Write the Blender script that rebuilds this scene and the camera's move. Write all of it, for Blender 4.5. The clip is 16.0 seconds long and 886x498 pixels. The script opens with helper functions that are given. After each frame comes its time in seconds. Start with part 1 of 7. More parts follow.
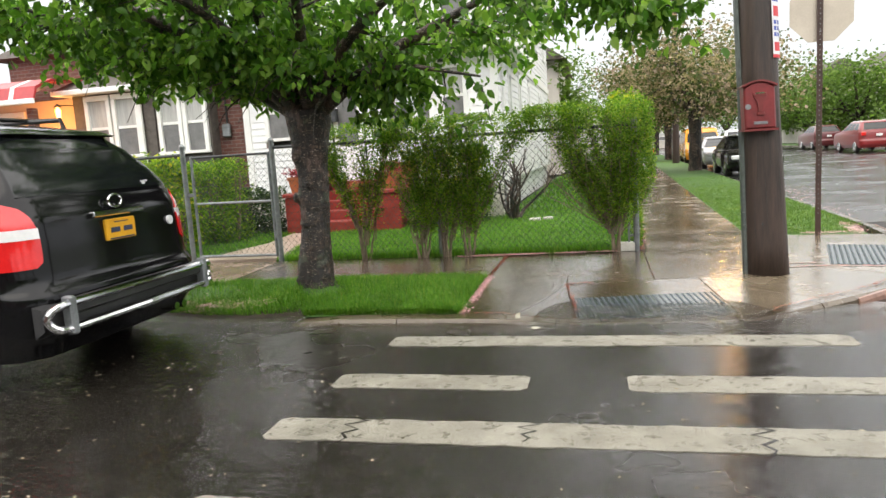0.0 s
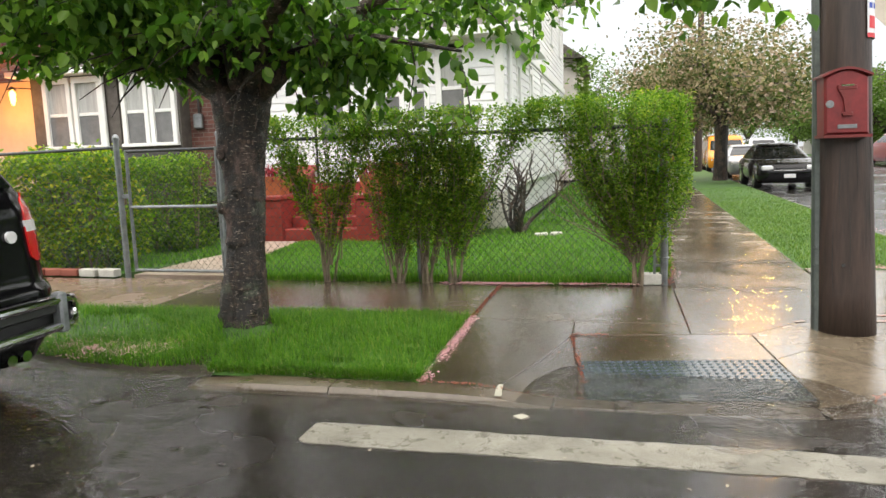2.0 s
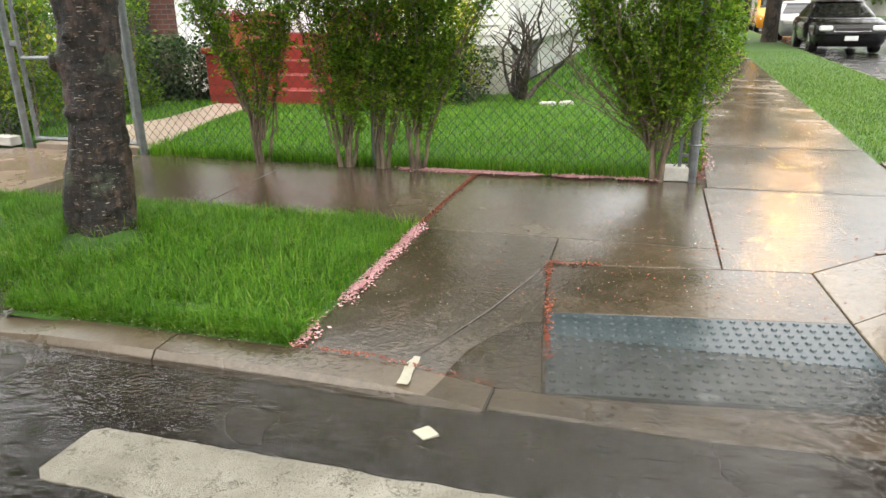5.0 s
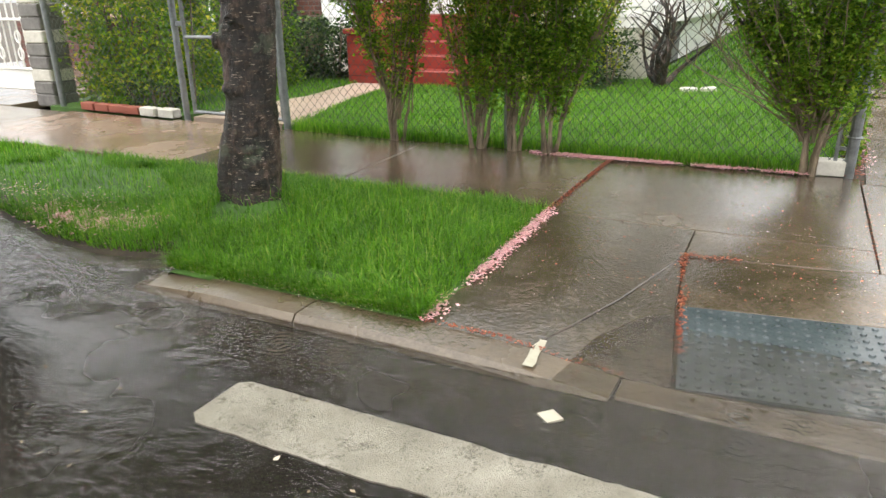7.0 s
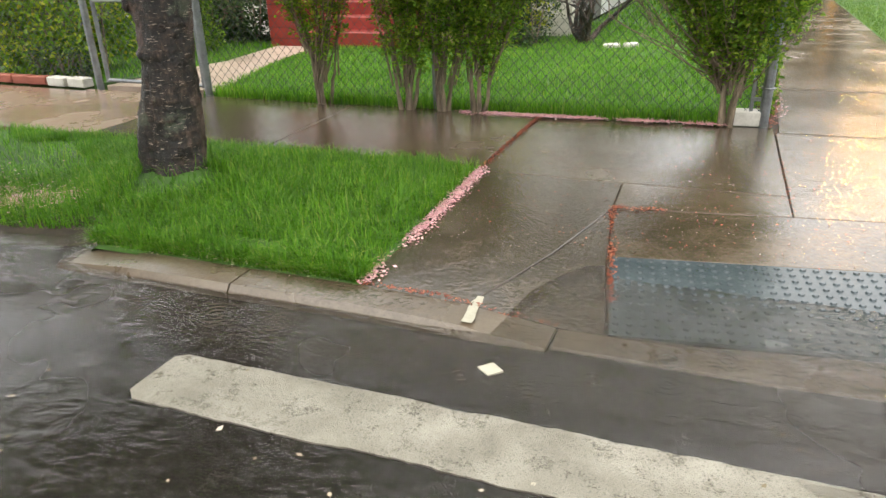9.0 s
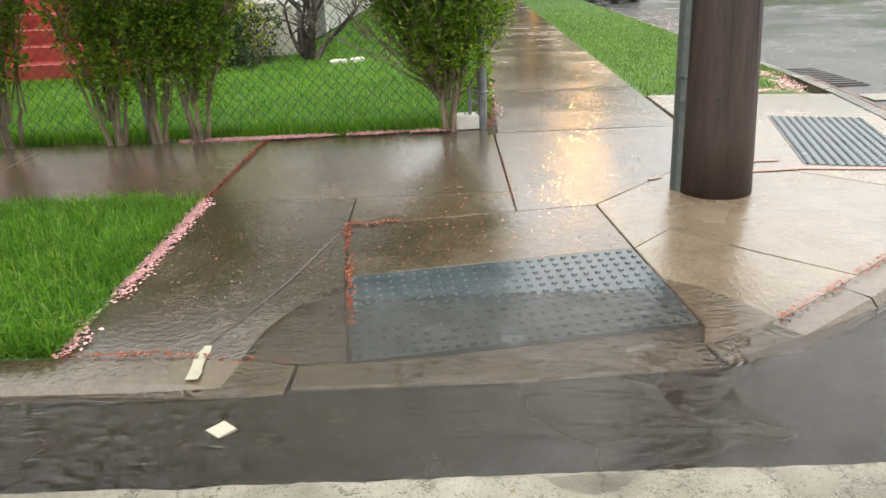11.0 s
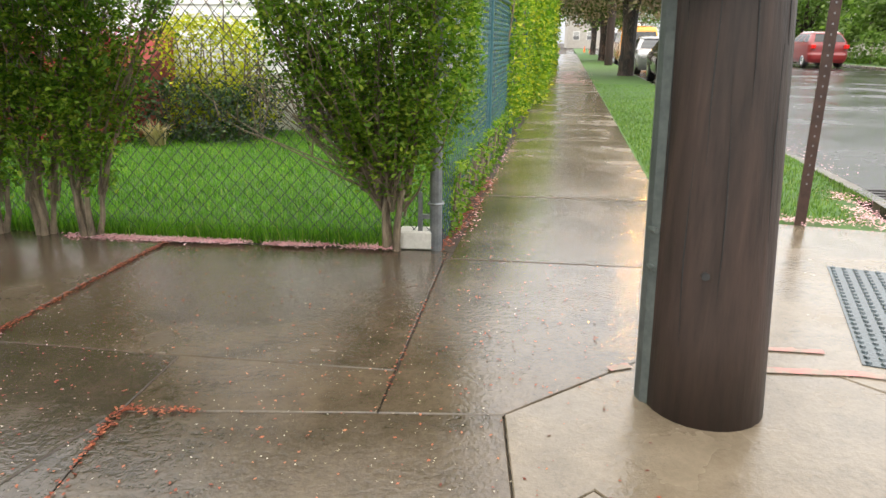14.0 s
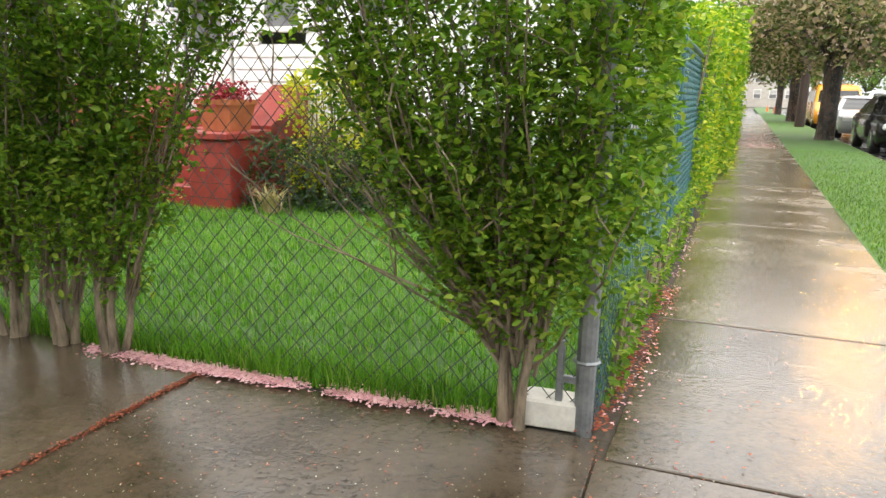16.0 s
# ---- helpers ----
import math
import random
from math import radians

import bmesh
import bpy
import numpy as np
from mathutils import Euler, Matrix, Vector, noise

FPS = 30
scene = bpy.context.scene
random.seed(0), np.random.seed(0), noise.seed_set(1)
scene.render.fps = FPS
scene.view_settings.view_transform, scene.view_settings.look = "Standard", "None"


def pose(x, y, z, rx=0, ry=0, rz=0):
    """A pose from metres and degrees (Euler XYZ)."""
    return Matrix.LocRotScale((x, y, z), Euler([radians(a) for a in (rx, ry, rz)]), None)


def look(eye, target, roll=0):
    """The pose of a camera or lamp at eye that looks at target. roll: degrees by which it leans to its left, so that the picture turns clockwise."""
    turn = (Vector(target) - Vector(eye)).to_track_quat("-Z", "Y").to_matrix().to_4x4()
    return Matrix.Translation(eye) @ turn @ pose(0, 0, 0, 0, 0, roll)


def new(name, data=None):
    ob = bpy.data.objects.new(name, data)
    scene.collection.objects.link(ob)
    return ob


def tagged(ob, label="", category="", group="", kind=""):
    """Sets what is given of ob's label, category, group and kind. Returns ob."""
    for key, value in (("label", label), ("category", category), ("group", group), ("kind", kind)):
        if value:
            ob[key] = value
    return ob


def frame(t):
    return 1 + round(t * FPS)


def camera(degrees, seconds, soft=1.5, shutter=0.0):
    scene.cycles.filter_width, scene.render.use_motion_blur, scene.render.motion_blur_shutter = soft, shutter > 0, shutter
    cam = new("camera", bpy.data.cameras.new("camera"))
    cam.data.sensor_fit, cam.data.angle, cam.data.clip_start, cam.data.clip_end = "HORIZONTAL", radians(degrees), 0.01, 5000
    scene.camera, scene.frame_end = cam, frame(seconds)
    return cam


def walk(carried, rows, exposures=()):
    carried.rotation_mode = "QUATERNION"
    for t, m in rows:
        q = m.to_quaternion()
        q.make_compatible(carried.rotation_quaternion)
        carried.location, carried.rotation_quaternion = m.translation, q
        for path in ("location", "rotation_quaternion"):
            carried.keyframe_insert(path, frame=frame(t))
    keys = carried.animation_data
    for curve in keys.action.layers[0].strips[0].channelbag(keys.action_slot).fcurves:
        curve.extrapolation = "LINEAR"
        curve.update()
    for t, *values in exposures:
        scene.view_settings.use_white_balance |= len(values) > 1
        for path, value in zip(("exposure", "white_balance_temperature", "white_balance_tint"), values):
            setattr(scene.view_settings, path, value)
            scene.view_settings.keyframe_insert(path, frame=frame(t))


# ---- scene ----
cam = camera(65.4, 16.0)
METRES, EYE, TILT, LEAN, TURN = 8.475, 1.5, 0.0, 0.0, 13.6
PATH = [
    (0, (-0.063, 0.039, 1.318), (-0.499, 1.972, 1.047), -3.6),
    (0.5, (-0.056, 0.495, 1.332), (-0.531, 2.422, 1.087), -3.5),
    (1, (-0.098, 0.909, 1.344), (-0.545, 2.844, 1.108), -3.9),
    (1.5, (-0.064, 1.323, 1.335), (-0.526, 3.253, 1.086), -2.4),
    (2, (-0.088, 1.753, 1.322), (-0.561, 3.677, 1.053), -1.9),
    (2.5, (-0.025, 2.15, 1.306), (-0.535, 4.061, 1.01), -0.9),
    (3, (-0.024, 2.518, 1.28), (-0.463, 4.438, 0.932), -1.2),
    (3.2, (-0.012, 2.655, 1.274), (-0.407, 4.583, 0.915), -1.1),
    (5.3, (0.031, 3.42, 1.214), (-0.558, 5.203, 0.525), -0.6),
    (5.5, (0.028, 3.419, 1.215), (-0.62, 5.177, 0.517), -0.8),
    (6, (0.018, 3.404, 1.213), (-0.73, 5.124, 0.519), -1.0),
    (6.5, (0.007, 3.389, 1.213), (-0.802, 5.081, 0.518), -1.0),
    (7, (-0.006, 3.369, 1.216), (-0.848, 5.044, 0.52), -1.0),
    (7.5, (-0.012, 3.361, 1.22), (-0.862, 5.032, 0.523), -1.1),
    (8, (-0.018, 3.355, 1.214), (-0.84, 5.031, 0.497), -1.0),
    (8.5, (-0.014, 3.352, 1.213), (-0.769, 5.042, 0.456), -1.2),
    (9, (-0.004, 3.357, 1.208), (-0.659, 5.07, 0.411), -1.5),
    (9.5, (0.007, 3.361, 1.205), (-0.509, 5.115, 0.394), -1.5),
    (10, (0.03, 3.364, 1.211), (-0.293, 5.172, 0.42), -1.4),
    (10.2, (0.046, 3.395, 1.184), (-0.19, 5.228, 0.42), -1.9),
    (12.3, (0.434, 3.929, 1.154), (0.521, 5.762, 0.358), -1.5),
    (12.5, (0.522, 4.019, 1.163), (0.541, 5.828, 0.311), -0.4),
    (13, (0.648, 4.259, 1.146), (0.549, 6.063, 0.288), -0.0),
    (13.5, (0.771, 4.537, 1.16), (0.652, 6.405, 0.456), -0.1),
    (14, (0.916, 4.843, 1.156), (0.669, 6.741, 0.576), 0.5),
    (14.5, (0.979, 5.166, 1.165), (0.666, 7.079, 0.671), 0.8),
    (15, (1.03, 5.523, 1.148), (0.542, 7.403, 0.673), 3.0),
    (15.5, (0.871, 5.924, 1.142), (0.25, 7.765, 0.666), 1.3),
    (16, (0.714, 6.268, 1.173), (0.025, 8.093, 0.733), 1.1),
]
walk(cam, [(t, look(eye, target, roll)) for t, eye, target, roll in PATH], exposures=[(0, 0.72), (3, 0.74), (5.5, 0.98), (10, 0.95), (12.5, 0.74), (14.5, 0.95), (16, 1.04)])

# ---- world and light ----
world = bpy.data.worlds.new("overcast_sky")
scene.world = world
world.use_nodes = True
wn, wl = world.node_tree.nodes, world.node_tree.links
sky = wn.new("ShaderNodeTexSky")
sky.sky_type, sky.sun_disc = "NISHITA", False
sky.sun_elevation, sky.sun_rotation = radians(55), radians(200)
sky.air_density, sky.dust_density, sky.ozone_density = 1.0, 1.5, 1.0
grey = wn.new("ShaderNodeHueSaturation")
grey.inputs["Saturation"].default_value = 0.3
cloud = wn.new("ShaderNodeMix")
cloud.data_type = "RGBA"
cloud.inputs[0].default_value = 0.85
coord, split = wn.new("ShaderNodeTexCoord"), wn.new("ShaderNodeSeparateXYZ")
veil = wn.new("ShaderNodeValToRGB")
for at in (0.2, 0.36, 0.6):
    veil.color_ramp.elements.new(at)
for stop, (at, tone, warm) in zip(veil.color_ramp.elements, ((0.0, 0.46, -0.03), (0.2, 0.6, -0.03), (0.36, 1.6, 0.01), (0.6, 1.66, 0.025), (1.0, 1.5, 0.03))):
    stop.position, stop.color = at, (tone * (1 + warm), tone, tone * (1 - warm), 1)
wl.new(coord.outputs["Generated"], split.inputs[0])
wl.new(split.outputs["Z"], veil.inputs[0])
gain = wn.new("ShaderNodeVectorMath")
gain.operation = "SCALE"
gain.inputs["Scale"].default_value = 8.0
wl.new(veil.outputs[0], gain.inputs[0])
wl.new(sky.outputs[0], grey.inputs["Color"])
wl.new(grey.outputs[0], cloud.inputs[6])
wl.new(gain.outputs[0], cloud.inputs[7])
wl.new(cloud.outputs[2], wn["Background"].inputs["Color"])
wn["Background"].inputs["Strength"].default_value = 0.15
sun = new("sun", bpy.data.lights.new("sun", "SUN"))
sun.data.energy, sun.data.angle, sun.data.color = 1.0, radians(75), (1.0, 0.92, 0.8)
sun.matrix_world = look((0, 0, 30), (5, 12, 0))

# ---- small tools ----
rng = np.random.default_rng(7)
ROOTS = {}


def thing(name, at, label, category, group="", kind=""):
    ob = tagged(new(name), label, category, group, kind)
    ob.location = at
    ob.empty_display_size = 0.2
    ROOTS[ob] = Matrix.Translation(Vector(at)).inverted()
    return ob


def finish(name, mesh, material, parent, label):
    mesh.materials.append(material)
    ob = new(name, mesh)
    if parent is not None:
        ob.parent = parent
        ob.matrix_parent_inverse = ROOTS.get(parent, Matrix.Identity(4))
    if label:
        ob["label"] = label
    return ob


class Form:
    """A mesh in the making: vertices and faces in world metres."""

    def __init__(self):
        self.v, self.f = [], []

    def add(self, verts, faces):
        n = len(self.v)
        self.v += [tuple(p) for p in verts]
        self.f += [tuple(i + n for i in f) for f in faces]
        return self

    def box(self, lo, hi, bevel=0.0, m=None):
        b = bevel
        (x0, y0, z0), (x1, y1, z1) = lo, hi
        if b:
            rings = [(z0, b), (z0 + b, 0), (z1 - b, 0), (z1, b)]
        else:
            rings = [(z0, 0), (z1, 0)]
        vs, fs = [], []
        for z, i in rings:
            c = min(b * 1.2 + i, 0.45 * (x1 - x0), 0.45 * (y1 - y0))
            if b:
                vs += [(x0 + c, y0 + i, z), (x1 - c, y0 + i, z), (x1 - i, y0 + c, z), (x1 - i, y1 - c, z),
                       (x1 - c, y1 - i, z), (x0 + c, y1 - i, z), (x0 + i, y1 - c, z), (x0 + i, y0 + c, z)]
            else:
                vs += [(x0, y0, z), (x1, y0, z), (x1, y1, z), (x0, y1, z)]
        k = 8 if b else 4
        fs.append(tuple(range(k))[::-1])
        for r in range(len(rings) - 1):
            for j in range(k):
                fs.append((r * k + j, r * k + (j + 1) % k, (r + 1) * k + (j + 1) % k, (r + 1) * k + j))
        fs.append(tuple(range((len(rings) - 1) * k, len(rings) * k)))
        if m is not None:
            vs = [m @ Vector(p) for p in vs]
        return self.add(vs, fs)

    def tube(self, pts, radii, sides=8, cap=True):
        pts = [Vector(p) for p in pts]
        if not hasattr(radii, "__len__"):
            radii = [radii] * len(pts)
        vs, fs = [], []
        side = None
        for i, p in enumerate(pts):
            d = (pts[min(i + 1, len(pts) - 1)] - pts[max(i - 1, 0)]).normalized()
            if side is None:
                side = d.cross(Vector((0, 0, 1)) if abs(d.z) < 0.9 else Vector((1, 0, 0))).normalized()
            else:
                side = (side - d * side.dot(d)).normalized()
            other = d.cross(side)
            for j in range(sides):
                a = 2 * math.pi * j / sides
                vs.append(p + radii[i] * (math.cos(a) * side + math.sin(a) * other))
        for i in range(len(pts) - 1):
            for j in range(sides):
                fs.append((i * sides + j, i * sides + (j + 1) % sides, (i + 1) * sides + (j + 1) % sides, (i + 1) * sides + j))
        if cap:
            fs.append(tuple(range(sides))[::-1])
            fs.append(tuple(range((len(pts) - 1) * sides, len(pts) * sides)))
        return self.add(vs, fs)

    def rings(self, rows, cap=True):
        """Skin over rings of equal length."""
        k = len(rows[0])
        vs = [p for r in rows for p in r]
        fs = [(i * k + j, i * k + (j + 1) % k, (i + 1) * k + (j + 1) % k, (i + 1) * k + j) for i in range(len(rows) - 1) for j in range(k)]
        if cap:
            fs += [tuple(range(k))[::-1], tuple(range((len(rows) - 1) * k, len(rows) * k))]
        return self.add(vs, fs)

    def sheet(self, f, xs, ys):
        vs = [f(x, y) for y in ys for x in xs]
        n = len(xs)
        return self.add(vs, [(j * n + i, j * n + i + 1, (j + 1) * n + i + 1, (j + 1) * n + i) for j in range(len(ys) - 1) for i in range(n - 1)])

    def slab(self, outline, height, thick=0.09, gap=0.003, edge=0.004, centre=None):
        """A cast slab with a plan outline, its joint gap and a worn edge."""
        pts = []
        for p, q in zip(outline, outline[1:] + outline[:1]):
            n = max(1, int(math.dist(p[:2], q[:2]) / 0.3))
            pts += [(p[0] + (q[0] - p[0]) * k / n, p[1] + (q[1] - p[1]) * k / n) for k in range(n)]
        n = len(pts)
        c = Vector(centre or (sum(p[0] for p in pts) / n, sum(p[1] for p in pts) / n))
        norms = []
        area = sum(p[0] * q[1] - q[0] * p[1] for p, q in zip(pts, pts[1:] + pts[:1]))
        for i in range(n):
            d = Vector(pts[(i + 1) % n]) - Vector(pts[i - 1])
            d.normalize()
            norms.append(Vector((-d.y, d.x)) * (1 if area > 0 else -1))

        def ring(inset, dz):
            out = []
            for p, m in zip(pts, norms):
                x, y = p[0] + m.x * inset, p[1] + m.y * inset
                out.append((x, y, height(x, y) + dz))
            return out

        rows = [ring(gap, -thick), ring(gap, -edge), ring(gap + edge, 0)]
        self.rings(rows, cap=False)
        inner = [tuple(Vector(p) * 0.5 + Vector((c.x, c.y, 0)) * 0.5) for p in rows[2]]
        inner = [(x, y, height(x, y)) for x, y, _ in inner]
        m = len(self.v)
        self.add(inner + [(c.x, c.y, height(c.x, c.y))], [(i, (i + 1) % n, n) for i in range(n)])
        top0 = m - n
        self.f += [(top0 + i, top0 + (i + 1) % n, m + (i + 1) % n, m + i) for i in range(n)]
        return self

    def put(self, name, material, parent=None, label="", smooth=False):
        mesh = bpy.data.meshes.new(name)
        mesh.from_pydata(self.v, [], self.f)
        mesh.update()
        if smooth:
            mesh.polygons.foreach_set("use_smooth", [True] * len(mesh.polygons))
        return finish(name, mesh, material, parent, label)


def bulk(name, verts, faces, material, parent=None, label=""):
    """A mesh from number arrays, for leaves, blades and petals."""
    mesh = bpy.data.meshes.new(name)
    nf, k = faces.shape
    mesh.vertices.add(len(verts))
    mesh.vertices.foreach_set("co", np.asarray(verts, dtype=np.float32).ravel())
    mesh.loops.add(nf * k)
    mesh.loops.foreach_set("vertex_index", faces.astype(np.int32).ravel())
    mesh.polygons.add(nf)
    mesh.polygons.foreach_set("loop_start", np.arange(0, nf * k, k, dtype=np.int32))
    mesh.update(calc_edges=True)
    return finish(name, mesh, material, parent, label)


def unit(a):
    return a / np.maximum(np.linalg.norm(a, axis=1, keepdims=True), 1e-9)


def leaves(points, size, droop=0.3, broad=0.5, way=None):
    """Folded leaves at the points: two quads each. size: length range."""
    p = np.asarray(points, float)
    n = len(p)
    ln = rng.uniform(size[0], size[1], (n, 1))
    d = rng.normal(size=(n, 3))
    d[:, 2] = d[:, 2] * 0.6 - droop
    if way is not None:
        d += way
    d = unit(d)
    up = rng.normal(size=(n, 3)) * 0.6 + np.array([0, 0, 1.0])
    s = unit(np.cross(d, up))
    nrm = np.cross(s, d)
    w = ln * broad * 0.5
    b = p
    t = p + d * ln - nrm * ln * 0.12
    lift = nrm * w * 0.35
    l1 = p + d * ln * 0.3 + s * w * 0.95 + lift
    l2 = p + d * ln * 0.68 + s * w * 0.8 + lift
    r1 = p + d * ln * 0.3 - s * w * 0.95 + lift
    r2 = p + d * ln * 0.68 - s * w * 0.8 + lift
    v = np.stack([b, l1, l2, t, r2, r1], axis=1).reshape(-1, 3)
    base = (np.arange(n) * 6)[:, None]
    f = np.concatenate([base + np.array([[0, 1, 2, 3]]), base + np.array([[0, 3, 4, 5]])])
    return v, f


def blades(xy, height, length, width, lean=0.5):
    """Grass blades: a bent strip each of two quads (the tip narrow)."""
    n = len(xy)
    z = height
    ln = rng.uniform(length[0], length[1], n)
    a = rng.uniform(0, 2 * np.pi, n)
    le = rng.uniform(0.05, lean, n)
    dx, dy = np.cos(a) * le, np.sin(a) * le
    wx, wy = -np.sin(a) * width * 0.5, np.cos(a) * width * 0.5
    x, y = xy[:, 0], xy[:, 1]
    rows = []
    for s, k, w in ((0.0, 0.0, 1.0), (0.55, 0.3, 0.8), (1.0, 1.0, 0.12)):
        px, py, pz = x + dx * ln * k, y + dy * ln * k, z + ln * s * (1 - 0.25 * le * s)
        rows.append(np.stack([px - wx * w, py - wy * w, pz], 1))
        rows.append(np.stack([px + wx * w, py + wy * w, pz], 1))
    v = np.stack(rows, 1).reshape(-1, 3)
    base = (np.arange(n) * 6)[:, None]
    f = np.concatenate([base + np.array([[0, 1, 3, 2]]), base + np.array([[2, 3, 5, 4]])])
    return v, f


def scatter(n, x0, x1, y0, y1):
    return np.stack([rng.uniform(x0, x1, n), rng.uniform(y0, y1, n)], 1)


def flecks(xyz, size):
    """Small curled petals lying flat: one quad each."""
    n = len(xyz)
    a = rng.uniform(0, 2 * np.pi, n)
    s = rng.uniform(size[0], size[1], n)
    out = []
    for k, l in ((0, 1.0), (1.57, 0.6), (3.14, 1.0), (4.71, 0.6)):
        out.append(np.stack([xyz[:, 0] + np.cos(a + k) * s * l, xyz[:, 1] + np.sin(a + k) * s * l, xyz[:, 2] + rng.uniform(0.0, 0.5, n) * s], 1))
    v = np.stack(out, 1).reshape(-1, 3)
    return v, (np.arange(n) * 4)[:, None] + np.array([[0, 1, 2, 3]])


# ---- materials ----
def nodes(name):
    m = bpy.data.materials.new(name)
    m.use_nodes = True
    return m, m.node_tree.nodes, m.node_tree.links, m.node_tree.nodes["Principled BSDF"]


def ramp(n, l, source, stops):
    r = n.new("ShaderNodeValToRGB")
    while len(r.color_ramp.elements) < len(stops):
        r.color_ramp.elements.new(0.5)
    for e, (at, c) in zip(r.color_ramp.elements, stops):
        e.position, e.color = at, (*c, 1) if len(c) == 3 else c
    l.new(source, r.inputs[0])
    return r.outputs[0]


def noise_of(n, l, scale, detail=6, rough=0.6, stretch=None, distort=0.0):
    c = n.new("ShaderNodeTexCoord")
    t = n.new("ShaderNodeTexNoise")
    t.inputs["Scale"].default_value, t.inputs["Detail"].default_value, t.inputs["Roughness"].default_value = scale, detail, rough
    t.inputs["Distortion"].default_value = distort
    src = c.outputs["Object"]
    if stretch:
        k = n.new("ShaderNodeMapping")
        k.inputs["Scale"].default_value = stretch
        l.new(src, k.inputs[0])
        src = k.outputs[0]
    l.new(src, t.inputs["Vector"])
    return t.outputs["Fac"]


def math_node(n, l, op, a, b=None):
    m = n.new("ShaderNodeMath")
    m.operation = op
    for i, v in enumerate((a, b)):
        if v is None:
            continue
        if isinstance(v, (int, float)):
            m.inputs[i].default_value = v
        else:
            l.new(v, m.inputs[i])
    return m.outputs[0]


def mix_col(n, l, fac, a, b, mode="MIX"):
    m = n.new("ShaderNodeMix")
    m.data_type, m.blend_type = "RGBA", mode
    for i, v in ((0, fac), (6, a), (7, b)):
        if isinstance(v, (int, float)):
            m.inputs[i].default_value = v
        elif isinstance(v, tuple):
            m.inputs[i].default_value = (*v, 1)
        else:
            l.new(v, m.inputs[i])
    return m.outputs[2]


def plain(name, dark, light, rough=0.5, scale=8, metal=0.0, bump=0.15, fine=60, stretch=None, coat=0.0, spread=(0.3, 0.7), rough_var=0.1):
    """A surface with variation at two scales, grain relief and uneven gloss."""
    m, n, l, b = nodes(name)
    big = noise_of(n, l, scale, stretch=stretch)
    small = noise_of(n, l, fine, detail=3, stretch=stretch)
    both = math_node(n, l, "ADD", math_node(n, l, "MULTIPLY", big, 0.7), math_node(n, l, "MULTIPLY", small, 0.3))
    l.new(ramp(n, l, both, [(spread[0], dark), (spread[1], light)]), b.inputs["Base Color"])
    l.new(math_node(n, l, "ADD", math_node(n, l, "MULTIPLY", big, rough_var * 2), rough - rough_var), b.inputs["Roughness"])
    b.inputs["Metallic"].default_value = metal
    b.inputs["Coat Weight"].default_value = coat
    b.inputs["Coat Roughness"].default_value = 0.06
    if bump:
        k = n.new("ShaderNodeBump")
        k.inputs["Strength"].default_value, k.inputs["Distance"].default_value = bump, 0.01
        l.new(both, k.inputs["Height"])
        l.new(k.outputs[0], b.inputs["Normal"])
    return m


def leaf_mat(name, stops, gloss=0.35, through_light=0.35, patch=0.0):
    """Leaves: each one its own tint, light partly passing through."""
    m, n, l, b = nodes(name)
    g = n.new("ShaderNodeNewGeometry")
    c = ramp(n, l, g.outputs["Random Per Island"], stops)
    if patch:
        big = ramp(n, l, noise_of(n, l, patch, detail=4), [(0.33, (0.7, 0.76, 0.68)), (0.55, (0.95, 0.98, 0.92)), (0.72, (1.12, 1.06, 1.0))])
        c = mix_col(n, l, 1.0, c, big, "MULTIPLY")
    l.new(c, b.inputs["Base Color"])
    b.inputs["Roughness"].default_value = gloss
    b.inputs["Specular IOR Level"].default_value = 0.3
    t = n.new("ShaderNodeBsdfTranslucent")
    l.new(mix_col(n, l, 0.5, c, (0.5, 0.75, 0.05), "OVERLAY"), t.inputs[0])
    x = n.new("ShaderNodeMixShader")
    x.inputs[0].default_value = through_light
    l.new(b.outputs[0], x.inputs[1])
    l.new(t.outputs[0], x.inputs[2])
    l.new(x.outputs[0], n["Material Output"].inputs[0])
    return m


def rain_rings(n, l, cell, waves):
    """Relief of rings spreading from drops on still water."""
    c = n.new("ShaderNodeTexCoord")
    v = n.new("ShaderNodeTexVoronoi")
    v.voronoi_dimensions = "2D"
    v.inputs["Scale"].default_value = cell
    l.new(c.outputs["Object"], v.inputs["Vector"])
    d = v.outputs["Distance"]
    s = math_node(n, l, "SINE", math_node(n, l, "MULTIPLY", d, waves))
    fade = math_node(n, l, "SUBTRACT", 1.0, math_node(n, l, "MULTIPLY", d, 2.4))
    fade = math_node(n, l, "MAXIMUM", fade, 0.0)
    hue = n.new("ShaderNodeSeparateColor")
    l.new(v.outputs["Color"], hue.inputs[0])
    some = ramp(n, l, hue.outputs[0], [(0.5, (0, 0, 0)), (0.9, (1, 1, 1))])
    return math_node(n, l, "MULTIPLY", math_node(n, l, "MULTIPLY", s, fade), some)


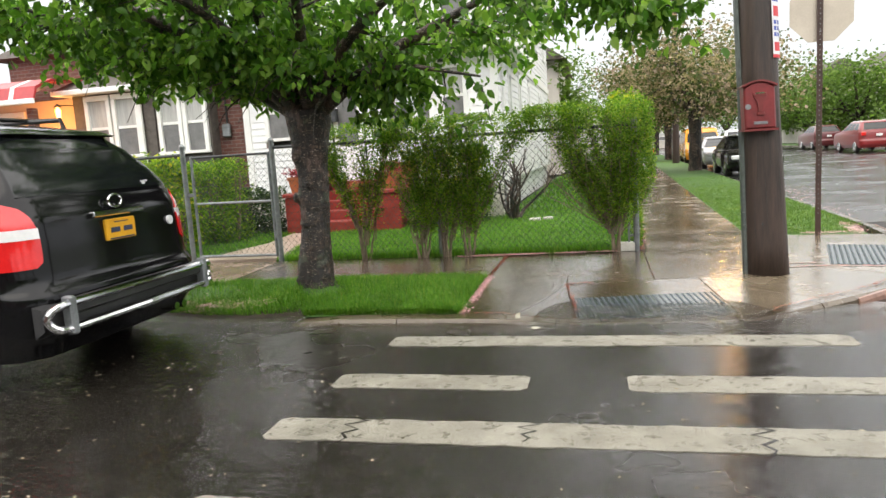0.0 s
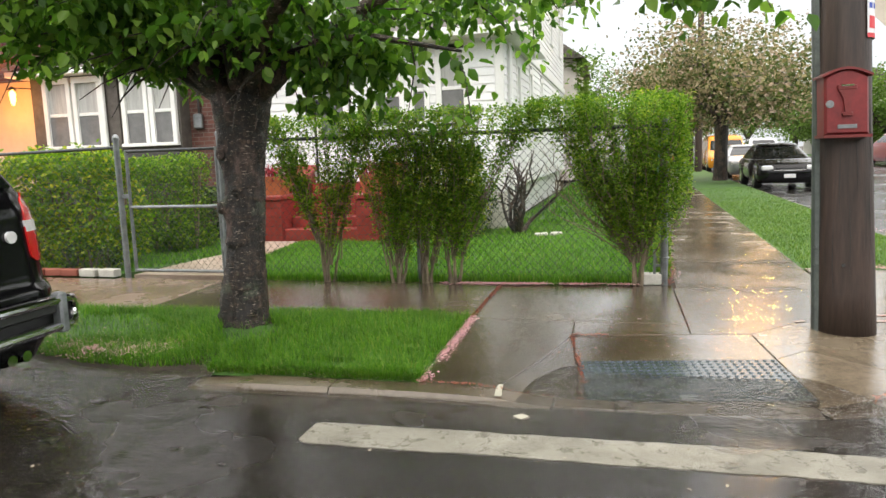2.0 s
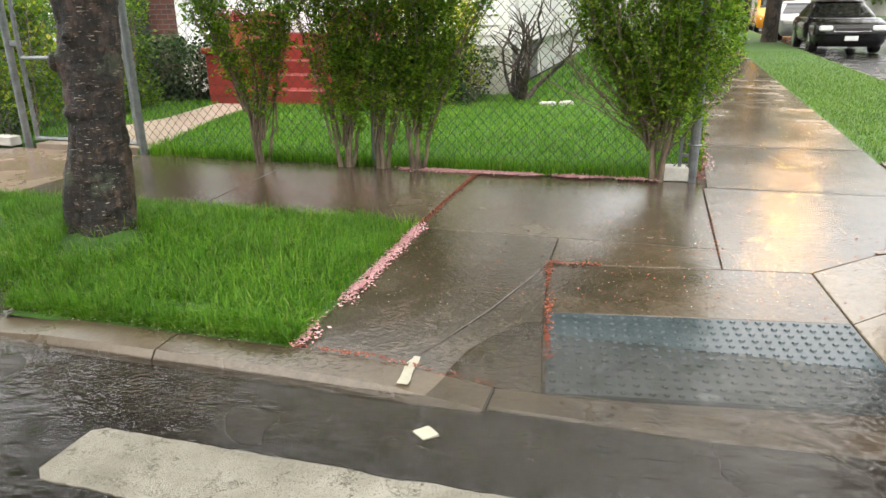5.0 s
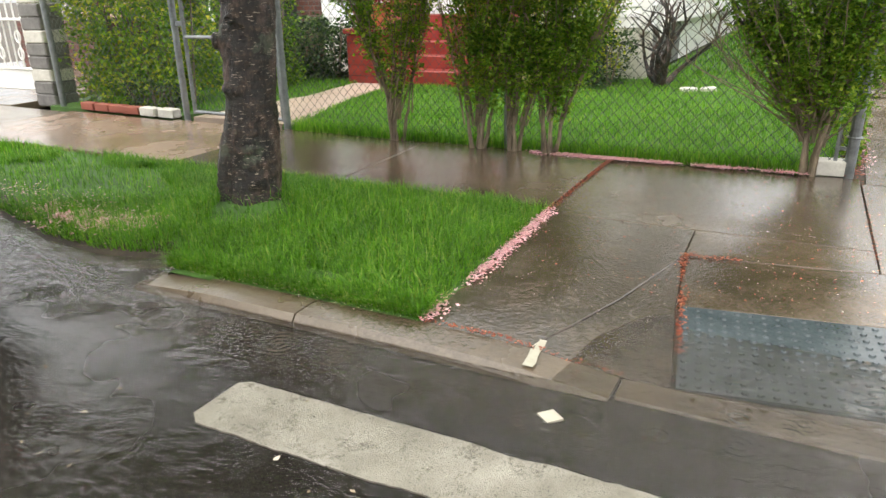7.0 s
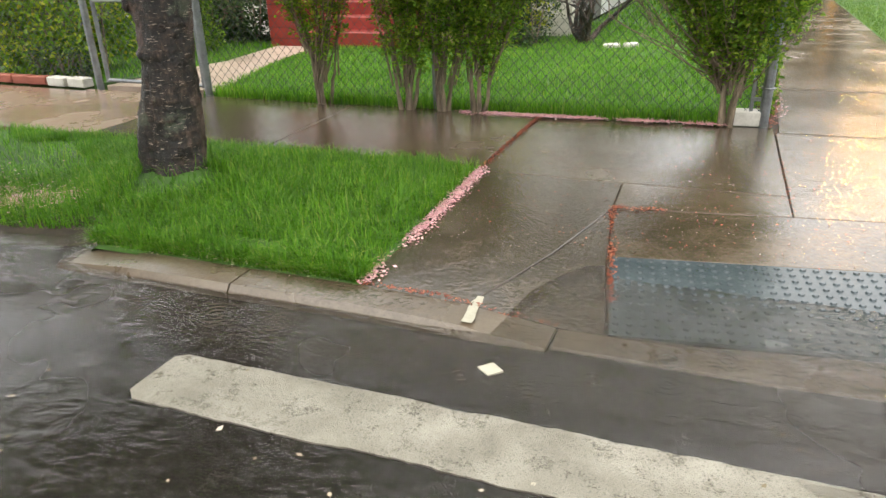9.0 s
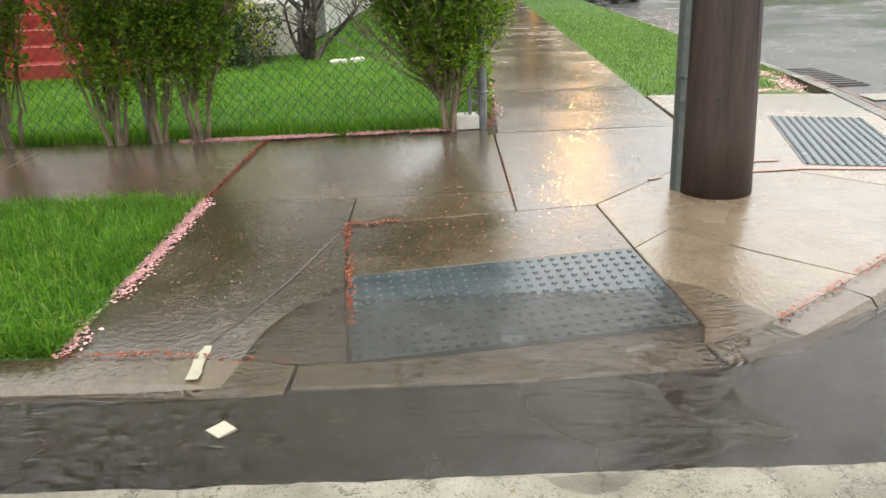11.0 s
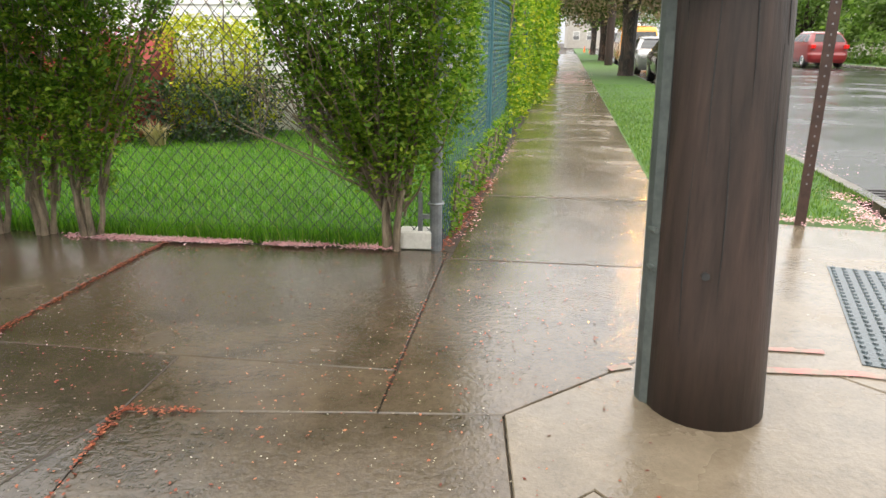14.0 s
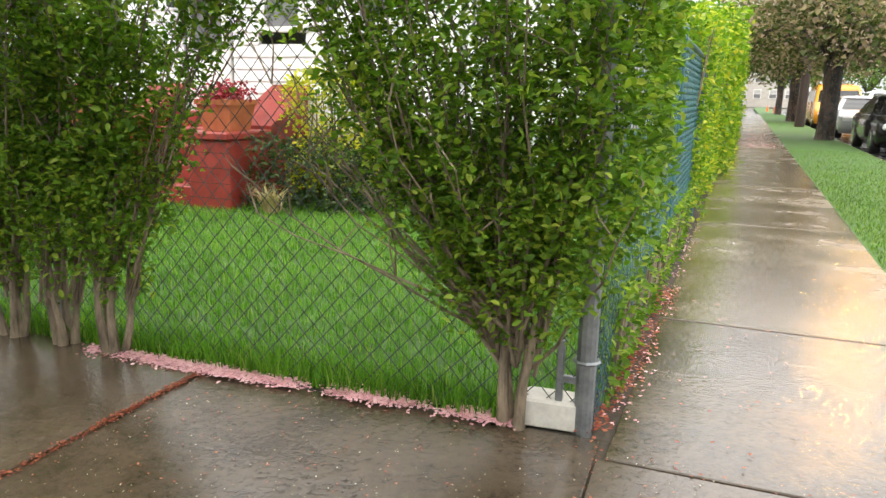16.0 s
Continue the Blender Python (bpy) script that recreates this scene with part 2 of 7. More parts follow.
def wet_asphalt():
    m, n, l, b = nodes("wet_asphalt")
    patch = noise_of(n, l, 0.55, detail=4)
    grain = noise_of(n, l, 140, detail=2)
    mid = noise_of(n, l, 9, detail=5)
    tone = math_node(n, l, "ADD", math_node(n, l, "MULTIPLY", grain, 0.45), math_node(n, l, "MULTIPLY", mid, 0.55))
    l.new(ramp(n, l, tone, [(0.3, (0.008, 0.007, 0.006)), (0.55, (0.016, 0.0145, 0.013)), (0.78, (0.05, 0.045, 0.04))]), b.inputs["Base Color"])
    l.new(ramp(n, l, patch, [(0.38, (0.12, 0.12, 0.12)), (0.62, (0.31, 0.31, 0.31))]), b.inputs["Roughness"])
    b.inputs["Specular IOR Level"].default_value = 0.5
    streak = noise_of(n, l, 5, detail=4, stretch=(0.5, 1.6, 1))
    relief = math_node(n, l, "ADD", math_node(n, l, "MULTIPLY", grain, 0.25), math_node(n, l, "MULTIPLY", streak, 1.0))
    k = n.new("ShaderNodeBump")
    k.inputs["Strength"].default_value, k.inputs["Distance"].default_value = 0.5, 0.012
    l.new(relief, k.inputs["Height"])
    l.new(k.outputs[0], b.inputs["Normal"])
    return m


def wet_concrete(name, dark, light, wet=(0.08, 0.4)):
    m, n, l, b = nodes(name)
    patch = noise_of(n, l, 1.3, detail=5)
    blot = noise_of(n, l, 6, detail=6, rough=0.7)
    grain = noise_of(n, l, 160, detail=2)
    drops = noise_of(n, l, 48, detail=3)
    info = n.new("ShaderNodeObjectInfo")
    tone = math_node(n, l, "ADD", math_node(n, l, "MULTIPLY", patch, 0.5), math_node(n, l, "MULTIPLY", blot, 0.4))
    tone = math_node(n, l, "ADD", tone, math_node(n, l, "MULTIPLY", math_node(n, l, "SUBTRACT", drops, 0.5), 0.14))
    tone = math_node(n, l, "ADD", tone, math_node(n, l, "MULTIPLY", grain, 0.18))
    tone = math_node(n, l, "ADD", tone, math_node(n, l, "MULTIPLY", info.outputs["Random"], 0.14))
    l.new(ramp(n, l, tone, [(0.38, dark), (0.75, light)]), b.inputs["Base Color"])
    l.new(ramp(n, l, patch, [(0.4, (wet[0],) * 3), (0.65, (wet[1],) * 3)]), b.inputs["Roughness"])
    b.inputs["Coat Weight"].default_value = 0.4
    b.inputs["Coat IOR"].default_value = 1.33
    l.new(ramp(n, l, patch, [(0.42, (0.05, 0.05, 0.05)), (0.62, (0.24, 0.24, 0.24))]), b.inputs["Coat Roughness"])
    relief = math_node(n, l, "ADD", math_node(n, l, "MULTIPLY", grain, 0.2), math_node(n, l, "MULTIPLY", blot, 0.7))
    relief = math_node(n, l, "ADD", relief, math_node(n, l, "MULTIPLY", drops, 0.62))
    k = n.new("ShaderNodeBump")
    k.inputs["Strength"].default_value, k.inputs["Distance"].default_value = 0.27, 0.009
    l.new(relief, k.inputs["Height"])
    l.new(k.outputs[0], b.inputs["Normal"])
    l.new(k.outputs[0], b.inputs["Coat Normal"])
    return m


def cherry_bark():
    """Dark peeling bark: ring bands, deep fissures, grey-green lichen patches."""
    m, n, l, b = nodes("cherry_bark")
    band = noise_of(n, l, 9, detail=6, rough=0.7, stretch=(0.8, 0.8, 2.0))
    crack = noise_of(n, l, 26, detail=5, rough=0.75, stretch=(1.3, 1.3, 0.5))
    moss = noise_of(n, l, 4.5, detail=6, rough=0.7)
    rough_h = math_node(n, l, "ADD", math_node(n, l, "MULTIPLY", band, 0.55), math_node(n, l, "MULTIPLY", crack, 0.45))
    c = ramp(n, l, rough_h, [(0.43, (0.003, 0.0022, 0.0018)), (0.51, (0.014, 0.009, 0.0065)), (0.57, (0.045, 0.028, 0.02)), (0.64, (0.13, 0.088, 0.066))])
    peel = noise_of(n, l, 3.4, detail=4, rough=0.65, stretch=(1, 1, 0.6))
    c = mix_col(n, l, ramp(n, l, peel, [(0.5, (0, 0, 0)), (0.55, (0.75, 0.75, 0.75))]), c, ramp(n, l, crack, [(0.38, (0.03, 0.017, 0.013)), (0.62, (0.13, 0.082, 0.066))]))
    c = mix_col(n, l, ramp(n, l, moss, [(0.59, (0, 0, 0)), (0.65, (0.5, 0.5, 0.5))]), c, (0.09, 0.11, 0.07))
    dash = noise_of(n, l, 24, detail=2, stretch=(1, 1, 6))
    c = mix_col(n, l, ramp(n, l, dash, [(0.64, (0, 0, 0)), (0.68, (0.85, 0.85, 0.85))]), c, (0.38, 0.31, 0.25))
    l.new(c, b.inputs["Base Color"])
    l.new(ramp(n, l, band, [(0.35, (0.3, 0.3, 0.3)), (0.65, (0.7, 0.7, 0.7))]), b.inputs["Roughness"])
    k = n.new("ShaderNodeBump")
    k.inputs["Strength"].default_value, k.inputs["Distance"].default_value = 1.0, 0.035
    l.new(rough_h, k.inputs["Height"])
    l.new(k.outputs[0], b.inputs["Normal"])
    return m


def worn_paint():
    """Thick road paint: pitted, worn through in spots and stained by tyres."""
    m, n, l, b = nodes("worn_road_paint")
    stain = noise_of(n, l, 3.2, detail=6, rough=0.7)
    pit = noise_of(n, l, 170, detail=3, rough=0.7)
    wear = noise_of(n, l, 11, detail=6, rough=0.75)
    c = ramp(n, l, stain, [(0.32, (0.15, 0.138, 0.108)), (0.5, (0.25, 0.235, 0.19)), (0.68, (0.34, 0.322, 0.27))])
    bare = math_node(n, l, "ADD", math_node(n, l, "MULTIPLY", pit, 0.68), math_node(n, l, "MULTIPLY", wear, 0.32))
    c = mix_col(n, l, ramp(n, l, bare, [(0.38, (1, 1, 1)), (0.43, (0.4, 0.4, 0.4)), (0.49, (0, 0, 0))]), c, (0.04, 0.036, 0.03))
    l.new(c, b.inputs["Base Color"])
    l.new(ramp(n, l, wear, [(0.35, (0.2, 0.2, 0.2)), (0.65, (0.5, 0.5, 0.5))]), b.inputs["Roughness"])
    k = n.new("ShaderNodeBump")
    k.inputs["Strength"].default_value, k.inputs["Distance"].default_value = 1.0, 0.011
    l.new(bare, k.inputs["Height"])
    l.new(k.outputs[0], b.inputs["Normal"])
    return m


def puddle_water():
    m, n, l, b = nodes("rain_water")
    wave = noise_of(n, l, 21, detail=2, rough=0.4, distort=0.9, stretch=(0.8, 1.8, 1))
    swell = noise_of(n, l, 6, detail=0, distort=0.6, stretch=(1, 1.5, 1))
    wave = math_node(n, l, "ADD", wave, math_node(n, l, "MULTIPLY", swell, 0.8))
    h = math_node(n, l, "ADD", math_node(n, l, "MULTIPLY", rain_rings(n, l, 5.2, 55), 0.42), wave)
    h = math_node(n, l, "ADD", h, math_node(n, l, "MULTIPLY", rain_rings(n, l, 3.1, 75), 0.3))
    deep = n.new("ShaderNodeAttribute")
    deep.attribute_name = "depth"
    full = ramp(n, l, math_node(n, l, "MULTIPLY", deep.outputs["Fac"], 75), [(0.0, (0.12, 0.12, 0.12)), (0.7, (1, 1, 1))])
    k = n.new("ShaderNodeBump")
    k.inputs["Strength"].default_value, k.inputs["Distance"].default_value = 1.0, 0.0108
    l.new(math_node(n, l, "MULTIPLY", h, full), k.inputs["Height"])
    gl = n.new("ShaderNodeBsdfGlossy")
    l.new(ramp(n, l, full, [(0.0, (0.24, 0.24, 0.24)), (1.0, (0.05, 0.05, 0.05))]), gl.inputs["Roughness"])
    l.new(k.outputs[0], gl.inputs["Normal"])
    tr = n.new("ShaderNodeBsdfTransparent")
    tr.inputs[0].default_value = (1.0, 0.99, 0.975, 1)
    silt = n.new("ShaderNodeBsdfDiffuse")
    silt.inputs[0].default_value = (0.13, 0.108, 0.08, 1)
    body = n.new("ShaderNodeMixShader")
    l.new(math_node(n, l, "MULTIPLY", full, 0.1), body.inputs[0])
    l.new(tr.outputs[0], body.inputs[1])
    l.new(silt.outputs[0], body.inputs[2])
    fr = n.new("ShaderNodeFresnel")
    fr.inputs["IOR"].default_value = 1.38
    l.new(k.outputs[0], fr.inputs["Normal"])
    x = n.new("ShaderNodeMixShader")
    l.new(fr.outputs[0], x.inputs[0])
    l.new(body.outputs[0], x.inputs[1])
    l.new(gl.outputs[0], x.inputs[2])
    l.new(x.outputs[0], n["Material Output"].inputs[0])
    return m


def brick_mat(name, a, b_, mortar, scale=1.0):
    m, n, l, b = nodes(name)
    c = n.new("ShaderNodeTexCoord")
    mp = n.new("ShaderNodeMapping")
    mp.inputs["Rotation"].default_value = (radians(90), 0, 0)
    l.new(c.outputs["Object"], mp.inputs[0])
    t = n.new("ShaderNodeTexBrick")
    t.inputs["Color1"].default_value, t.inputs["Color2"].default_value, t.inputs["Mortar"].default_value = (*a, 1), (*b_, 1), (*mortar, 1)
    t.inputs["Scale"].default_value = scale
    t.inputs["Brick Width"].default_value, t.inputs["Row Height"].default_value, t.inputs["Mortar Size"].default_value = 0.21, 0.075, 0.008
    l.new(mp.outputs[0], t.inputs["Vector"])
    v = noise_of(n, l, 3, detail=6)
    l.new(mix_col(n, l, 0.5, t.outputs["Color"], ramp(n, l, v, [(0.3, (0.4, 0.4, 0.4)), (0.7, (1, 1, 1))]), "MULTIPLY"), b.inputs["Base Color"])
    b.inputs["Roughness"].default_value = 0.7
    k = n.new("ShaderNodeBump")
    k.inputs["Strength"].default_value, k.inputs["Distance"].default_value = 0.5, 0.008
    l.new(math_node(n, l, "SUBTRACT", 1.0, t.outputs["Fac"]), k.inputs["Height"])
    l.new(k.outputs[0], b.inputs["Normal"])
    return m


def glow(name, colour, strength):
    m, n, l, b = nodes(name)
    b.inputs["Base Color"].default_value = (*colour, 1)
    b.inputs["Emission Color"].default_value = (*colour, 1)
    b.inputs["Emission Strength"].default_value = strength
    return m


def paint(name, colour, rough=0.25, metal=0.0):
    d = tuple(c * 0.85 for c in colour)
    return plain(name, d, colour, rough=rough, scale=5, metal=metal, bump=0.02, coat=0.6, rough_var=0.06)


ASPHALT = wet_asphalt()
CONCRETE = wet_concrete("wet_concrete", (0.015, 0.0105, 0.0065), (0.115, 0.086, 0.057), wet=(0.03, 0.28))
CONCRETE_OLD = wet_concrete("dark_stained_wet_concrete", (0.01, 0.0075, 0.005), (0.075, 0.057, 0.039), wet=(0.03, 0.26))
CONCRETE_PALE = wet_concrete("pale_wet_concrete", (0.057, 0.044, 0.027), (0.19, 0.152, 0.106), wet=(0.05, 0.36))
KERB_STONE = wet_concrete("kerb_concrete", (0.025, 0.018, 0.011), (0.115, 0.087, 0.056), wet=(0.15, 0.5))
PATH_PINK = wet_concrete("pinkish_path_concrete", (0.30, 0.22, 0.17), (0.5, 0.4, 0.32), wet=(0.3, 0.6))
WATER = puddle_water()
MARKING = worn_paint()
PAD = plain("grey_blue_rubber", (0.022, 0.032, 0.037), (0.068, 0.088, 0.097), rough=0.22, scale=5, bump=0.2, rough_var=0.15)
SOIL = plain("wet_soil", (0.02, 0.016, 0.011), (0.07, 0.055, 0.035), rough=0.8, scale=9, bump=0.8)
TURF = plain("turf_ground", (0.022, 0.055, 0.009), (0.075, 0.17, 0.026), rough=0.8, scale=5, bump=0.8, fine=90)
GRASS = leaf_mat("grass_blades", [(0.0, (0.05, 0.14, 0.011)), (0.5, (0.118, 0.275, 0.02)), (0.9, (0.22, 0.4, 0.04)), (1.0, (0.38, 0.4, 0.12))], 0.4, 0.45, 1.7)
GRASS_DULL = leaf_mat("dull_verge_grass", [(0.0, (0.05, 0.105, 0.015)), (0.5, (0.11, 0.2, 0.03)), (0.9, (0.2, 0.3, 0.06)), (1.0, (0.32, 0.3, 0.13))], 0.4, 0.4, 1.1)
LEAF_TREE = leaf_mat("cherry_leaves", [(0.0, (0.04, 0.1, 0.016)), (0.6, (0.12, 0.24, 0.035)), (1.0, (0.3, 0.44, 0.09))], 0.35, 0.55)
LEAF_PRIVET = leaf_mat("privet_leaves", [(0.0, (0.07, 0.14, 0.015)), (0.6, (0.175, 0.3, 0.03)), (1.0, (0.38, 0.43, 0.065))], 0.4, 0.5, 2.5)
LEAF_GOLD = leaf_mat("golden_hedge_leaves", [(0.0, (0.08, 0.18, 0.012)), (0.6, (0.22, 0.34, 0.025)), (0.9, (0.45, 0.48, 0.04)), (1.0, (0.6, 0.5, 0.05))], 0.4, 0.45)
LEAF_YELLOW = leaf_mat("yellow_shrub_leaves", [(0.0, (0.26, 0.30, 0.012)), (0.6, (0.5, 0.5, 0.02)), (1.0, (0.7, 0.62, 0.05))], 0.4, 0.45)
LEAF_DARK = leaf_mat("dark_shrub_leaves", [(0.0, (0.012, 0.03, 0.008)), (0.7, (0.04, 0.09, 0.02)), (1.0, (0.16, 0.2, 0.09))], 0.4, 0.25)
LEAF_FAR = leaf_mat("far_tree_leaves", [(0.0, (0.065, 0.12, 0.025)), (1.0, (0.19, 0.27, 0.07))], 0.5, 0.45)
BLOSSOM = leaf_mat("fading_blossom", [(0.0, (0.06, 0.085, 0.026)), (0.4, (0.13, 0.145, 0.06)), (0.6, (0.28, 0.19, 0.17)), (1.0, (0.5, 0.36, 0.345))], 0.6, 0.45, 0.5)
PETAL = leaf_mat("pink_petals", [(0.0, (0.5, 0.22, 0.26)), (0.5, (0.78, 0.42, 0.47)), (1.0, (0.86, 0.6, 0.62))], 0.6, 0.2)
PETAL_PALE = leaf_mat("pale_petals", [(0.0, (0.4, 0.28, 0.2)), (0.5, (0.6, 0.45, 0.38)), (1.0, (0.8, 0.66, 0.62))], 0.6, 0.2)
LITTER = leaf_mat("rusty_bud_scales", [(0.0, (0.10, 0.02, 0.01)), (0.6, (0.28, 0.06, 0.025)), (1.0, (0.42, 0.16, 0.08))], 0.6, 0.1)
STRAW = leaf_mat("dry_straw", [(0.0, (0.28, 0.22, 0.10)), (1.0, (0.5, 0.42, 0.24))], 0.6, 0.2)
SPECK = leaf_mat("pale_specks", [(0.0, (0.16, 0.13, 0.08)), (0.6, (0.3, 0.25, 0.17)), (1.0, (0.55, 0.5, 0.42))], 0.6, 0.1)
FLOWER_RED = leaf_mat("red_flowers", [(0.0, (0.16, 0.01, 0.02)), (1.0, (0.45, 0.06, 0.09))], 0.6, 0.2)
BARK = cherry_bark()
BARK_GREY = plain("grey_twig_bark", (0.025, 0.019, 0.012), (0.34, 0.265, 0.185), rough=0.7, scale=20, bump=0.8, stretch=(1, 1, 0.3))
POLE_WOOD = plain("creosoted_pole_wood", (0.009, 0.006, 0.0045), (0.062, 0.037, 0.028), rough=0.5, scale=11, bump=0.9, fine=70, stretch=(1, 1, 0.06), spread=(0.33, 0.7))
GALV = plain("galvanised_steel", (0.16, 0.17, 0.18), (0.34, 0.36, 0.37), rough=0.45, scale=12, metal=0.7, bump=0.1)
GUARD_GREY = plain("dull_green_grey_steel", (0.05, 0.06, 0.057), (0.13, 0.148, 0.14), rough=0.5, scale=12, metal=0.3, bump=0.15)
WIRE = plain("weathered_wire", (0.04, 0.05, 0.05), (0.11, 0.13, 0.13), rough=0.5, scale=12, metal=0.5, bump=0.0)
WIRE_TEAL = plain("teal_coated_wire", (0.015, 0.07, 0.085), (0.04, 0.14, 0.16), rough=0.45, scale=12, bump=0.0)
RAIL_DARK = plain("dark_rail_steel", (0.03, 0.032, 0.034), (0.09, 0.095, 0.1), rough=0.45, scale=12, metal=0.5, bump=0.1)
RUST = plain("rusty_brown_post", (0.025, 0.013, 0.01), (0.075, 0.04, 0.03), rough=0.55, scale=14, bump=0.3)
CALL_RED = plain("weathered_red_enamel", (0.1, 0.009, 0.011), (0.22, 0.02, 0.022), rough=0.45, scale=9, bump=0.15)
CALL_DARK = plain("dark_red_enamel", (0.10, 0.01, 0.01), (0.18, 0.02, 0.02), rough=0.45, scale=9, bump=0.1)
STEP_RED = plain("red_painted_masonry", (0.16, 0.018, 0.014), (0.32, 0.045, 0.035), rough=0.45, scale=6, bump=0.3)
SIDING = plain("white_vinyl_siding", (0.66, 0.67, 0.68), (0.82, 0.82, 0.81), rough=0.45, scale=1.2, bump=0.05, fine=30)
WHITE = plain("white_painted_trim", (0.68, 0.68, 0.66), (0.84, 0.84, 0.82), rough=0.4, scale=3, bump=0.05)
BRICK = brick_mat("red_brown_brick", (0.16, 0.055, 0.04), (0.10, 0.035, 0.028), (0.17, 0.13, 0.11))
SHINGLE = plain("grey_brown_shingles", (0.05, 0.043, 0.038), (0.14, 0.12, 0.105), rough=0.8, scale=7, bump=0.5)
GREY_PANEL = plain("dark_grey_panel", (0.035, 0.032, 0.034), (0.08, 0.075, 0.075), rough=0.7, scale=4, bump=0.2)
CURTAIN = plain("window_curtain", (0.30, 0.30, 0.29), (0.55, 0.55, 0.53), rough=0.8, scale=6, bump=0.3, stretch=(5, 5, 0.3))
BLIND = plain("dark_window_screen", (0.10, 0.10, 0.10), (0.2, 0.2, 0.2), rough=0.6, scale=5, bump=0.1)
WARM_WALL = plain("lamp_lit_cream_wall", (0.55, 0.42, 0.30), (0.7, 0.55, 0.40), rough=0.7, scale=3, bump=0.1)
AWNING_RED = plain("red_awning_metal", (0.3, 0.012, 0.018), (0.45, 0.03, 0.035), rough=0.35, scale=4, bump=0.05)
TERRACOTTA = plain("terracotta_clay", (0.30, 0.08, 0.03), (0.46, 0.15, 0.06), rough=0.7, scale=9, bump=0.2)
STONE_GREY = plain("grey_split_stone", (0.09, 0.085, 0.08), (0.24, 0.23, 0.22), rough=0.65, scale=9, bump=0.6)
BLOCK_WHITE = plain("whitewashed_block", (0.42, 0.40, 0.35), (0.68, 0.66, 0.6), rough=0.7, scale=10, bump=0.4)
BRICK_RED = plain("red_edging_brick", (0.22, 0.06, 0.04), (0.36, 0.11, 0.07), rough=0.6, scale=12, bump=0.4)
RUBBER = plain("black_rubber", (0.012, 0.012, 0.012), (0.03, 0.03, 0.03), rough=0.6, scale=20, bump=0.3)
BLACK_PAINT = plain("black_car_paint", (0.003, 0.003, 0.0035), (0.007, 0.007, 0.008), rough=0.07, scale=40, bump=0.05, fine=160, coat=0.15, rough_var=0.04)
BLACK_PAINT.node_tree.nodes["Principled BSDF"].inputs["Specular IOR Level"].default_value = 0.28
BLACK_TRIM = plain("black_plastic_trim", (0.014, 0.014, 0.015), (0.035, 0.035, 0.036), rough=0.4, scale=20, bump=0.1)
CHROME = plain("chrome", (0.55, 0.55, 0.56), (0.75, 0.75, 0.76), rough=0.12, scale=10, metal=1.0, bump=0.0, rough_var=0.04)
SILVER_PAINT = paint("silver_car_paint", (0.42, 0.43, 0.45), 0.22, 0.3)
ORANGE_PAINT = paint("orange_yellow_car_paint", (0.72, 0.30, 0.02), 0.25)
WHITE_PAINT = paint("white_car_paint", (0.7, 0.7, 0.7), 0.2)
MAROON_PAINT = paint("maroon_car_paint", (0.1, 0.01, 0.014), 0.3)
RED_PAINT = paint("red_car_paint", (0.2, 0.012, 0.014), 0.3)
CAR_GLASS = plain("tinted_car_glass", (0.004, 0.005, 0.005), (0.012, 0.014, 0.015), rough=0.04, scale=30, bump=0.08, fine=140, rough_var=0.02)
LAMP_RED = plain("red_lamp_lens", (0.5, 0.01, 0.012), (0.72, 0.02, 0.02), rough=0.12, scale=6, bump=0.05, coat=0.8)
LAMP_CLEAR = plain("clear_lamp_lens", (0.6, 0.6, 0.6), (0.78, 0.78, 0.78), rough=0.12, scale=6, bump=0.05, coat=0.8)
PLATE_YELLOW = plain("yellow_plate", (0.62, 0.30, 0.015), (0.72, 0.38, 0.02), rough=0.35, scale=8, bump=0.0)
PLATE_BLUE = plain("dark_plate_print", (0.02, 0.025, 0.06), (0.03, 0.04, 0.09), rough=0.4, scale=8, bump=0.0)
SIGN_BACK = plain("unpainted_sign_metal", (0.50, 0.44, 0.36), (0.64, 0.57, 0.48), rough=0.4, scale=4, metal=0.3, bump=0.02)
POSTER = plain("poster_paper", (0.66, 0.66, 0.68), (0.78, 0.78, 0.8), rough=0.6, scale=8, bump=0.05)
POSTER_RED = plain("poster_red_print", (0.55, 0.04, 0.05), (0.65, 0.06, 0.07), rough=0.6, scale=8, bump=0.0)
POSTER_BLUE = plain("poster_blue_print", (0.04, 0.07, 0.35), (0.06, 0.1, 0.45), rough=0.6, scale=8, bump=0.0)
KERB_STEEL = plain("rusty_kerb_facing", (0.10, 0.05, 0.036), (0.30, 0.17, 0.125), rough=0.35, scale=9, bump=0.4, fine=50)
MARK_PINK = plain("pink_survey_paint", (0.22, 0.175, 0.13), (0.46, 0.14, 0.13), rough=0.35, scale=13, bump=0.1, spread=(0.45, 0.64))
PATH_WET = wet_concrete("pinkish_wet_concrete", (0.10, 0.068, 0.046), (0.30, 0.215, 0.155), wet=(0.08, 0.4))
IRON = plain("cast_iron", (0.02, 0.02, 0.02), (0.06, 0.055, 0.05), rough=0.5, scale=14, metal=0.6, bump=0.3)
PAPER = plain("soggy_white_paper", (0.3, 0.285, 0.22), (0.42, 0.4, 0.32), rough=0.5, scale=20, bump=0.1)
CONE = plain("orange_plastic", (0.7, 0.12, 0.02), (0.8, 0.2, 0.04), rough=0.4, scale=10, bump=0.0)
FAR_WALL = plain("pale_far_wall", (0.4, 0.37, 0.33), (0.55, 0.52, 0.47), rough=0.8, scale=2, bump=0.1)
LAMP_GLOW = glow("sodium_lamp_glow", (1.0, 0.47, 0.07), 190)
PORCH_GLOW = glow("porch_lamp_glow", (1.0, 0.42, 0.08), 7)

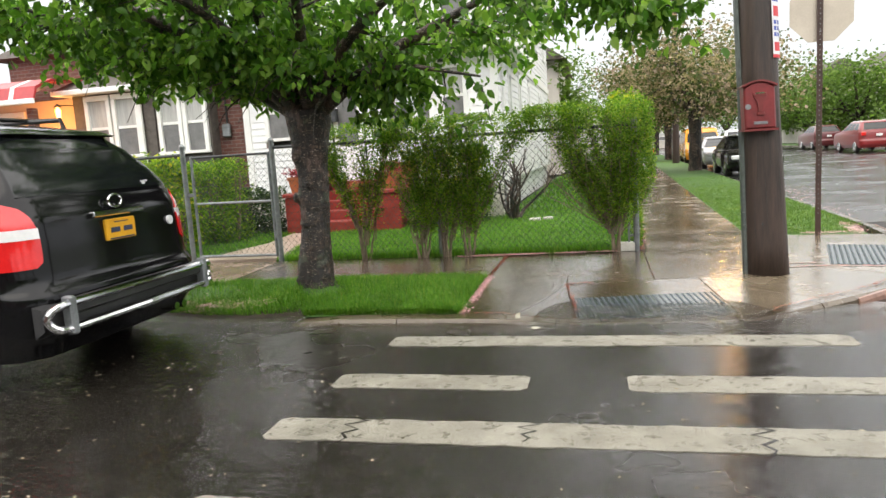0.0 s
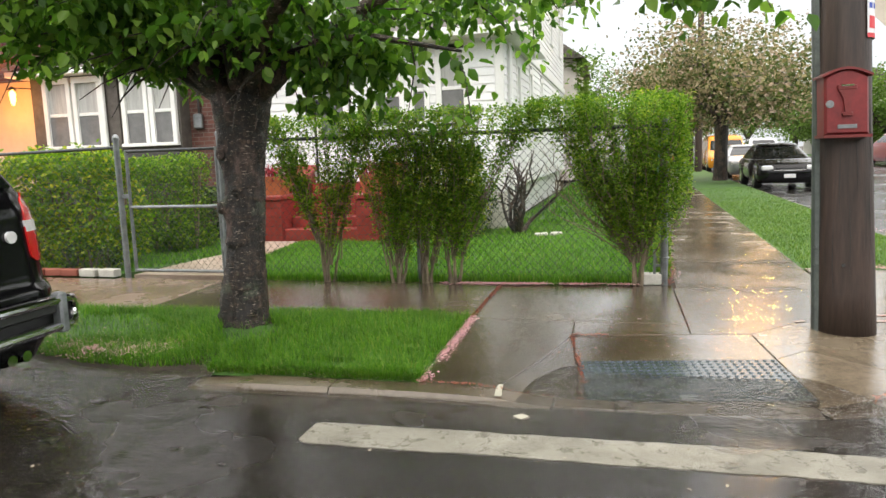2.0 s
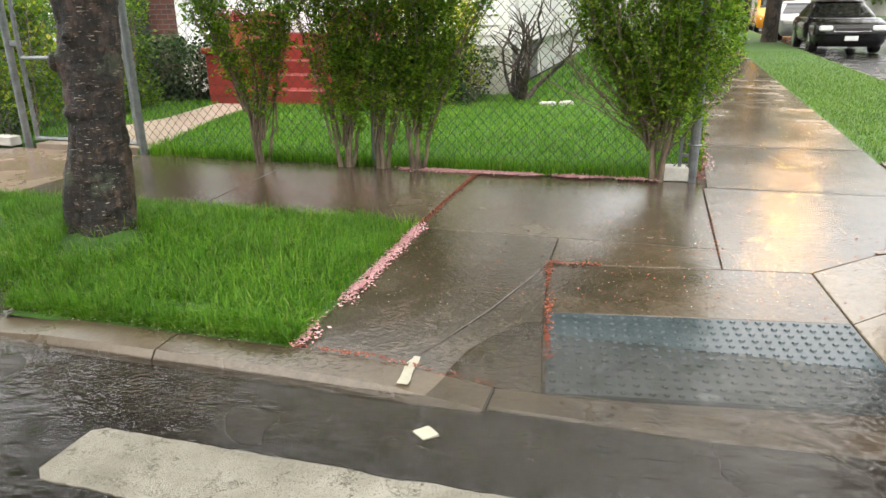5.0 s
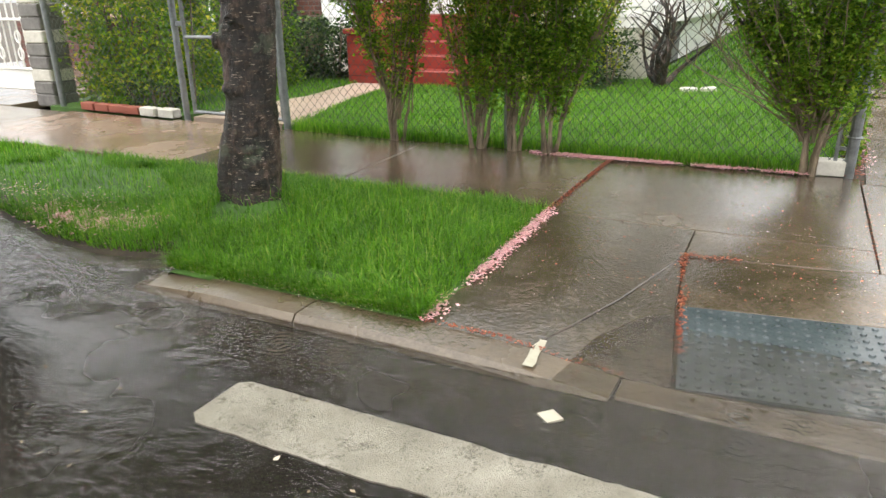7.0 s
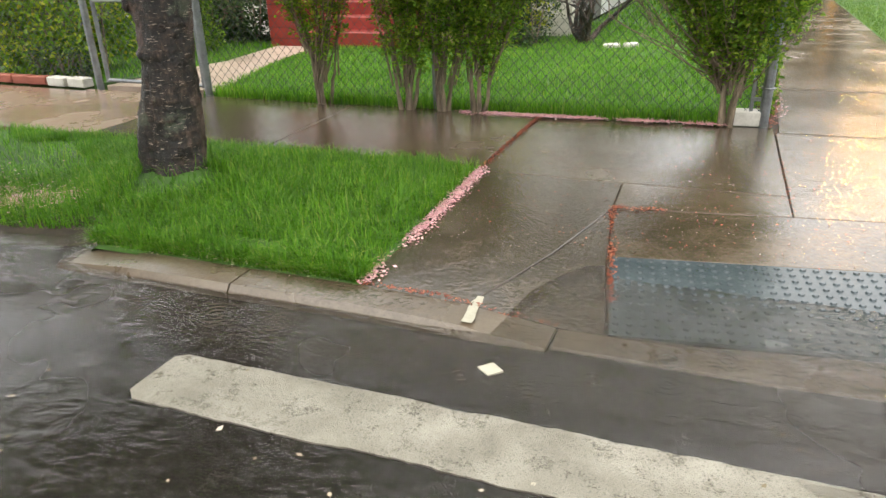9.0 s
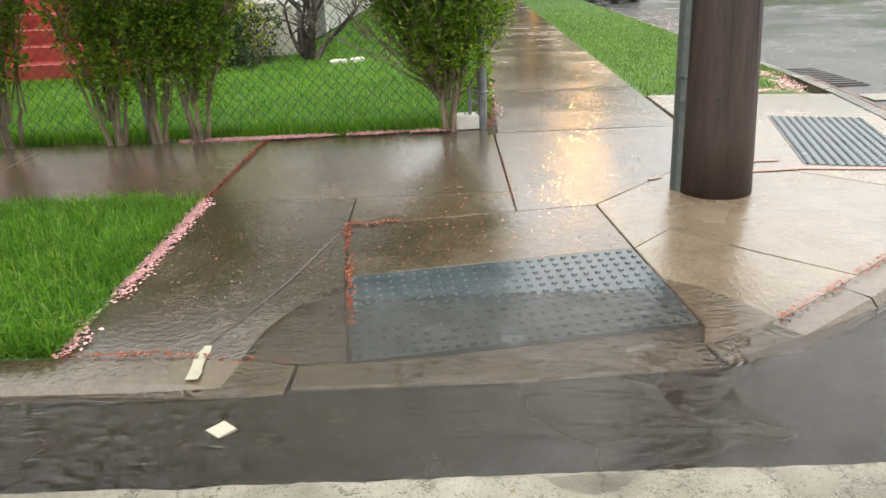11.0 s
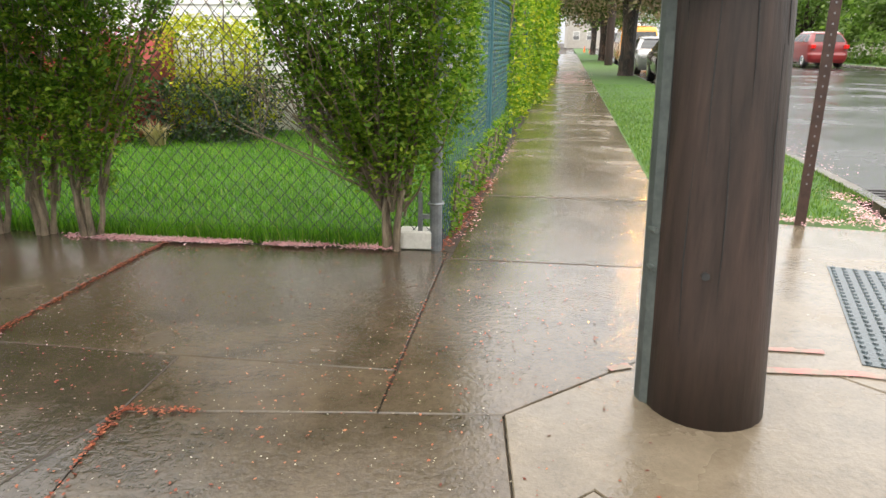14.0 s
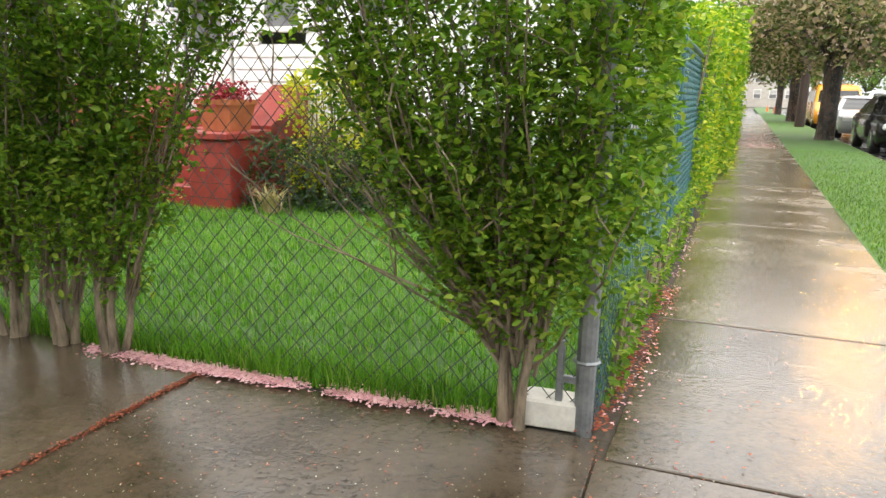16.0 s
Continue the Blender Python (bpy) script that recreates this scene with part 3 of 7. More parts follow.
# ---- ground ----
SKEW = 0.04


def sk(x, y):
    """The side street runs a little off the square of the front street."""
    return x + SKEW * (y - 8.5)


def road_z(y):
    """Crowned roadway, falling to the gutter."""
    if y < 4.9:
        return -0.013 * max(0.0, y - 2.9)
    return -0.026 - 0.062 * (min(y, 5.45) - 4.9)


def road_at(x, y):
    """The road with its slight unevenness towards the gutter."""
    return road_z(y) + (0.004 * noise.noise((x * 1.1, y * 1.6, 3)) if 3.6 < y < 5.4 and -10 < x < 4 else 0.0)


def walk_z(x, y):
    """Paving: nearly level, dished down to the gutter at the kerb ramp."""
    z = 0.012 * (y - 5.5) if y < 8.5 else 0.036 + 0.002 * (y - 8.5)
    side = min(1.0, max(0.0, (x + 0.86) / 0.5)) * min(1.0, max(0.0, (1.65 - x) / 0.65))
    return z - 0.058 * side * max(0.0, min(1.0, (6.8 - y) / 1.3))


KERB_ARC = [(0.96, 5.55), (1.25, 5.65), (1.55, 5.83), (1.85, 6.05), (2.2, 6.33), (2.55, 6.75), (2.83, 7.2), (3.05, 7.75), (3.2, 8.4), (3.32, 9.2), (3.42, 10.2)]

ground = Form()
ground.sheet(lambda x, y: (x, y, -0.16 if y < 200 else -0.16), [-400, -120, -40, -14, 0, 14, 40, 120, 400], [-120, -30, 0, 12, 40, 120, 400])
tagged(ground.put("ground", SOIL), "dark damp earth that lies under the streets", "ground", kind="structure")

front_road = Form()
front_road.sheet(lambda x, y: (x, y, road_at(x, y)), [-60, -20, -12] + list(np.linspace(-10, 4, 71)) + [5, 8, 14, 30, 60], [-14, -9, -5, -2, 0, 2, 2.9, 3.3, 3.6, 3.8, 4.0, 4.2, 4.4, 4.6, 4.75, 4.9, 5.05, 5.2, 5.35, 5.45, 5.62])
tagged(front_road.put("road", ASPHALT), "dark wet asphalt street with rain running over it", "road", kind="structure")

side_road = Form()
side_road.sheet(lambda x, y: (sk(x, y), y, -0.058 - 0.0005 * max(0, y - 9)), [0.9, 2.2, 3.0, 3.5, 5, 7, 9, 11, 16.4], [5.62, 6.2, 7, 8, 9.5, 12, 16, 22, 30, 45, 70, 120])
tagged(side_road.put("side_road", ASPHALT), "wet grey asphalt side street under an open sky", "road", kind="structure")

# rain water standing in the gutter, over the foot of the ramp
water = Form()
SHORE = [(-60, -14), (60, -14), (60, 5.5), (4, 5.52), (2.9, 5.8), (2.05, 5.9), (1.45, 5.72), (1.3, 6.4), (-0.95, 6.4), (-0.95, 5.56),
         (-2.5, 5.56), (-3.0, 5.75), (-3.7, 5.86), (-5.5, 5.9), (-60, 5.8)]


def in_plan(x, y, poly):
    hit = False
    for (ax, ay), (bx, by) in zip(poly, poly[1:] + poly[:1]):
        if (ay > y) != (by > y) and x < (bx - ax) * (y - ay) / (by - ay) + ax:
            hit = not hit
    return hit


def water_z(x, y):
    return max(-0.027, road_at(x, y) + 0.003) if y < 5.3 else -0.027


def water_depth(x, y):
    """Depth of the water over road, ramp or mud."""
    if y > 5.36 and -1.0 < x < 1.3:
        return -0.027 - max(walk_z(x, y), -0.047 if y < 5.5 else -1)
    return water_z(x, y) - road_at(x, y)


WX = [-60, -20, -12] + list(np.linspace(-10, -1.2, 60)) + list(np.linspace(-1.1, 1.6, 55)) + list(np.linspace(1.75, 4, 12)) + [5, 8, 14, 30, 60]
WY = [-14, -9, -5, -2, 0, 2, 2.9, 3.3, 3.6, 3.8, 4.0, 4.2, 4.4, 4.6, 4.75, 4.9, 5.05, 5.2] + list(np.linspace(5.3, 6.4, 23))
water.sheet(lambda x, y: (x, y, water_z(x, y)), WX, WY)
water.f = [q for q in water.f if in_plan(sum(water.v[i][0] for i in q) / 4, sum(water.v[i][1] for i in q) / 4, SHORE)]
pool = water.put("water", WATER)
pool.data.attributes.new("depth", "FLOAT", "POINT").data.foreach_set("value", [water_depth(x, y) for x, y, _ in water.v])
tagged(pool, "shallow rain water pooled along the kerb, rippled by drops", "water", kind="structure")


def stripe(x0, x1, y0, y1, turn=0.0):
    f = Form()
    n = max(3, int((x1 - x0) / 0.02))
    near, far = [], []
    for i in range(n + 1):
        x = x0 + (x1 - x0) * i / n
        j = 0.012 * noise.noise((x * 7, y0, 0)) + 0.007 * noise.noise((x * 34, y0, 2)) + turn * (x - x0)
        e = 0.03 * max(0.0, 1 - min(i, n - i) / 2)
        near.append((x + 0.01 * noise.noise((x, 5, y0)), y0 + j + e))
        far.append((x, y1 + 0.012 * noise.noise((x * 6, y1, 3)) + 0.008 * noise.noise((x * 31, y1, 5)) + turn * (x - x0) - e))
    top = [(x, y, road_at(x, y) + 0.006) for x, y in near + far[::-1]]
    f.add(top, [tuple(range(len(top)))])
    m = len(top)
    f.add(top + [(x, y, z - 0.006) for x, y, z in top], [(i, (i + 1) % m, m + (i + 1) % m, m + i) for i in range(m)])
    return f


for x0, x1, y0, y1, words in ((-1.56, 1.53, 4.65, 4.915, "long worn white crosswalk bar at the water's edge"), (-1.64, -0.47, 3.73, 3.99, "short white crosswalk bar with rounded worn ends"),
                              (0.08, 4.0, 3.73, 4.0, "white crosswalk bar, partly worn off"), (-1.70, 5.0, 2.97, 3.25, "long cracked white crosswalk bar"),
                              (-1.7, 5.0, 2.12, 2.4, "long white crosswalk bar"), (3.35, 6.6, 9.55, 9.8, "white bar across the side street")):
    if y0 > 9:
        s = Form()
        s.add([(3.75, 9.35, -0.05), (8.0, 9.55, -0.05), (8.0, 9.83, -0.05), (3.75, 9.62, -0.05)], [(0, 1, 2, 3)])
    else:
        s = stripe(x0, x1, y0, y1)
    tagged(s.put("crosswalk_bar", MARKING), words, "road marking", "crosswalk bars")
# tar-dark cracks across the bars
for (x, y0, y1) in ((-1.29, 2.95, 3.27), (0.62, 2.95, 3.27), (-0.42, 3.02, 3.27)):
    pts = [(x + 0.03 * math.sin(9 * k) * k / 3 + 0.02 * (k % 2), y0 + (y1 - y0) * k / 6, road_z(y0) + 0.0052) for k in range(7)]
    f = Form()
    for k in range(6):
        (ax, ay, az), (bx, by, bz) = pts[k], pts[k + 1]
        w = 0.006 + 0.004 * (k % 3)
        f.add([(ax - w, ay, az + 0.001), (ax + w, ay, az + 0.001), (bx + w * 0.8, by, bz + 0.001), (bx - w * 0.8, by, bz + 0.001)], [(0, 1, 2, 3)])
    tagged(f.put("crack", ASPHALT), "jagged dark crack through the white bar", "crack", "road cracks", "structure")

# kerbs
kerb = thing("kerb", (-1.5, 5.45, 0), "worn grey concrete kerb, wet, level with the water at the ramp", "kerb", kind="structure")


def kerb_run(line, width, top, drop, parent):
    rows = []
    for i, (x, y) in enumerate(line):
        a, b = Vector(line[max(i - 1, 0)]), Vector(line[min(i + 1, len(line) - 1)])
        d = (b - a).normalized()
        s = Vector((-d.y, d.x))
        j = 0.006 * noise.noise((x * 3, y * 3, 0))
        t = top(i)
        p, q = Vector((x, y)) - s * (width + j), Vector((x, y))
        rows.append([(p.x - s.x * 0.012, p.y - s.y * 0.012, t - drop), (p.x - s.x * 0.008, p.y - s.y * 0.008, t - 0.03), (p.x + s.x * 0.018, p.y + s.y * 0.018, t), (q.x, q.y, t + 0.002), (q.x, q.y, t - drop)])
    f = Form()
    f.rings(rows)
    return f.put("kerb_stone", KERB_STONE, parent)


kerb_run([(-2.62, 5.53), (-2.2, 5.525), (-1.7, 5.525)], 0.165, lambda i: -0.002 - (0.03 if i == 0 else 0), 0.12, kerb)
kerb_run([(-1.692, 5.525), (-1.2, 5.525), (-0.95, 5.52), (-0.74, 5.515), (-0.6, 5.51), (-0.4, 5.5)], 0.165, lambda i: (-0.002, -0.003, -0.005, -0.012, -0.027, -0.044)[i], 0.12, kerb)
kerb_run([(-0.39, 5.5), (0.3, 5.5), (0.95, 5.55)], 0.14, lambda i: -0.047, 0.08, kerb)
for k in range(0, 10, 2):
    seg = KERB_ARC[k:k + 3]
    kerb_run(seg, 0.13, lambda i, seg=seg: walk_z(*seg[i]) + 0.004, 0.14, kerb)
rim = [Vector(p) for p in KERB_ARC[3:]]
rows = []
for i, p in enumerate(rim):
    d = (rim[min(i + 1, len(rim) - 1)] - rim[max(i - 1, 0)]).normalized()
    o = Vector((d.y, -d.x))
    t = walk_z(p.x, p.y) + 0.006 - (0.02 if i == 0 else 0)
    a, b = p + o * 0.122, p + o * 0.158
    rows.append([(a.x, a.y, t), (a.x, a.y, t - 0.13), (b.x + o.x * 0.012, b.y + o.y * 0.012, t - 0.13), (b.x, b.y, t - 0.03), (b.x - o.x * 0.012, b.y - o.y * 0.012, t - 0.004)])
Form().rings(rows).put("steel_facing", KERB_STEEL, kerb, "rust-red steel facing on the curved kerb")
far_kerb = [(sk(3.38, y), y) for y in (10.25, 14, 18, 24, 32, 45, 70, 120)]
kerb_run(far_kerb, 0.13, lambda i: 0.03, 0.16, kerb)

# sand bed that shows in the joints
bedding = Form().sheet(lambda x, y: (x, y, walk_z(x, y) - 0.014), list(np.linspace(-1.195, 1.15, 22)), list(np.linspace(5.6, 8.5, 26)))
tagged(bedding.put("bedding", SOIL), "dark silt in the joints under the paving slabs", "bedding", kind="structure")

# paving
paving = thing("pavement", (0.4, 7, 0), "wet concrete paving slabs, brown-grey with dark joints", "pavement", kind="structure")
PAD_C, PAD_A = Vector((0.345, 5.905)), radians(7.6)


def pad_corner(u, v, c=PAD_C, a=PAD_A):
    return (c.x + u * math.cos(a) - v * math.sin(a), c.y + u * math.sin(a) + v * math.cos(a))


P_TL, P_TR, P_BR, P_BL = [pad_corner(u, v) for u, v in ((-0.62, 0.315), (0.62, 0.315), (0.62, -0.315), (-0.62, -0.315))]
SLABS = [
    [(-1.19, 5.525), (-0.74, 5.52), (-0.53, 6.1), (-0.36, 6.66), (-0.36, 7.05), (-0.8, 7.06), (-1.19, 7.06)],
    [(-1.19, 7.06), (-0.36, 7.05), (0.46, 7.05), (0.465, 7.8), (0.47, 8.47), (-0.4, 8.44), (-1.13, 8.42), (-1.17, 7.7)],
    [(-0.36, 6.66), (0.46, 6.76), (0.46, 7.05), (-0.36, 7.05)],
    [(-0.74, 5.52), P_BL, P_TL, (-0.36, 6.66), (-0.53, 6.1)],
    [(-0.36, 6.66), P_TL, P_TR, (0.86, 6.8), (0.46, 6.76)],
    [(-0.73, 5.518), (-0.39, 5.505), (0.3, 5.505), (0.95, 5.56), P_BR, P_BL],
    [(0.46, 6.76), (0.86, 6.8), (1.37, 7.28), (1.79, 7.5), (1.8, 8.35), (0.47, 8.34), (0.465, 7.5)],
]
for k, s in enumerate(SLABS):
    f = Form().slab(s, walk_z)
    f.put("slab", CONCRETE_OLD if k in (0, 3, 5) else CONCRETE, paving)
y = 8.35
for i in range(24):
    ln = 1.58 if i < 14 else 3.2
    s = [(sk(0.5, y), y), (sk(1.8, y), y), (sk(1.8, y + ln), y + ln), (sk(0.5, y + ln), y + ln)]
    tilt = 0.008 * noise.noise((i * 3.3, 0, 0))
    Form().slab(s, lambda x, yy, t=tilt: walk_z(x, yy) + t).put("slab", CONCRETE_PALE if i > 1 else CONCRETE, paving)
    y += ln
corner_a = [P_TR, (1.12, 6.47), (1.66, 5.91), (1.55, 5.83), (1.25, 5.65), (0.96, 5.55), P_BR]
corner_b = [(0.86, 6.8), P_TR, (1.12, 6.47), (1.66, 5.91), (1.85, 6.05), (2.2, 6.33), (2.55, 6.75), (2.0, 7.25), (1.37, 7.28)]
corner_c = [(1.37, 7.28), (2.0, 7.25), (2.55, 6.76), (2.83, 7.2), (3.05, 7.75), (3.2, 8.4), (3.32, 9.25), (2.5, 9.4), (1.86, 9.5), (1.82, 8.35), (1.79, 7.5)]
for s, mid in ((corner_a, None), (corner_b, (1.3, 6.75)), (corner_c, (2.05, 7.6))):
    Form().slab(s, lambda x, yy: walk_z(x, yy) + 0.002, centre=mid).put("slab", CONCRETE_PALE, paving)
front_cuts = [-1.19, -2.7, -4.2, -5.6, -7.2, -8.9, -10.6, -12.4, -14.2]
for a, b in zip(front_cuts, front_cuts[1:]):
    Form().slab([(b, 7.14), (a, 7.14), (a + (0.04 if a > -1.3 else 0), 8.42), (b, 8.5)], lambda x, yy: walk_z(x, yy) + 0.01).put("slab", PATH_WET if -7.0 < (a + b) / 2 < -3.6 else CONCRETE_PALE if a < -6 else CONCRETE, paving)


def tactile_pad(centre, angle, cols, rows, label):
    pad = thing("tactile_pad", (centre[0], centre[1], 0), label, "tactile paving", "tactile pads")
    a = angle

    def at(u, v, h):
        x, y = pad_corner(u, v, Vector(centre), a)
        return (x, y, walk_z(x, y) + 0.006 + h)

    f = Form()
    f.rings([[at(u, v, -0.03) for u, v in ((-0.61, -0.305), (0.61, -0.305), (0.61, 0.305), (-0.61, 0.305))], [at(u, v, 0) for u, v in ((-0.608, -0.303), (0.608, -0.303), (0.608, 0.303), (-0.608, 0.303))]])
    f.put("mat", PAD, pad)
    d = Form()
    for i in range(cols):
        for j in range(rows):
            u, v = -0.61 + 1.22 * (i + 0.5) / cols, -0.305 + 0.61 * (j + 0.5) / rows
            ring = lambda r, h: [at(u + r * math.cos(k * 1.0472), v + r * math.sin(k * 1.0472), h) for k in range(6)]
            d.rings([ring(0.0135, 0.0), ring(0.009, 0.0065)])
    tagged(d.put("dome_field", PAD, pad), kind="stuff")
    return pad


tactile_pad((PAD_C.x, PAD_C.y), PAD_A, 25, 12, "grey-blue tactile mat with rows of domes, half under water")
tactile_pad((2.6, 7.84), radians(-105), 25, 12, "grey-blue tactile mat with domes set in dry concrete")

# catch basin grate at the side kerb
basin = thing("catch_basin", (3.85, 10.6, -0.05), "cast iron catch basin grate beside the kerb, strewn with petals", "drain")
Form().box((3.58, 10.05, -0.09), (4.12, 11.15, -0.045), 0.008).put("frame", IRON, basin)
for k in range(9):
    Form().box((3.62, 10.1 + 0.115 * k, -0.044), (4.08, 10.16 + 0.115 * k, -0.034)).put("bar", IRON, basin)

# lawns
def turf(name, label, outline, h, parent=None):
    f = Form()
    vs = [(x, y, h(x, y)) for x, y in outline]
    n = len(vs)
    f.add(vs + [(x, y, z - 0.15) for x, y, z in vs], [tuple(range(n))] + [(i, n + i, n + (i + 1) % n, (i + 1) % n) for i in range(n)])
    return tagged(f.put(name, TURF), label, "lawn", kind="structure")


TX, TY = -2.82, 6.42


def verge_z(x, y):
    """The verge swells gently towards its middle and round the tree's roots."""
    mound = 0.085 * math.exp(-((x - TX) ** 2 + (y - TY) ** 2) / 0.16)
    return mound + 0.012 + 0.025 * math.sin(min(1, max(0, (y - 5.5) / 1.6)) * math.pi) + 0.012 * noise.noise((x * 2, y * 2, 0))


def lawn_z(x, y):
    return 0.045 + 0.012 * (y - 8.5) + 0.012 * noise.noise((x, y, 4))


def side_z(x, y):
    """The side verge lies flush with the pavement."""
    return walk_z(1.7, y) - 0.004


def verge_edge(x):
    """Where the grass gives way to the road, left of the kerb's end."""
    if x > -2.62:
        return 5.5
    return 5.62 + 0.13 * math.sin((x + 2.6) * 2.3) + 0.06 * noise.noise((x * 2.5, 1, 0))


def verge_top(x, y):
    if x > -2.62:
        edge = min(1.0, max(0.0, (y - 5.53) / 0.09)) * min(1.0, max(0.0, (-1.187 - x) / 0.09))
        low = -0.006 if y < 5.56 else walk_z(-1.19, y) - 0.004
        return low + (verge_z(x, y) - low) * edge ** 0.6
    return -0.075 + (verge_z(x, y) + 0.063) * min(1.0, max(0.0, (y - verge_edge(x)) / (0.22 if x < -2.62 else 0.05))) ** 0.7


verge = Form().sheet(lambda x, y: (x, y, verge_top(x, y)), [-14, -11, -9, -7.5] + list(np.concatenate([np.linspace(-6.5, -1.3, 60), [-1.27, -1.24, -1.21, -1.187]])), [5.505, 5.53] + list(np.linspace(5.56, 7.13, 22)))
tagged(verge.put("verge", TURF), "street verge of long wet grass between kerb and pavement", "lawn", kind="structure")
mud = Form().sheet(lambda x, v: (x, verge_edge(x) + v, verge_top(x, verge_edge(x) + v) + 0.005 - 0.012 * max(0.0, v - 0.2) / 0.12), list(np.linspace(-7, -2.63, 60)), [-0.05, 0.0, 0.05, 0.1, 0.15, 0.2, 0.26, 0.32])
tagged(mud.put("mud_edge", SOIL), "muddy worn edge of the verge beside the puddle", "mud", kind="structure")
turf("front_lawn", "mown front lawn behind the wire fence", [(-4.3, 8.55), (sk(0.33, 8.55), 8.52), (sk(0.4, 14), 14), (sk(0.4, 26), 26), (-1.4, 26), (-1.8, 12.9), (-3.3, 12.9), (-3.75, 11.6), (-4.75, 11.45), (-4.65, 10.2)], lawn_z)
turf("side_lawn", "strip of grass between path and hedge", [(-5.75, 8.7), (-5.25, 9.8), (-5.35, 11.6), (-7.5, 12.9), (-9.5, 12.9), (-7.8, 8.65)], lawn_z)
turf("side_verge", "grass verge with fallen petals beside the side street", [(sk(1.79, 9.45), 9.45), (3.18, 9.3), (3.3, 10.2), (sk(3.38, 12), 12), (sk(3.38, 30), 30), (sk(3.38, 100), 100), (sk(1.79, 100), 100), (sk(1.79, 40), 40)], side_z)
path = Form().slab([(-5.5, 8.62), (-4.22, 8.62), (-4.62, 10.2), (-4.75, 11.42), (-5.35, 11.42), (-5.22, 10.2)], lambda x, y: lawn_z(x, y) + 0.015)
tagged(path.put("garden_path", PATH_PINK), "pinkish concrete path from gate to steps", "path", kind="structure")
drive = Form().slab([(-14.2, 8.5), (-8.3, 8.5), (-8.6, 14), (-14.2, 14)], lambda x, y: 0.05)
tagged(drive.put("driveway", CONCRETE_PALE), "pale wet concrete driveway behind the white gate", "driveway", kind="structure")


def grass(name, label, xy, h, length, width, lean, mat=GRASS):
    z = np.array([h(float(x), float(y)) for x, y in xy])
    v, f = blades(xy, z - 0.005, length, width, lean)
    tagged(bulk(name, v, f, mat), label, "grass", kind="stuff")


def inside(xy, poly):
    x, y = xy[:, 0], xy[:, 1]
    hit = np.zeros(len(xy), bool)
    for (ax, ay), (bx, by) in zip(poly, poly[1:] + poly[:1]):
        c = ((ay > y) != (by > y)) & (x < (bx - ax) * (y - ay) / (by - ay + 1e-12) + ax)
        hit ^= c
    return xy[hit]


near = inside(scatter(72000, -5.6, -1.17, 5.5, 7.16), [(-5.6, 5.5), (-2.62, 5.55), (-2.2, 5.535), (-1.2, 5.535), (-1.19, 7.13), (-5.6, 7.12)])
bare = np.array([noise.noise((float(a) * 1.3, float(b) * 1.3, 9)) for a, b in near]) + np.clip((-3.0 - near[:, 0]) * 0.5, 0, 0.75) * np.clip((6.9 - near[:, 1]) * 1.2, 0.25, 1)
near = near[(bare < 0.3) | (rng.random(len(near)) < 0.14)]
near = near[near[:, 1] > np.array([verge_edge(float(a)) + (0.12 if a < -2.62 else 0.036) for a in near[:, 0]])]
grass("grass", "long bright green wet grass of the street verge", near, verge_top, (0.035, 0.105), 0.005, 1.6)
lip = scatter(5200, -2.6, -1.2, 5.54, 5.64)
grass("grass", "grass hanging over the edge of the kerb", lip, verge_top, (0.03, 0.08), 0.005, 1.8)
far = inside(scatter(9000, -9, -5.5, 5.6, 7.1), [(-9, 5.8), (-5.6, 5.8), (-5.6, 7.12), (-9, 7.12)])
grass("grass", "grass of the street verge beside the parked car", far, verge_z, (0.05, 0.11), 0.009, 0.7)
lawn_poly = [(-4.3, 8.52), (0.36, 8.5), (0.5, 14), (-1.75, 14), (-1.85, 12.8), (-3.4, 12.6), (-3.75, 11.6), (-4.7, 11.4), (-4.6, 10.2)]
lawn = inside(scatter(95000, -4.8, 0.6, 8.48, 14), lawn_poly)
keep = rng.random(len(lawn)) < np.clip(1.25 - (lawn[:, 1] - 8.5) * 0.13, 0.35, 1)
grass("grass", "even bright green mown lawn", lawn[keep], lawn_z, (0.03, 0.07), 0.0055, 0.9)
edge = scatter(5000, -4.1, 0.14, 8.44, 8.62)
grass("grass", "longer untrimmed grass along the foot of the fence", edge, lawn_z, (0.06, 0.14), 0.006, 0.7)
back = inside(scatter(14000, -1.9, 1.2, 13.5, 25), [(-1.75, 13.5), (0.5, 13.5), (0.95, 25), (-1.3, 25)])
grass("grass", "mown grass along the white house wall", back, lawn_z, (0.05, 0.09), 0.014, 0.6)
left = inside(scatter(14000, -8, -5.2, 8.6, 12.4), [(-5.8, 8.75), (-5.25, 9.8), (-5.3, 11.5), (-7.3, 12.3), (-7.6, 8.8)])
grass("grass", "mown grass beside the garden path", left, lawn_z, (0.04, 0.08), 0.008, 0.6)
side = scatter(60000, 1.81, 3.36, 9.5, 24)
side = side[rng.random(len(side)) < np.clip(1.3 - (side[:, 1] - 9.5) * 0.1, 0.15, 1)]
side = side[(side[:, 1] > 10.2) | (side[:, 0] < 3.05)]
side[:, 0] = sk(side[:, 0], side[:, 1])
grass("grass", "short wet grass of the side street verge", side, side_z, (0.02, 0.05), 0.0065, 0.9, GRASS_DULL)

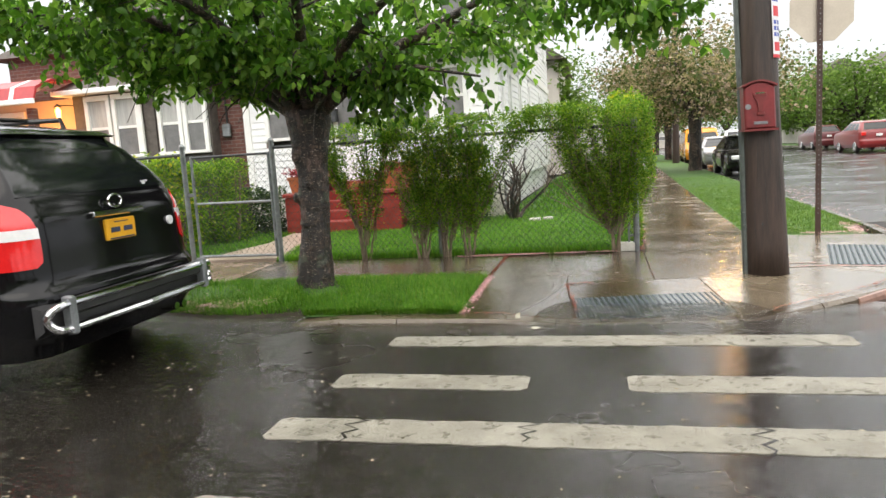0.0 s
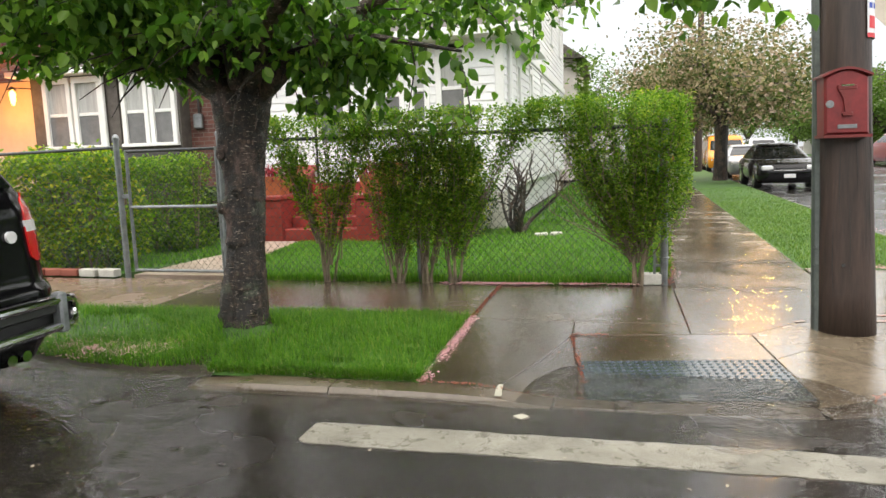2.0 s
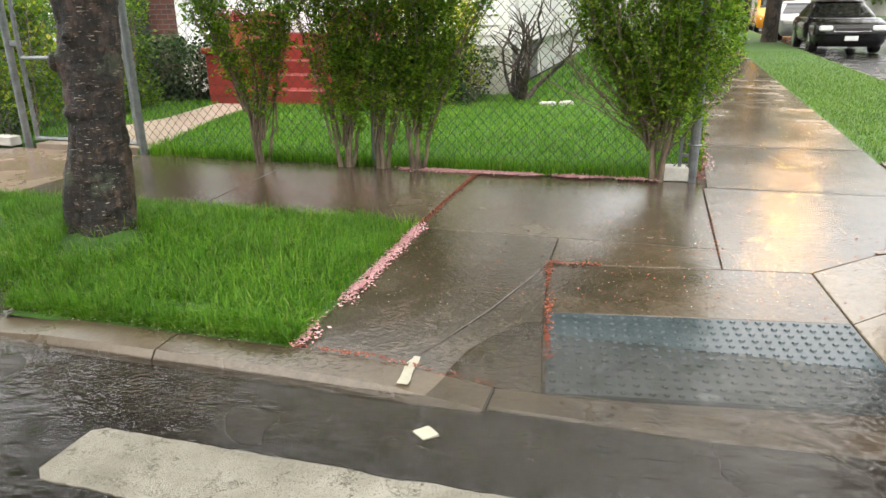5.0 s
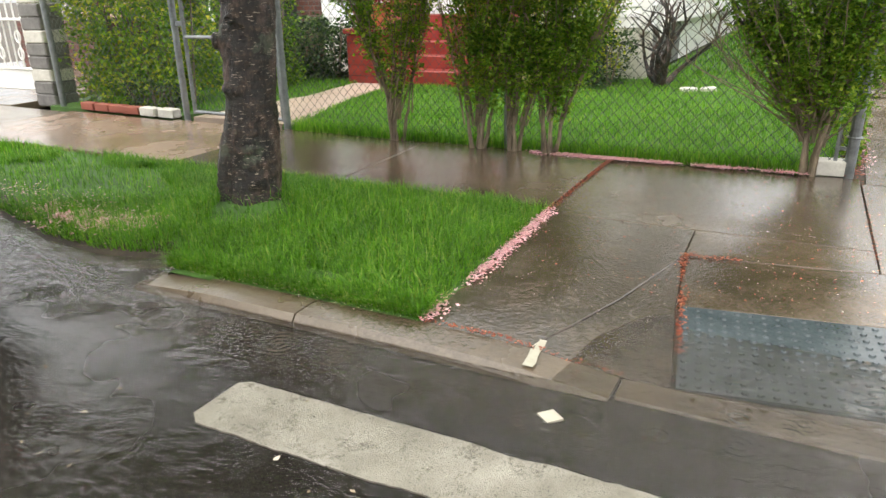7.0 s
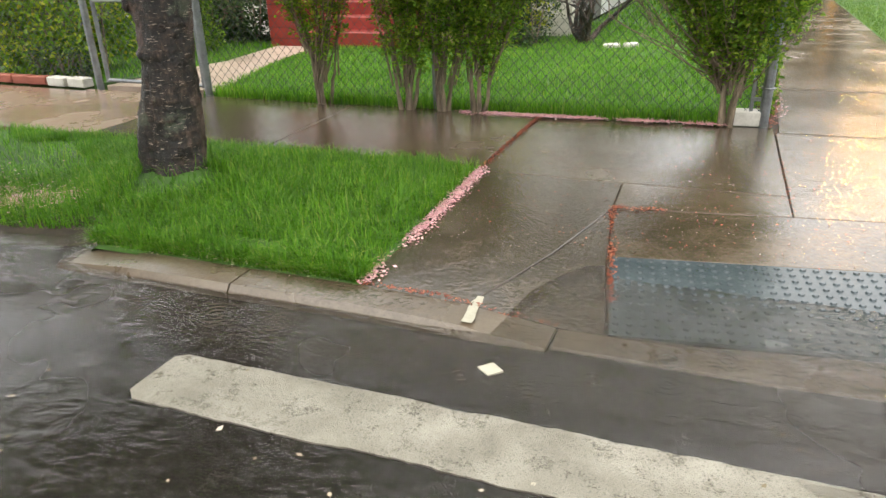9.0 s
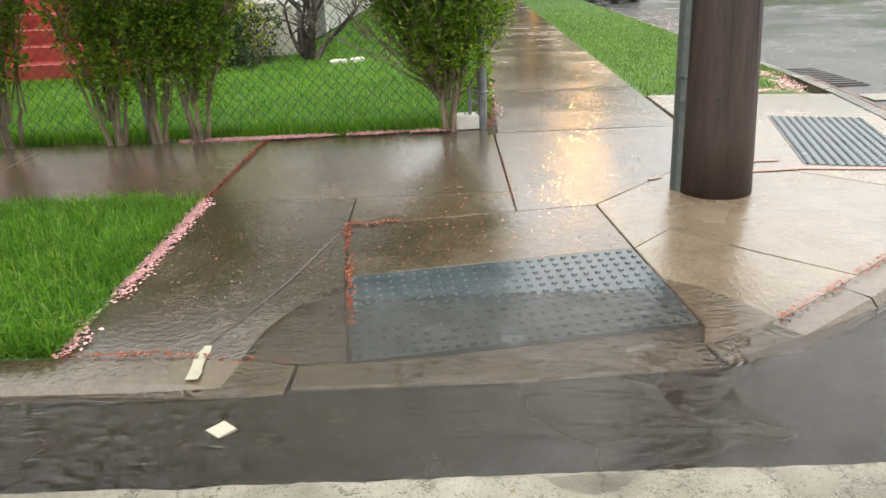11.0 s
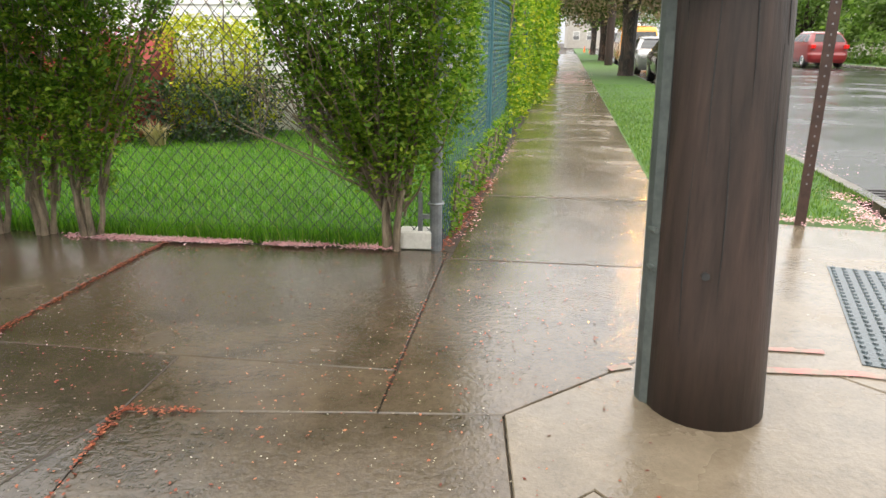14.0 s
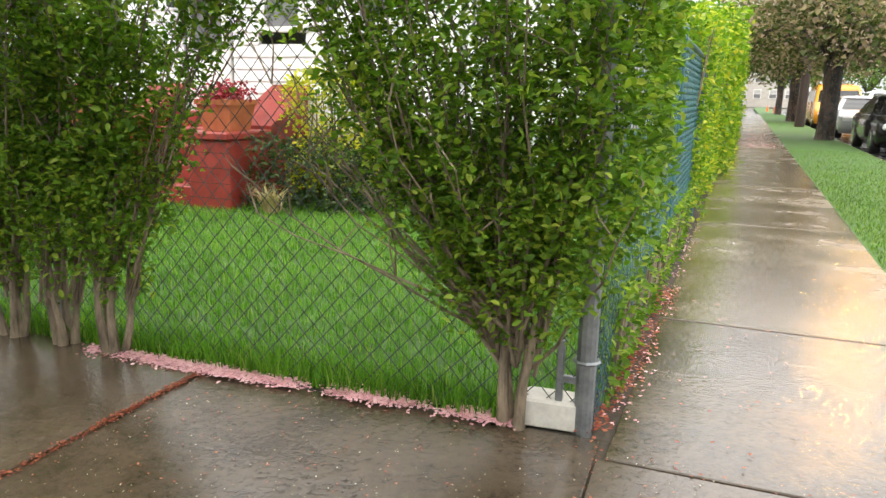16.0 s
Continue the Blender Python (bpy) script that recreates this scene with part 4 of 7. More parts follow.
bed = Form().sheet(lambda x, y: (sk(x, y), y, walk_z(0.5, y) - (0.006 if y > 8.48 else 0.022) + 0.016 * noise.noise((x * 9, y * 3, 0))), list(np.linspace(0.28, 0.515, 6)), [8.3, 8.38, 8.46] + list(np.linspace(8.49, 40, 120)))
tagged(bed.put("soil_strip", SOIL), "narrow strip of damp soil and dead leaves along the fence", "soil", kind="structure")

# ---- telegraph pole with the red alarm box ----
PX, PY = 1.505, 6.98
pole = thing("utility_pole", (PX, PY, 0.02), "thick dark creosoted wooden utility pole standing in the pavement", "pole")
f = Form()
f.tube([(PX, PY, -0.05), (PX, PY, 0.3), (PX, PY, 1.5), (PX + 0.01, PY, 4), (PX + 0.02, PY, 9)], [0.19, 0.184, 0.166, 0.155, 0.13], 28)
f.put("shaft", POLE_WOOD, pole, smooth=True)
f = Form()
rows = []
for z in (0.0, 0.55, 1.6, 3.2):
    rows.append([(PX + (r - 0.0135 * min(z, 1.6)) * math.cos(a), PY + (r - 0.0135 * min(z, 1.6)) * math.sin(a), z) for r, a in ((0.186, 2.72), (0.208, 2.82), (0.216, 2.98), (0.216, 3.14), (0.208, 3.30), (0.186, 3.40))])
f.rings(rows)
f.put("cable_guard", GUARD_GREY, pole, "grey steel cable guard strip")
for z in (0.48, 0.6):
    Form().tube([(PX + 0.197 * math.cos(a), PY + 0.197 * math.sin(a), z) for a in np.linspace(2.65, 3.47, 9)], 0.009, 6).put("strap", GUARD_GREY, pole)
for k in range(11):
    a = 3.3 + 2.5 * (k + 0.35 * math.sin(k * 5)) / 11
    z0 = 0.1 + 1.5 * ((k * 0.37) % 1)
    f = Form()
    pts = [(PX + (0.1885 - 0.015 * (z0 + 0.14 * i)) * math.cos(a + 0.03 * math.sin(k + i)), PY + (0.1885 - 0.015 * (z0 + 0.14 * i)) * math.sin(a + 0.03 * math.sin(k + i)), z0 + 0.14 * i) for i in range(5)]
    f.tube(pts, [0.0006, 0.002, 0.0028, 0.0018, 0.0006], 5)
    f.put("split", RUBBER, pole)
Form().tube([(PX - 0.06, PY - 0.17, 0.5), (PX - 0.06, PY - 0.181, 0.5)], 0.012, 10).put("bolt_hole", RUBBER, pole)

call = thing("alarm_box", (1.37, 6.8, 1.37), "weathered red cast-iron street alarm box strapped to the pole", "alarm box")
BX0, BX1, BY0, BY1, BZ0, BZ1 = 1.235, 1.50, 6.74, 6.94, 1.37, 1.78


def arch(inset, y):
    pts = [(BX0 + inset, y, BZ0 + inset), (BX1 - inset, y, BZ0 + inset)]
    for k in range(9):
        u = k / 8
        x = BX1 - inset + (BX0 - BX1 + 2 * inset) * u
        pts.append((x, y, BZ1 - 0.03 - inset + 0.045 * math.sin(u * math.pi)))
    return pts


Form().rings([arch(0.012, BY1), arch(0.0, BY1 - 0.02), arch(0.0, BY0 + 0.02), arch(0.014, BY0)]).put("case", CALL_RED, call)
f = Form()
f.rings([[(BX0 - 0.012, BY0 - 0.012, BZ0 - 0.02), (BX1 + 0.012, BY0 - 0.012, BZ0 - 0.02), (BX1 + 0.012, BY1, BZ0 - 0.02), (BX0 - 0.012, BY1, BZ0 - 0.02)], [(BX0 - 0.012, BY0 - 0.012, BZ0), (BX1 + 0.012, BY0 - 0.012, BZ0), (BX1 + 0.012, BY1, BZ0), (BX0 - 0.012, BY1, BZ0)]])
f.put("base", CALL_DARK, call)
roof = Form()
rw = []
for yy in (BY0 - 0.018, BY1):
    lo, hi = [], []
    for k in range(9):
        u = k / 8
        x = BX0 - 0.018 + (BX1 - BX0 + 0.036) * u
        z = BZ1 - 0.035 + 0.05 * math.sin(u * math.pi)
        hi.append((x, yy, z + 0.012))
        lo.append((x, yy, z - 0.004))
    rw.append(hi + lo[::-1])
roof.rings(rw)
roof.put("hood", CALL_DARK, call)
Form().box((1.31, 6.722, 1.66), (1.425, 6.742, 1.69), 0.004).put("handle_bar", CALL_DARK, call)
Form().rings([[(1.352, y, 1.515), (1.383, y, 1.515), (1.39, y, 1.6), (1.42, y, 1.66), (1.315, y, 1.66), (1.345, y, 1.6)] for y in (6.742, 6.724)]).put("handle_stem", CALL_DARK, call)
Form().box((1.335, 6.724, 1.49), (1.40, 6.742, 1.515), 0.004).put("handle_foot", CALL_DARK, call)
# highlight on the handle's upper edge, laid on as a thin chrome strip
Form().box((1.33, 6.719, 1.682), (1.405, 6.724, 1.692)).put("highlight_strip", CHROME, call, "bright strip that stands in for the highlight on the handle")
Form().box((1.31, 6.734, 1.41), (1.425, 6.741, 1.435), 0.002).put("name_plate", GALV, call)
Form().tube([(1.265, 6.742, 1.57), (1.265, 6.732, 1.57)], 0.025, 12).put("lock", GALV, call)

poster = thing("poster", (1.66, 6.95, 2.2), "red, white and blue paper poster wrapped on the pole", "poster")


def wrapped(a0, a1, z0, z1, r):
    g = Form()
    g.sheet(lambda a, z: (PX + 0.005 + r * math.cos(a), PY + 0.012 + r * math.sin(a), z), list(np.linspace(a0, a1, 7)), [z0, (z0 + z1) / 2, z1])
    return g


A0, A1 = radians(-58), radians(12)
wrapped(A0, A1, 2.0, 2.62, 0.1795).put("sheet", POSTER, poster)
wrapped(A0, A1, 2.0, 2.03, 0.1805).put("print_band", POSTER_RED, poster)
wrapped(A0 + 0.1, A1 - 0.1, 2.06, 2.14, 0.1805).put("print_band", POSTER_RED, poster)
for k in range(3):
    for j in range(4):
        wrapped(A0 + 0.1 + 0.28 * j, A0 + 0.3 + 0.28 * j, 2.19 + 0.055 * k, 2.225 + 0.055 * k, 0.1805).put("print_block", POSTER_BLUE, poster)
wrapped(A0 + 0.1, A1 - 0.1, 2.37, 2.46, 0.1805).put("print_band", POSTER_RED, poster)
wrapped(A0 + 0.05, A1 - 0.05, 2.5, 2.6, 0.1805).put("print_band", POSTER_BLUE, poster)

for ob in (*pole.children, *call.children, *poster.children):
    for vert in ob.data.vertices:
        vert.co.y += 0.06 * vert.co.z
        vert.co.x += (0.085 if ob.parent == call else 0.0) - 0.028 * vert.co.z

# stop sign seen from behind
sign = thing("stop_sign", (2.63, 9.42, 0.03), "octagonal sign, bare metal back showing, on a rusty brown post", "road sign")
f = Form()
f.rings([[(2.60, 9.39, z), (2.665, 9.39, z), (2.665, 9.402, z), (2.645, 9.402, z), (2.645, 9.432, z), (2.62, 9.432, z), (2.62, 9.402, z), (2.60, 9.402, z)] for z in (-0.05, 1.5, 3.15)])
f.put("post", RUST, sign)
for k in range(44):
    Form().box((2.6275, 9.3875, 0.3 + 0.06 * k), (2.6375, 9.3905, 0.312 + 0.06 * k)).put("hole", GALV, sign)
o = [(2.66 + 0.385 * math.cos(radians(22.5 + 45 * k)), 2.74 + 0.385 * math.sin(radians(22.5 + 45 * k))) for k in range(8)]
Form().rings([[(x, 9.44, z) for x, z in o], [(x, 9.446, z) for x, z in o]]).put("plate", SIGN_BACK, sign)
for z in (2.5, 2.95):
    Form().tube([(2.6325, 9.38, z), (2.6325, 9.45, z)], 0.012, 8).put("bolt", GALV, sign)

# ---- wire fence, gate ----
def link_mesh(f, a, b, z0, z1, pitch=0.082, r=0.0022, tall=0.088):
    """Chain-link: upright zigzag wires that cross their neighbours."""
    a, b = Vector(a), Vector(b)
    ln = (b - a).length
    d = (b - a) / ln
    n = int(ln / pitch)
    steps = int((z1 - z0) / (tall / 2))
    nrm = Vector((-d.y, d.x))
    for i in range(n + 1):
        for j in range(steps):
            s0 = pitch * (i + (0.5 if j % 2 else -0.0))
            s1 = pitch * (i + (0.5 if (j + 1) % 2 else -0.0))
            o = 0.002 if j % 2 else -0.002
            p = a + d * s0 + nrm * o
            q = a + d * s1 - nrm * o
            zz0, zz1 = z0 + j * tall / 2, z0 + (j + 1) * tall / 2
            A, B = Vector((p.x, p.y, zz0)), Vector((q.x, q.y, zz1))
            w = (B - A).normalized()
            u = Vector((nrm.x, nrm.y, 0)) * r
            v = w.cross(u).normalized() * r
            f.add([A + u, A - u * 0.5 + v * 0.87, A - u * 0.5 - v * 0.87, B + u, B - u * 0.5 + v * 0.87, B - u * 0.5 - v * 0.87], [(0, 1, 4, 3), (1, 2, 5, 4), (2, 0, 3, 5)])
            # the same wire's mirror half
            p2 = a + d * (pitch * (i + 0.5 * 1.0) + (pitch * 0.5 if j % 2 == 0 else 0)) + nrm * o
            q2 = a + d * (pitch * (i + 0.5 * 1.0) + (pitch * 0.5 if j % 2 else 0)) - nrm * o
            A, B = Vector((p2.x, p2.y, zz0)), Vector((q2.x, q2.y, zz1))
            w = (B - A).normalized()
            v = w.cross(u).normalized() * r
            f.add([A + u, A - u * 0.5 + v * 0.87, A - u * 0.5 - v * 0.87, B + u, B - u * 0.5 + v * 0.87, B - u * 0.5 - v * 0.87], [(0, 1, 4, 3), (1, 2, 5, 4), (2, 0, 3, 5)])


def post(x, y, h, r, parent, mat=GALV):
    f = Form()
    f.tube([(x, y, -0.05), (x, y, h)], r, 12)
    o = f.put("post", mat, parent, smooth=False)
    g = Form()
    g.tube([(x, y, h - 0.005), (x, y, h + 0.02), (x, y, h + 0.045), (x, y, h + 0.06)], [r + 0.006, r + 0.006, r * 0.8, r * 0.2], 12)
    g.put("post_cap", mat, o)
    return o


FY = 8.5
fence = thing("wire_fence", (-2, FY, 0.05), "tall chain-link fence with a dark top rail and galvanised posts", "fence")
for x, h, r in ((0.40, 1.56, 0.034), (-2.0, 1.5, 0.022), (-4.19, 1.62, 0.034)):
    post(x, FY, h, r, fence)
Form().tube([(-4.19, FY, 1.545), (-2, FY, 1.53), (0.40, FY, 1.53)], 0.02, 10).put("top_rail", RAIL_DARK, fence)
f = Form()
link_mesh(f, (-4.15, FY), (0.38, FY), 0.06, 1.53)
tagged(f.put("wire_mesh", WIRE, fence), kind="stuff")
for z in (0.3, 0.75, 1.2):
    Form().tube([(0.40 + 0.042 * math.cos(a), FY + 0.042 * math.sin(a), z) for a in np.linspace(0, 6.2, 10)], 0.007, 5).put("band", GALV, fence)
Form().box((0.30, FY - 0.012, 0.1), (0.325, FY + 0.012, 0.36), 0.003).put("stretcher_bar", GALV, fence)
Form().box((0.30, FY - 0.01, 0.21), (0.43, FY + 0.01, 0.235), 0.003).put("bracket", GALV, fence)

side_fence = thing("wire_fence", (sk(0.42, 20), 20, 0.05), "teal coated chain-link fence along the side pavement, grown through by hedge", "fence")
for y in (10.9, 13.4, 16, 19, 22):
    post(sk(0.42, y), y, 1.56, 0.022, side_fence, WIRE_TEAL)
Form().tube([(0.42, 8.5, 1.53), (sk(0.42, 22), 22, 1.55)], 0.018, 8).put("top_rail", WIRE_TEAL, side_fence)
f = Form()
link_mesh(f, (0.43, 8.53), (sk(0.42, 13.5), 13.5), 0.05, 1.53, r=0.0026)
tagged(f.put("wire_mesh", WIRE_TEAL, side_fence), kind="stuff")

left_fence = thing("wire_fence", (-6.6, 8.62, 0.05), "chain-link fence with hedge pressed against it, between gate and stone pier", "fence")
for x, h in ((-5.56, 1.62), (-7.62, 1.5)):
    post(x, 8.6 + (-5.56 - x) * 0.05, h, 0.034, left_fence)
Form().tube([(-5.56, 8.6, 1.53), (-7.62, 8.7, 1.5)], 0.02, 10).put("top_rail", RAIL_DARK, left_fence)
f = Form()
link_mesh(f, (-7.6, 8.7), (-5.6, 8.6), 0.1, 1.5)
tagged(f.put("wire_mesh", WIRE, left_fence), kind="stuff")

gate = thing("garden_gate", (-4.9, 8.6, 0.08), "chain-link garden gate with a pipe frame, standing shut", "gate")
gx0, gx1 = -5.44, -4.27
for pts in ([(gx0, 8.6, 0.1), (gx0, 8.6, 1.5)], [(gx1, 8.55, 0.1), (gx1, 8.55, 1.5)]):
    Form().tube(pts, 0.02, 10).put("upright", GALV, gate)
for z in (0.12, 0.85, 1.48):
    Form().tube([(gx0, 8.6, z), (gx1, 8.55, z)], 0.018, 10).put("cross_rail", GALV if z < 1.4 else RAIL_DARK, gate)
f = Form()
link_mesh(f, (gx0 + 0.02, 8.6), (gx1 - 0.04, 8.55), 0.13, 1.47)
tagged(f.put("wire_mesh", WIRE, gate), kind="stuff")
for z in (0.35, 0.62, 1.2):
    Form().box((gx1 + 0.005, 8.52, z), (gx1 + 0.075, 8.56, z + 0.035), 0.004).put("hinge", GALV, gate)
Form().box((gx0 - 0.12, 8.585, 0.95), (gx0 + 0.01, 8.615, 1.0), 0.005).put("latch", GALV, gate)

# ---- shrubs ----
def stems_to(base, ends, bend, r0, r1, f, steps=5, wob=0.03, sides=5):
    out = []
    for e in ends:
        b = Vector(base) + Vector((rng.uniform(-0.045, 0.045), rng.uniform(-0.035, 0.035), 0))
        e = Vector(e)
        pts = []
        for k in range(steps + 1):
            u = k / steps
            h = u ** bend
            p = Vector((b.x + (e.x - b.x) * h, b.y + (e.y - b.y) * h, b.z + (e.z - b.z) * u))
            if 0 < k < steps:
                p += Vector((rng.normal(0, wob), rng.normal(0, wob), 0))
            pts.append(p)
        f.tube(pts, [r0 + (r1 - r0) * (k / steps) ** 0.6 for k in range(steps + 1)], sides, cap=False)
        out.append(pts)
    return out


def along(paths, n, lo=0.3, spread=0.06, power=1.0, tuft=1):
    """Points near the twigs, from a share of their length upward."""
    pts = []
    m = max(1, n // len(paths) // tuft)
    for path in paths:
        P = np.array([tuple(p) for p in path])
        u = lo + (1 - lo) * rng.random(m) ** power
        t = u * (len(P) - 1)
        i = np.minimum(t.astype(int), len(P) - 2)
        w = (t - i)[:, None]
        pts.append(P[i] * (1 - w) + P[i + 1] * w + rng.normal(0, 1, (m, 3)) * spread)
    out = np.concatenate(pts)
    return out if tuft == 1 else clumped(out, tuft)


def clumped(p, tuft, reach=0.016):
    """A tuft of leaves round each point."""
    return np.repeat(p, tuft, axis=0) + rng.normal(0, 1, (len(p) * tuft, 3)) * np.array([reach, reach, reach * 1.4])


def shell(lo3, hi3, count, rough):
    """Leaf places in a shorn block: close at its faces, sparse inside, thinning downward."""
    lo3, hi3 = np.array(lo3), np.array(hi3)
    count = count // 5
    p = rng.random((count, 3))
    ax = rng.integers(0, 5, count)
    depth = np.abs(rng.normal(0, 0.13, count))
    for k, (axis, far) in enumerate(((0, 0), (0, 1), (1, 0), (1, 1), (2, 1))):
        hit = ax == k
        p[hit, axis] = np.clip(1 - depth[hit] if far else depth[hit], 0, 1)
    p = p[rng.random(count) < 0.25 + 0.75 * np.minimum(1, p[:, 2] * 2.2)]
    q = lo3 + (hi3 - lo3) * p
    gap = np.array([noise.noise((a * 5, b * 5, c * 3.2)) for a, b, c in q.tolist()])
    q = q[(gap > -0.28) | (rng.random(len(q)) < 0.3)]
    return clumped(q + rng.normal(0, rough * 0.4, q.shape), 5)


def privet(label, bases, x0, x1, y0, y1, top, stems, n_leaf, lo, size, mat=LEAF_PRIVET, bend=1.15, low=0.5, spread=0.05, zspread=0.35, trims=(), fan=(0.62, 0.62)):
    cx = sum(b[0] for b in bases) / len(bases)
    plant = thing("privet_shrub", (cx, bases[0][1], 0.04), label, "shrub", "clipped privet shrubs")
    wood, paths = Form(), []
    for bi, b in enumerate(bases):
        trunk_top = []
        ends = []
        for _ in range(stems // len(bases)):
            u = rng.random()
            lo_x, hi_x = x0 + (x1 - x0) * bi / len(bases) * 0.6, x0 + (x1 - x0) * ((bi + 1) / len(bases) * 0.6 + 0.4)
            x = rng.uniform(lo_x, hi_x)
            edge = abs((x - cx) / max(0.1, (x1 - x0) / 2))
            ends.append((x, rng.uniform(y0, y1), top - rng.random() ** 2 * zspread - 0.0 * edge))
        # a stool of a few gnarled trunks; the fine stems rise from their heads
        heads = []
        for k in range(4):
            a = 1.571 * k + rng.random()
            foot = Vector((b[0] + 0.03 * math.cos(a), b[1] + 0.022 * math.sin(a), -0.03))
            lean = rng.uniform(0.03, 0.10)
            top_z = rng.uniform(0.3, 0.52)
            head = Vector((b[0] + lean * 1.3 * math.cos(a), b[1] + lean * 0.7 * math.sin(a), top_z))
            bow = foot.lerp(head, 0.5) + Vector((rng.normal(0, 0.012), rng.normal(0, 0.01), 0))
            wood.tube([foot, foot.lerp(bow, 0.5), bow, bow.lerp(head, 0.5) + Vector((rng.normal(0, 0.008), 0, 0)), head], [0.03, 0.021, 0.016, 0.014, 0.01], 7)
            heads.append((head, bow))
        for e in ends:
            hd, bow = min(heads, key=lambda h: abs((h[0].x - b[0]) - 0.1 * (e[0] - b[0])) + rng.random() * 0.06)
            start = hd.lerp(bow, rng.random() * 0.6)
            if e[2] < start.z + 0.2:
                e = (e[0], e[1], start.z + 0.3)
            paths += stems_to(tuple(start), [e], bend, 0.0085, 0.002, wood, wob=0.016)
    twigs = []
    for p in paths:
        for k in range(3):
            i = 1 + int(rng.integers(1, 5))
            s = p[min(i, len(p) - 1)]
            e = s + Vector((rng.normal(0, 0.09), rng.normal(0, 0.08), rng.uniform(0.08, 0.25)))
            e.z = min(e.z, top)
            wood.tube([s, (s + e) / 2 + Vector((rng.normal(0, 0.01), rng.normal(0, 0.01), 0.01)), e], [0.004, 0.003, 0.0015], 4, cap=False)
            twigs.append([s, (s + e) / 2, e])
    tagged(wood.put("woody_framework", BARK_GREY, plant, "grey-brown woody stems"), kind="stuff")
    pts = np.concatenate([along(paths, int(n_leaf * 0.5), lo, spread * 0.8, 1.0, 5), along(twigs, int(n_leaf * 0.5), 0.1, spread * 0.6, 1.0, 5)])
    pts = pts[(pts[:, 2] < top + 0.03) & (pts[:, 2] > low)]
    for lo3, hi3, count in trims:
        pts = np.concatenate([pts, shell(lo3, hi3, count, 0.035)])
    rise = np.maximum(pts[:, 2] - 0.3, 0)
    ragged = rng.normal(0, 0.05, len(pts))
    pts = pts[(pts[:, 0] > min(b[0] for b in bases) - 0.12 - fan[0] * rise + ragged) & (pts[:, 0] < max(b[0] for b in bases) + 0.12 + fan[1] * rise + ragged)]
    v, fc = leaves(pts, size, droop=-0.25, broad=0.55)
    tagged(bulk("foliage", v, fc, mat, plant), kind="stuff")
    return plant


privet("thin privet shrub with bare stems, beside the fence", [(-2.97, 8.44)], -3.62, -2.4, 8.18, 8.62, 1.74, 32, 7000, 0.15, (0.024, 0.046), low=0.32, trims=[((-3.55, 8.2, 1.42), (-2.4, 8.62, 1.74), 2000)])
privet("broad privet shrub fanning out from several stems behind wire", [(-2.21, 8.40), (-1.9, 8.42), (-1.62, 8.42)], -2.75, -0.75, 8.12, 8.68, 1.76, 78, 18000, 0.12, (0.02, 0.042), low=0.34, trims=[((-2.75, 8.16, 1.36), (-0.7, 8.66, 1.76), 5200), ((-2.35, 8.2, 0.5), (-1.3, 8.6, 1.4), 8200), ((-2.2, 8.25, 0.28), (-1.5, 8.55, 0.95), 5000)])
privet("dense square-clipped privet at the fence corner", [(0.16, 8.46)], -0.75, 0.62, 8.10, 8.80, 1.80, 80, 17000, 0.1, (0.02, 0.04), low=0.33, bend=0.8, zspread=1.1, trims=[((-0.42, 8.12, 0.72), (0.60, 8.78, 1.80), 9000), ((-0.85, 8.14, 1.45), (-0.3, 8.7, 1.8), 2500), ((-0.05, 8.2, 0.45), (0.50, 8.7, 0.9), 2000), ((0.22, 8.26, 0.5), (0.60, 8.76, 1.5), 5600)])


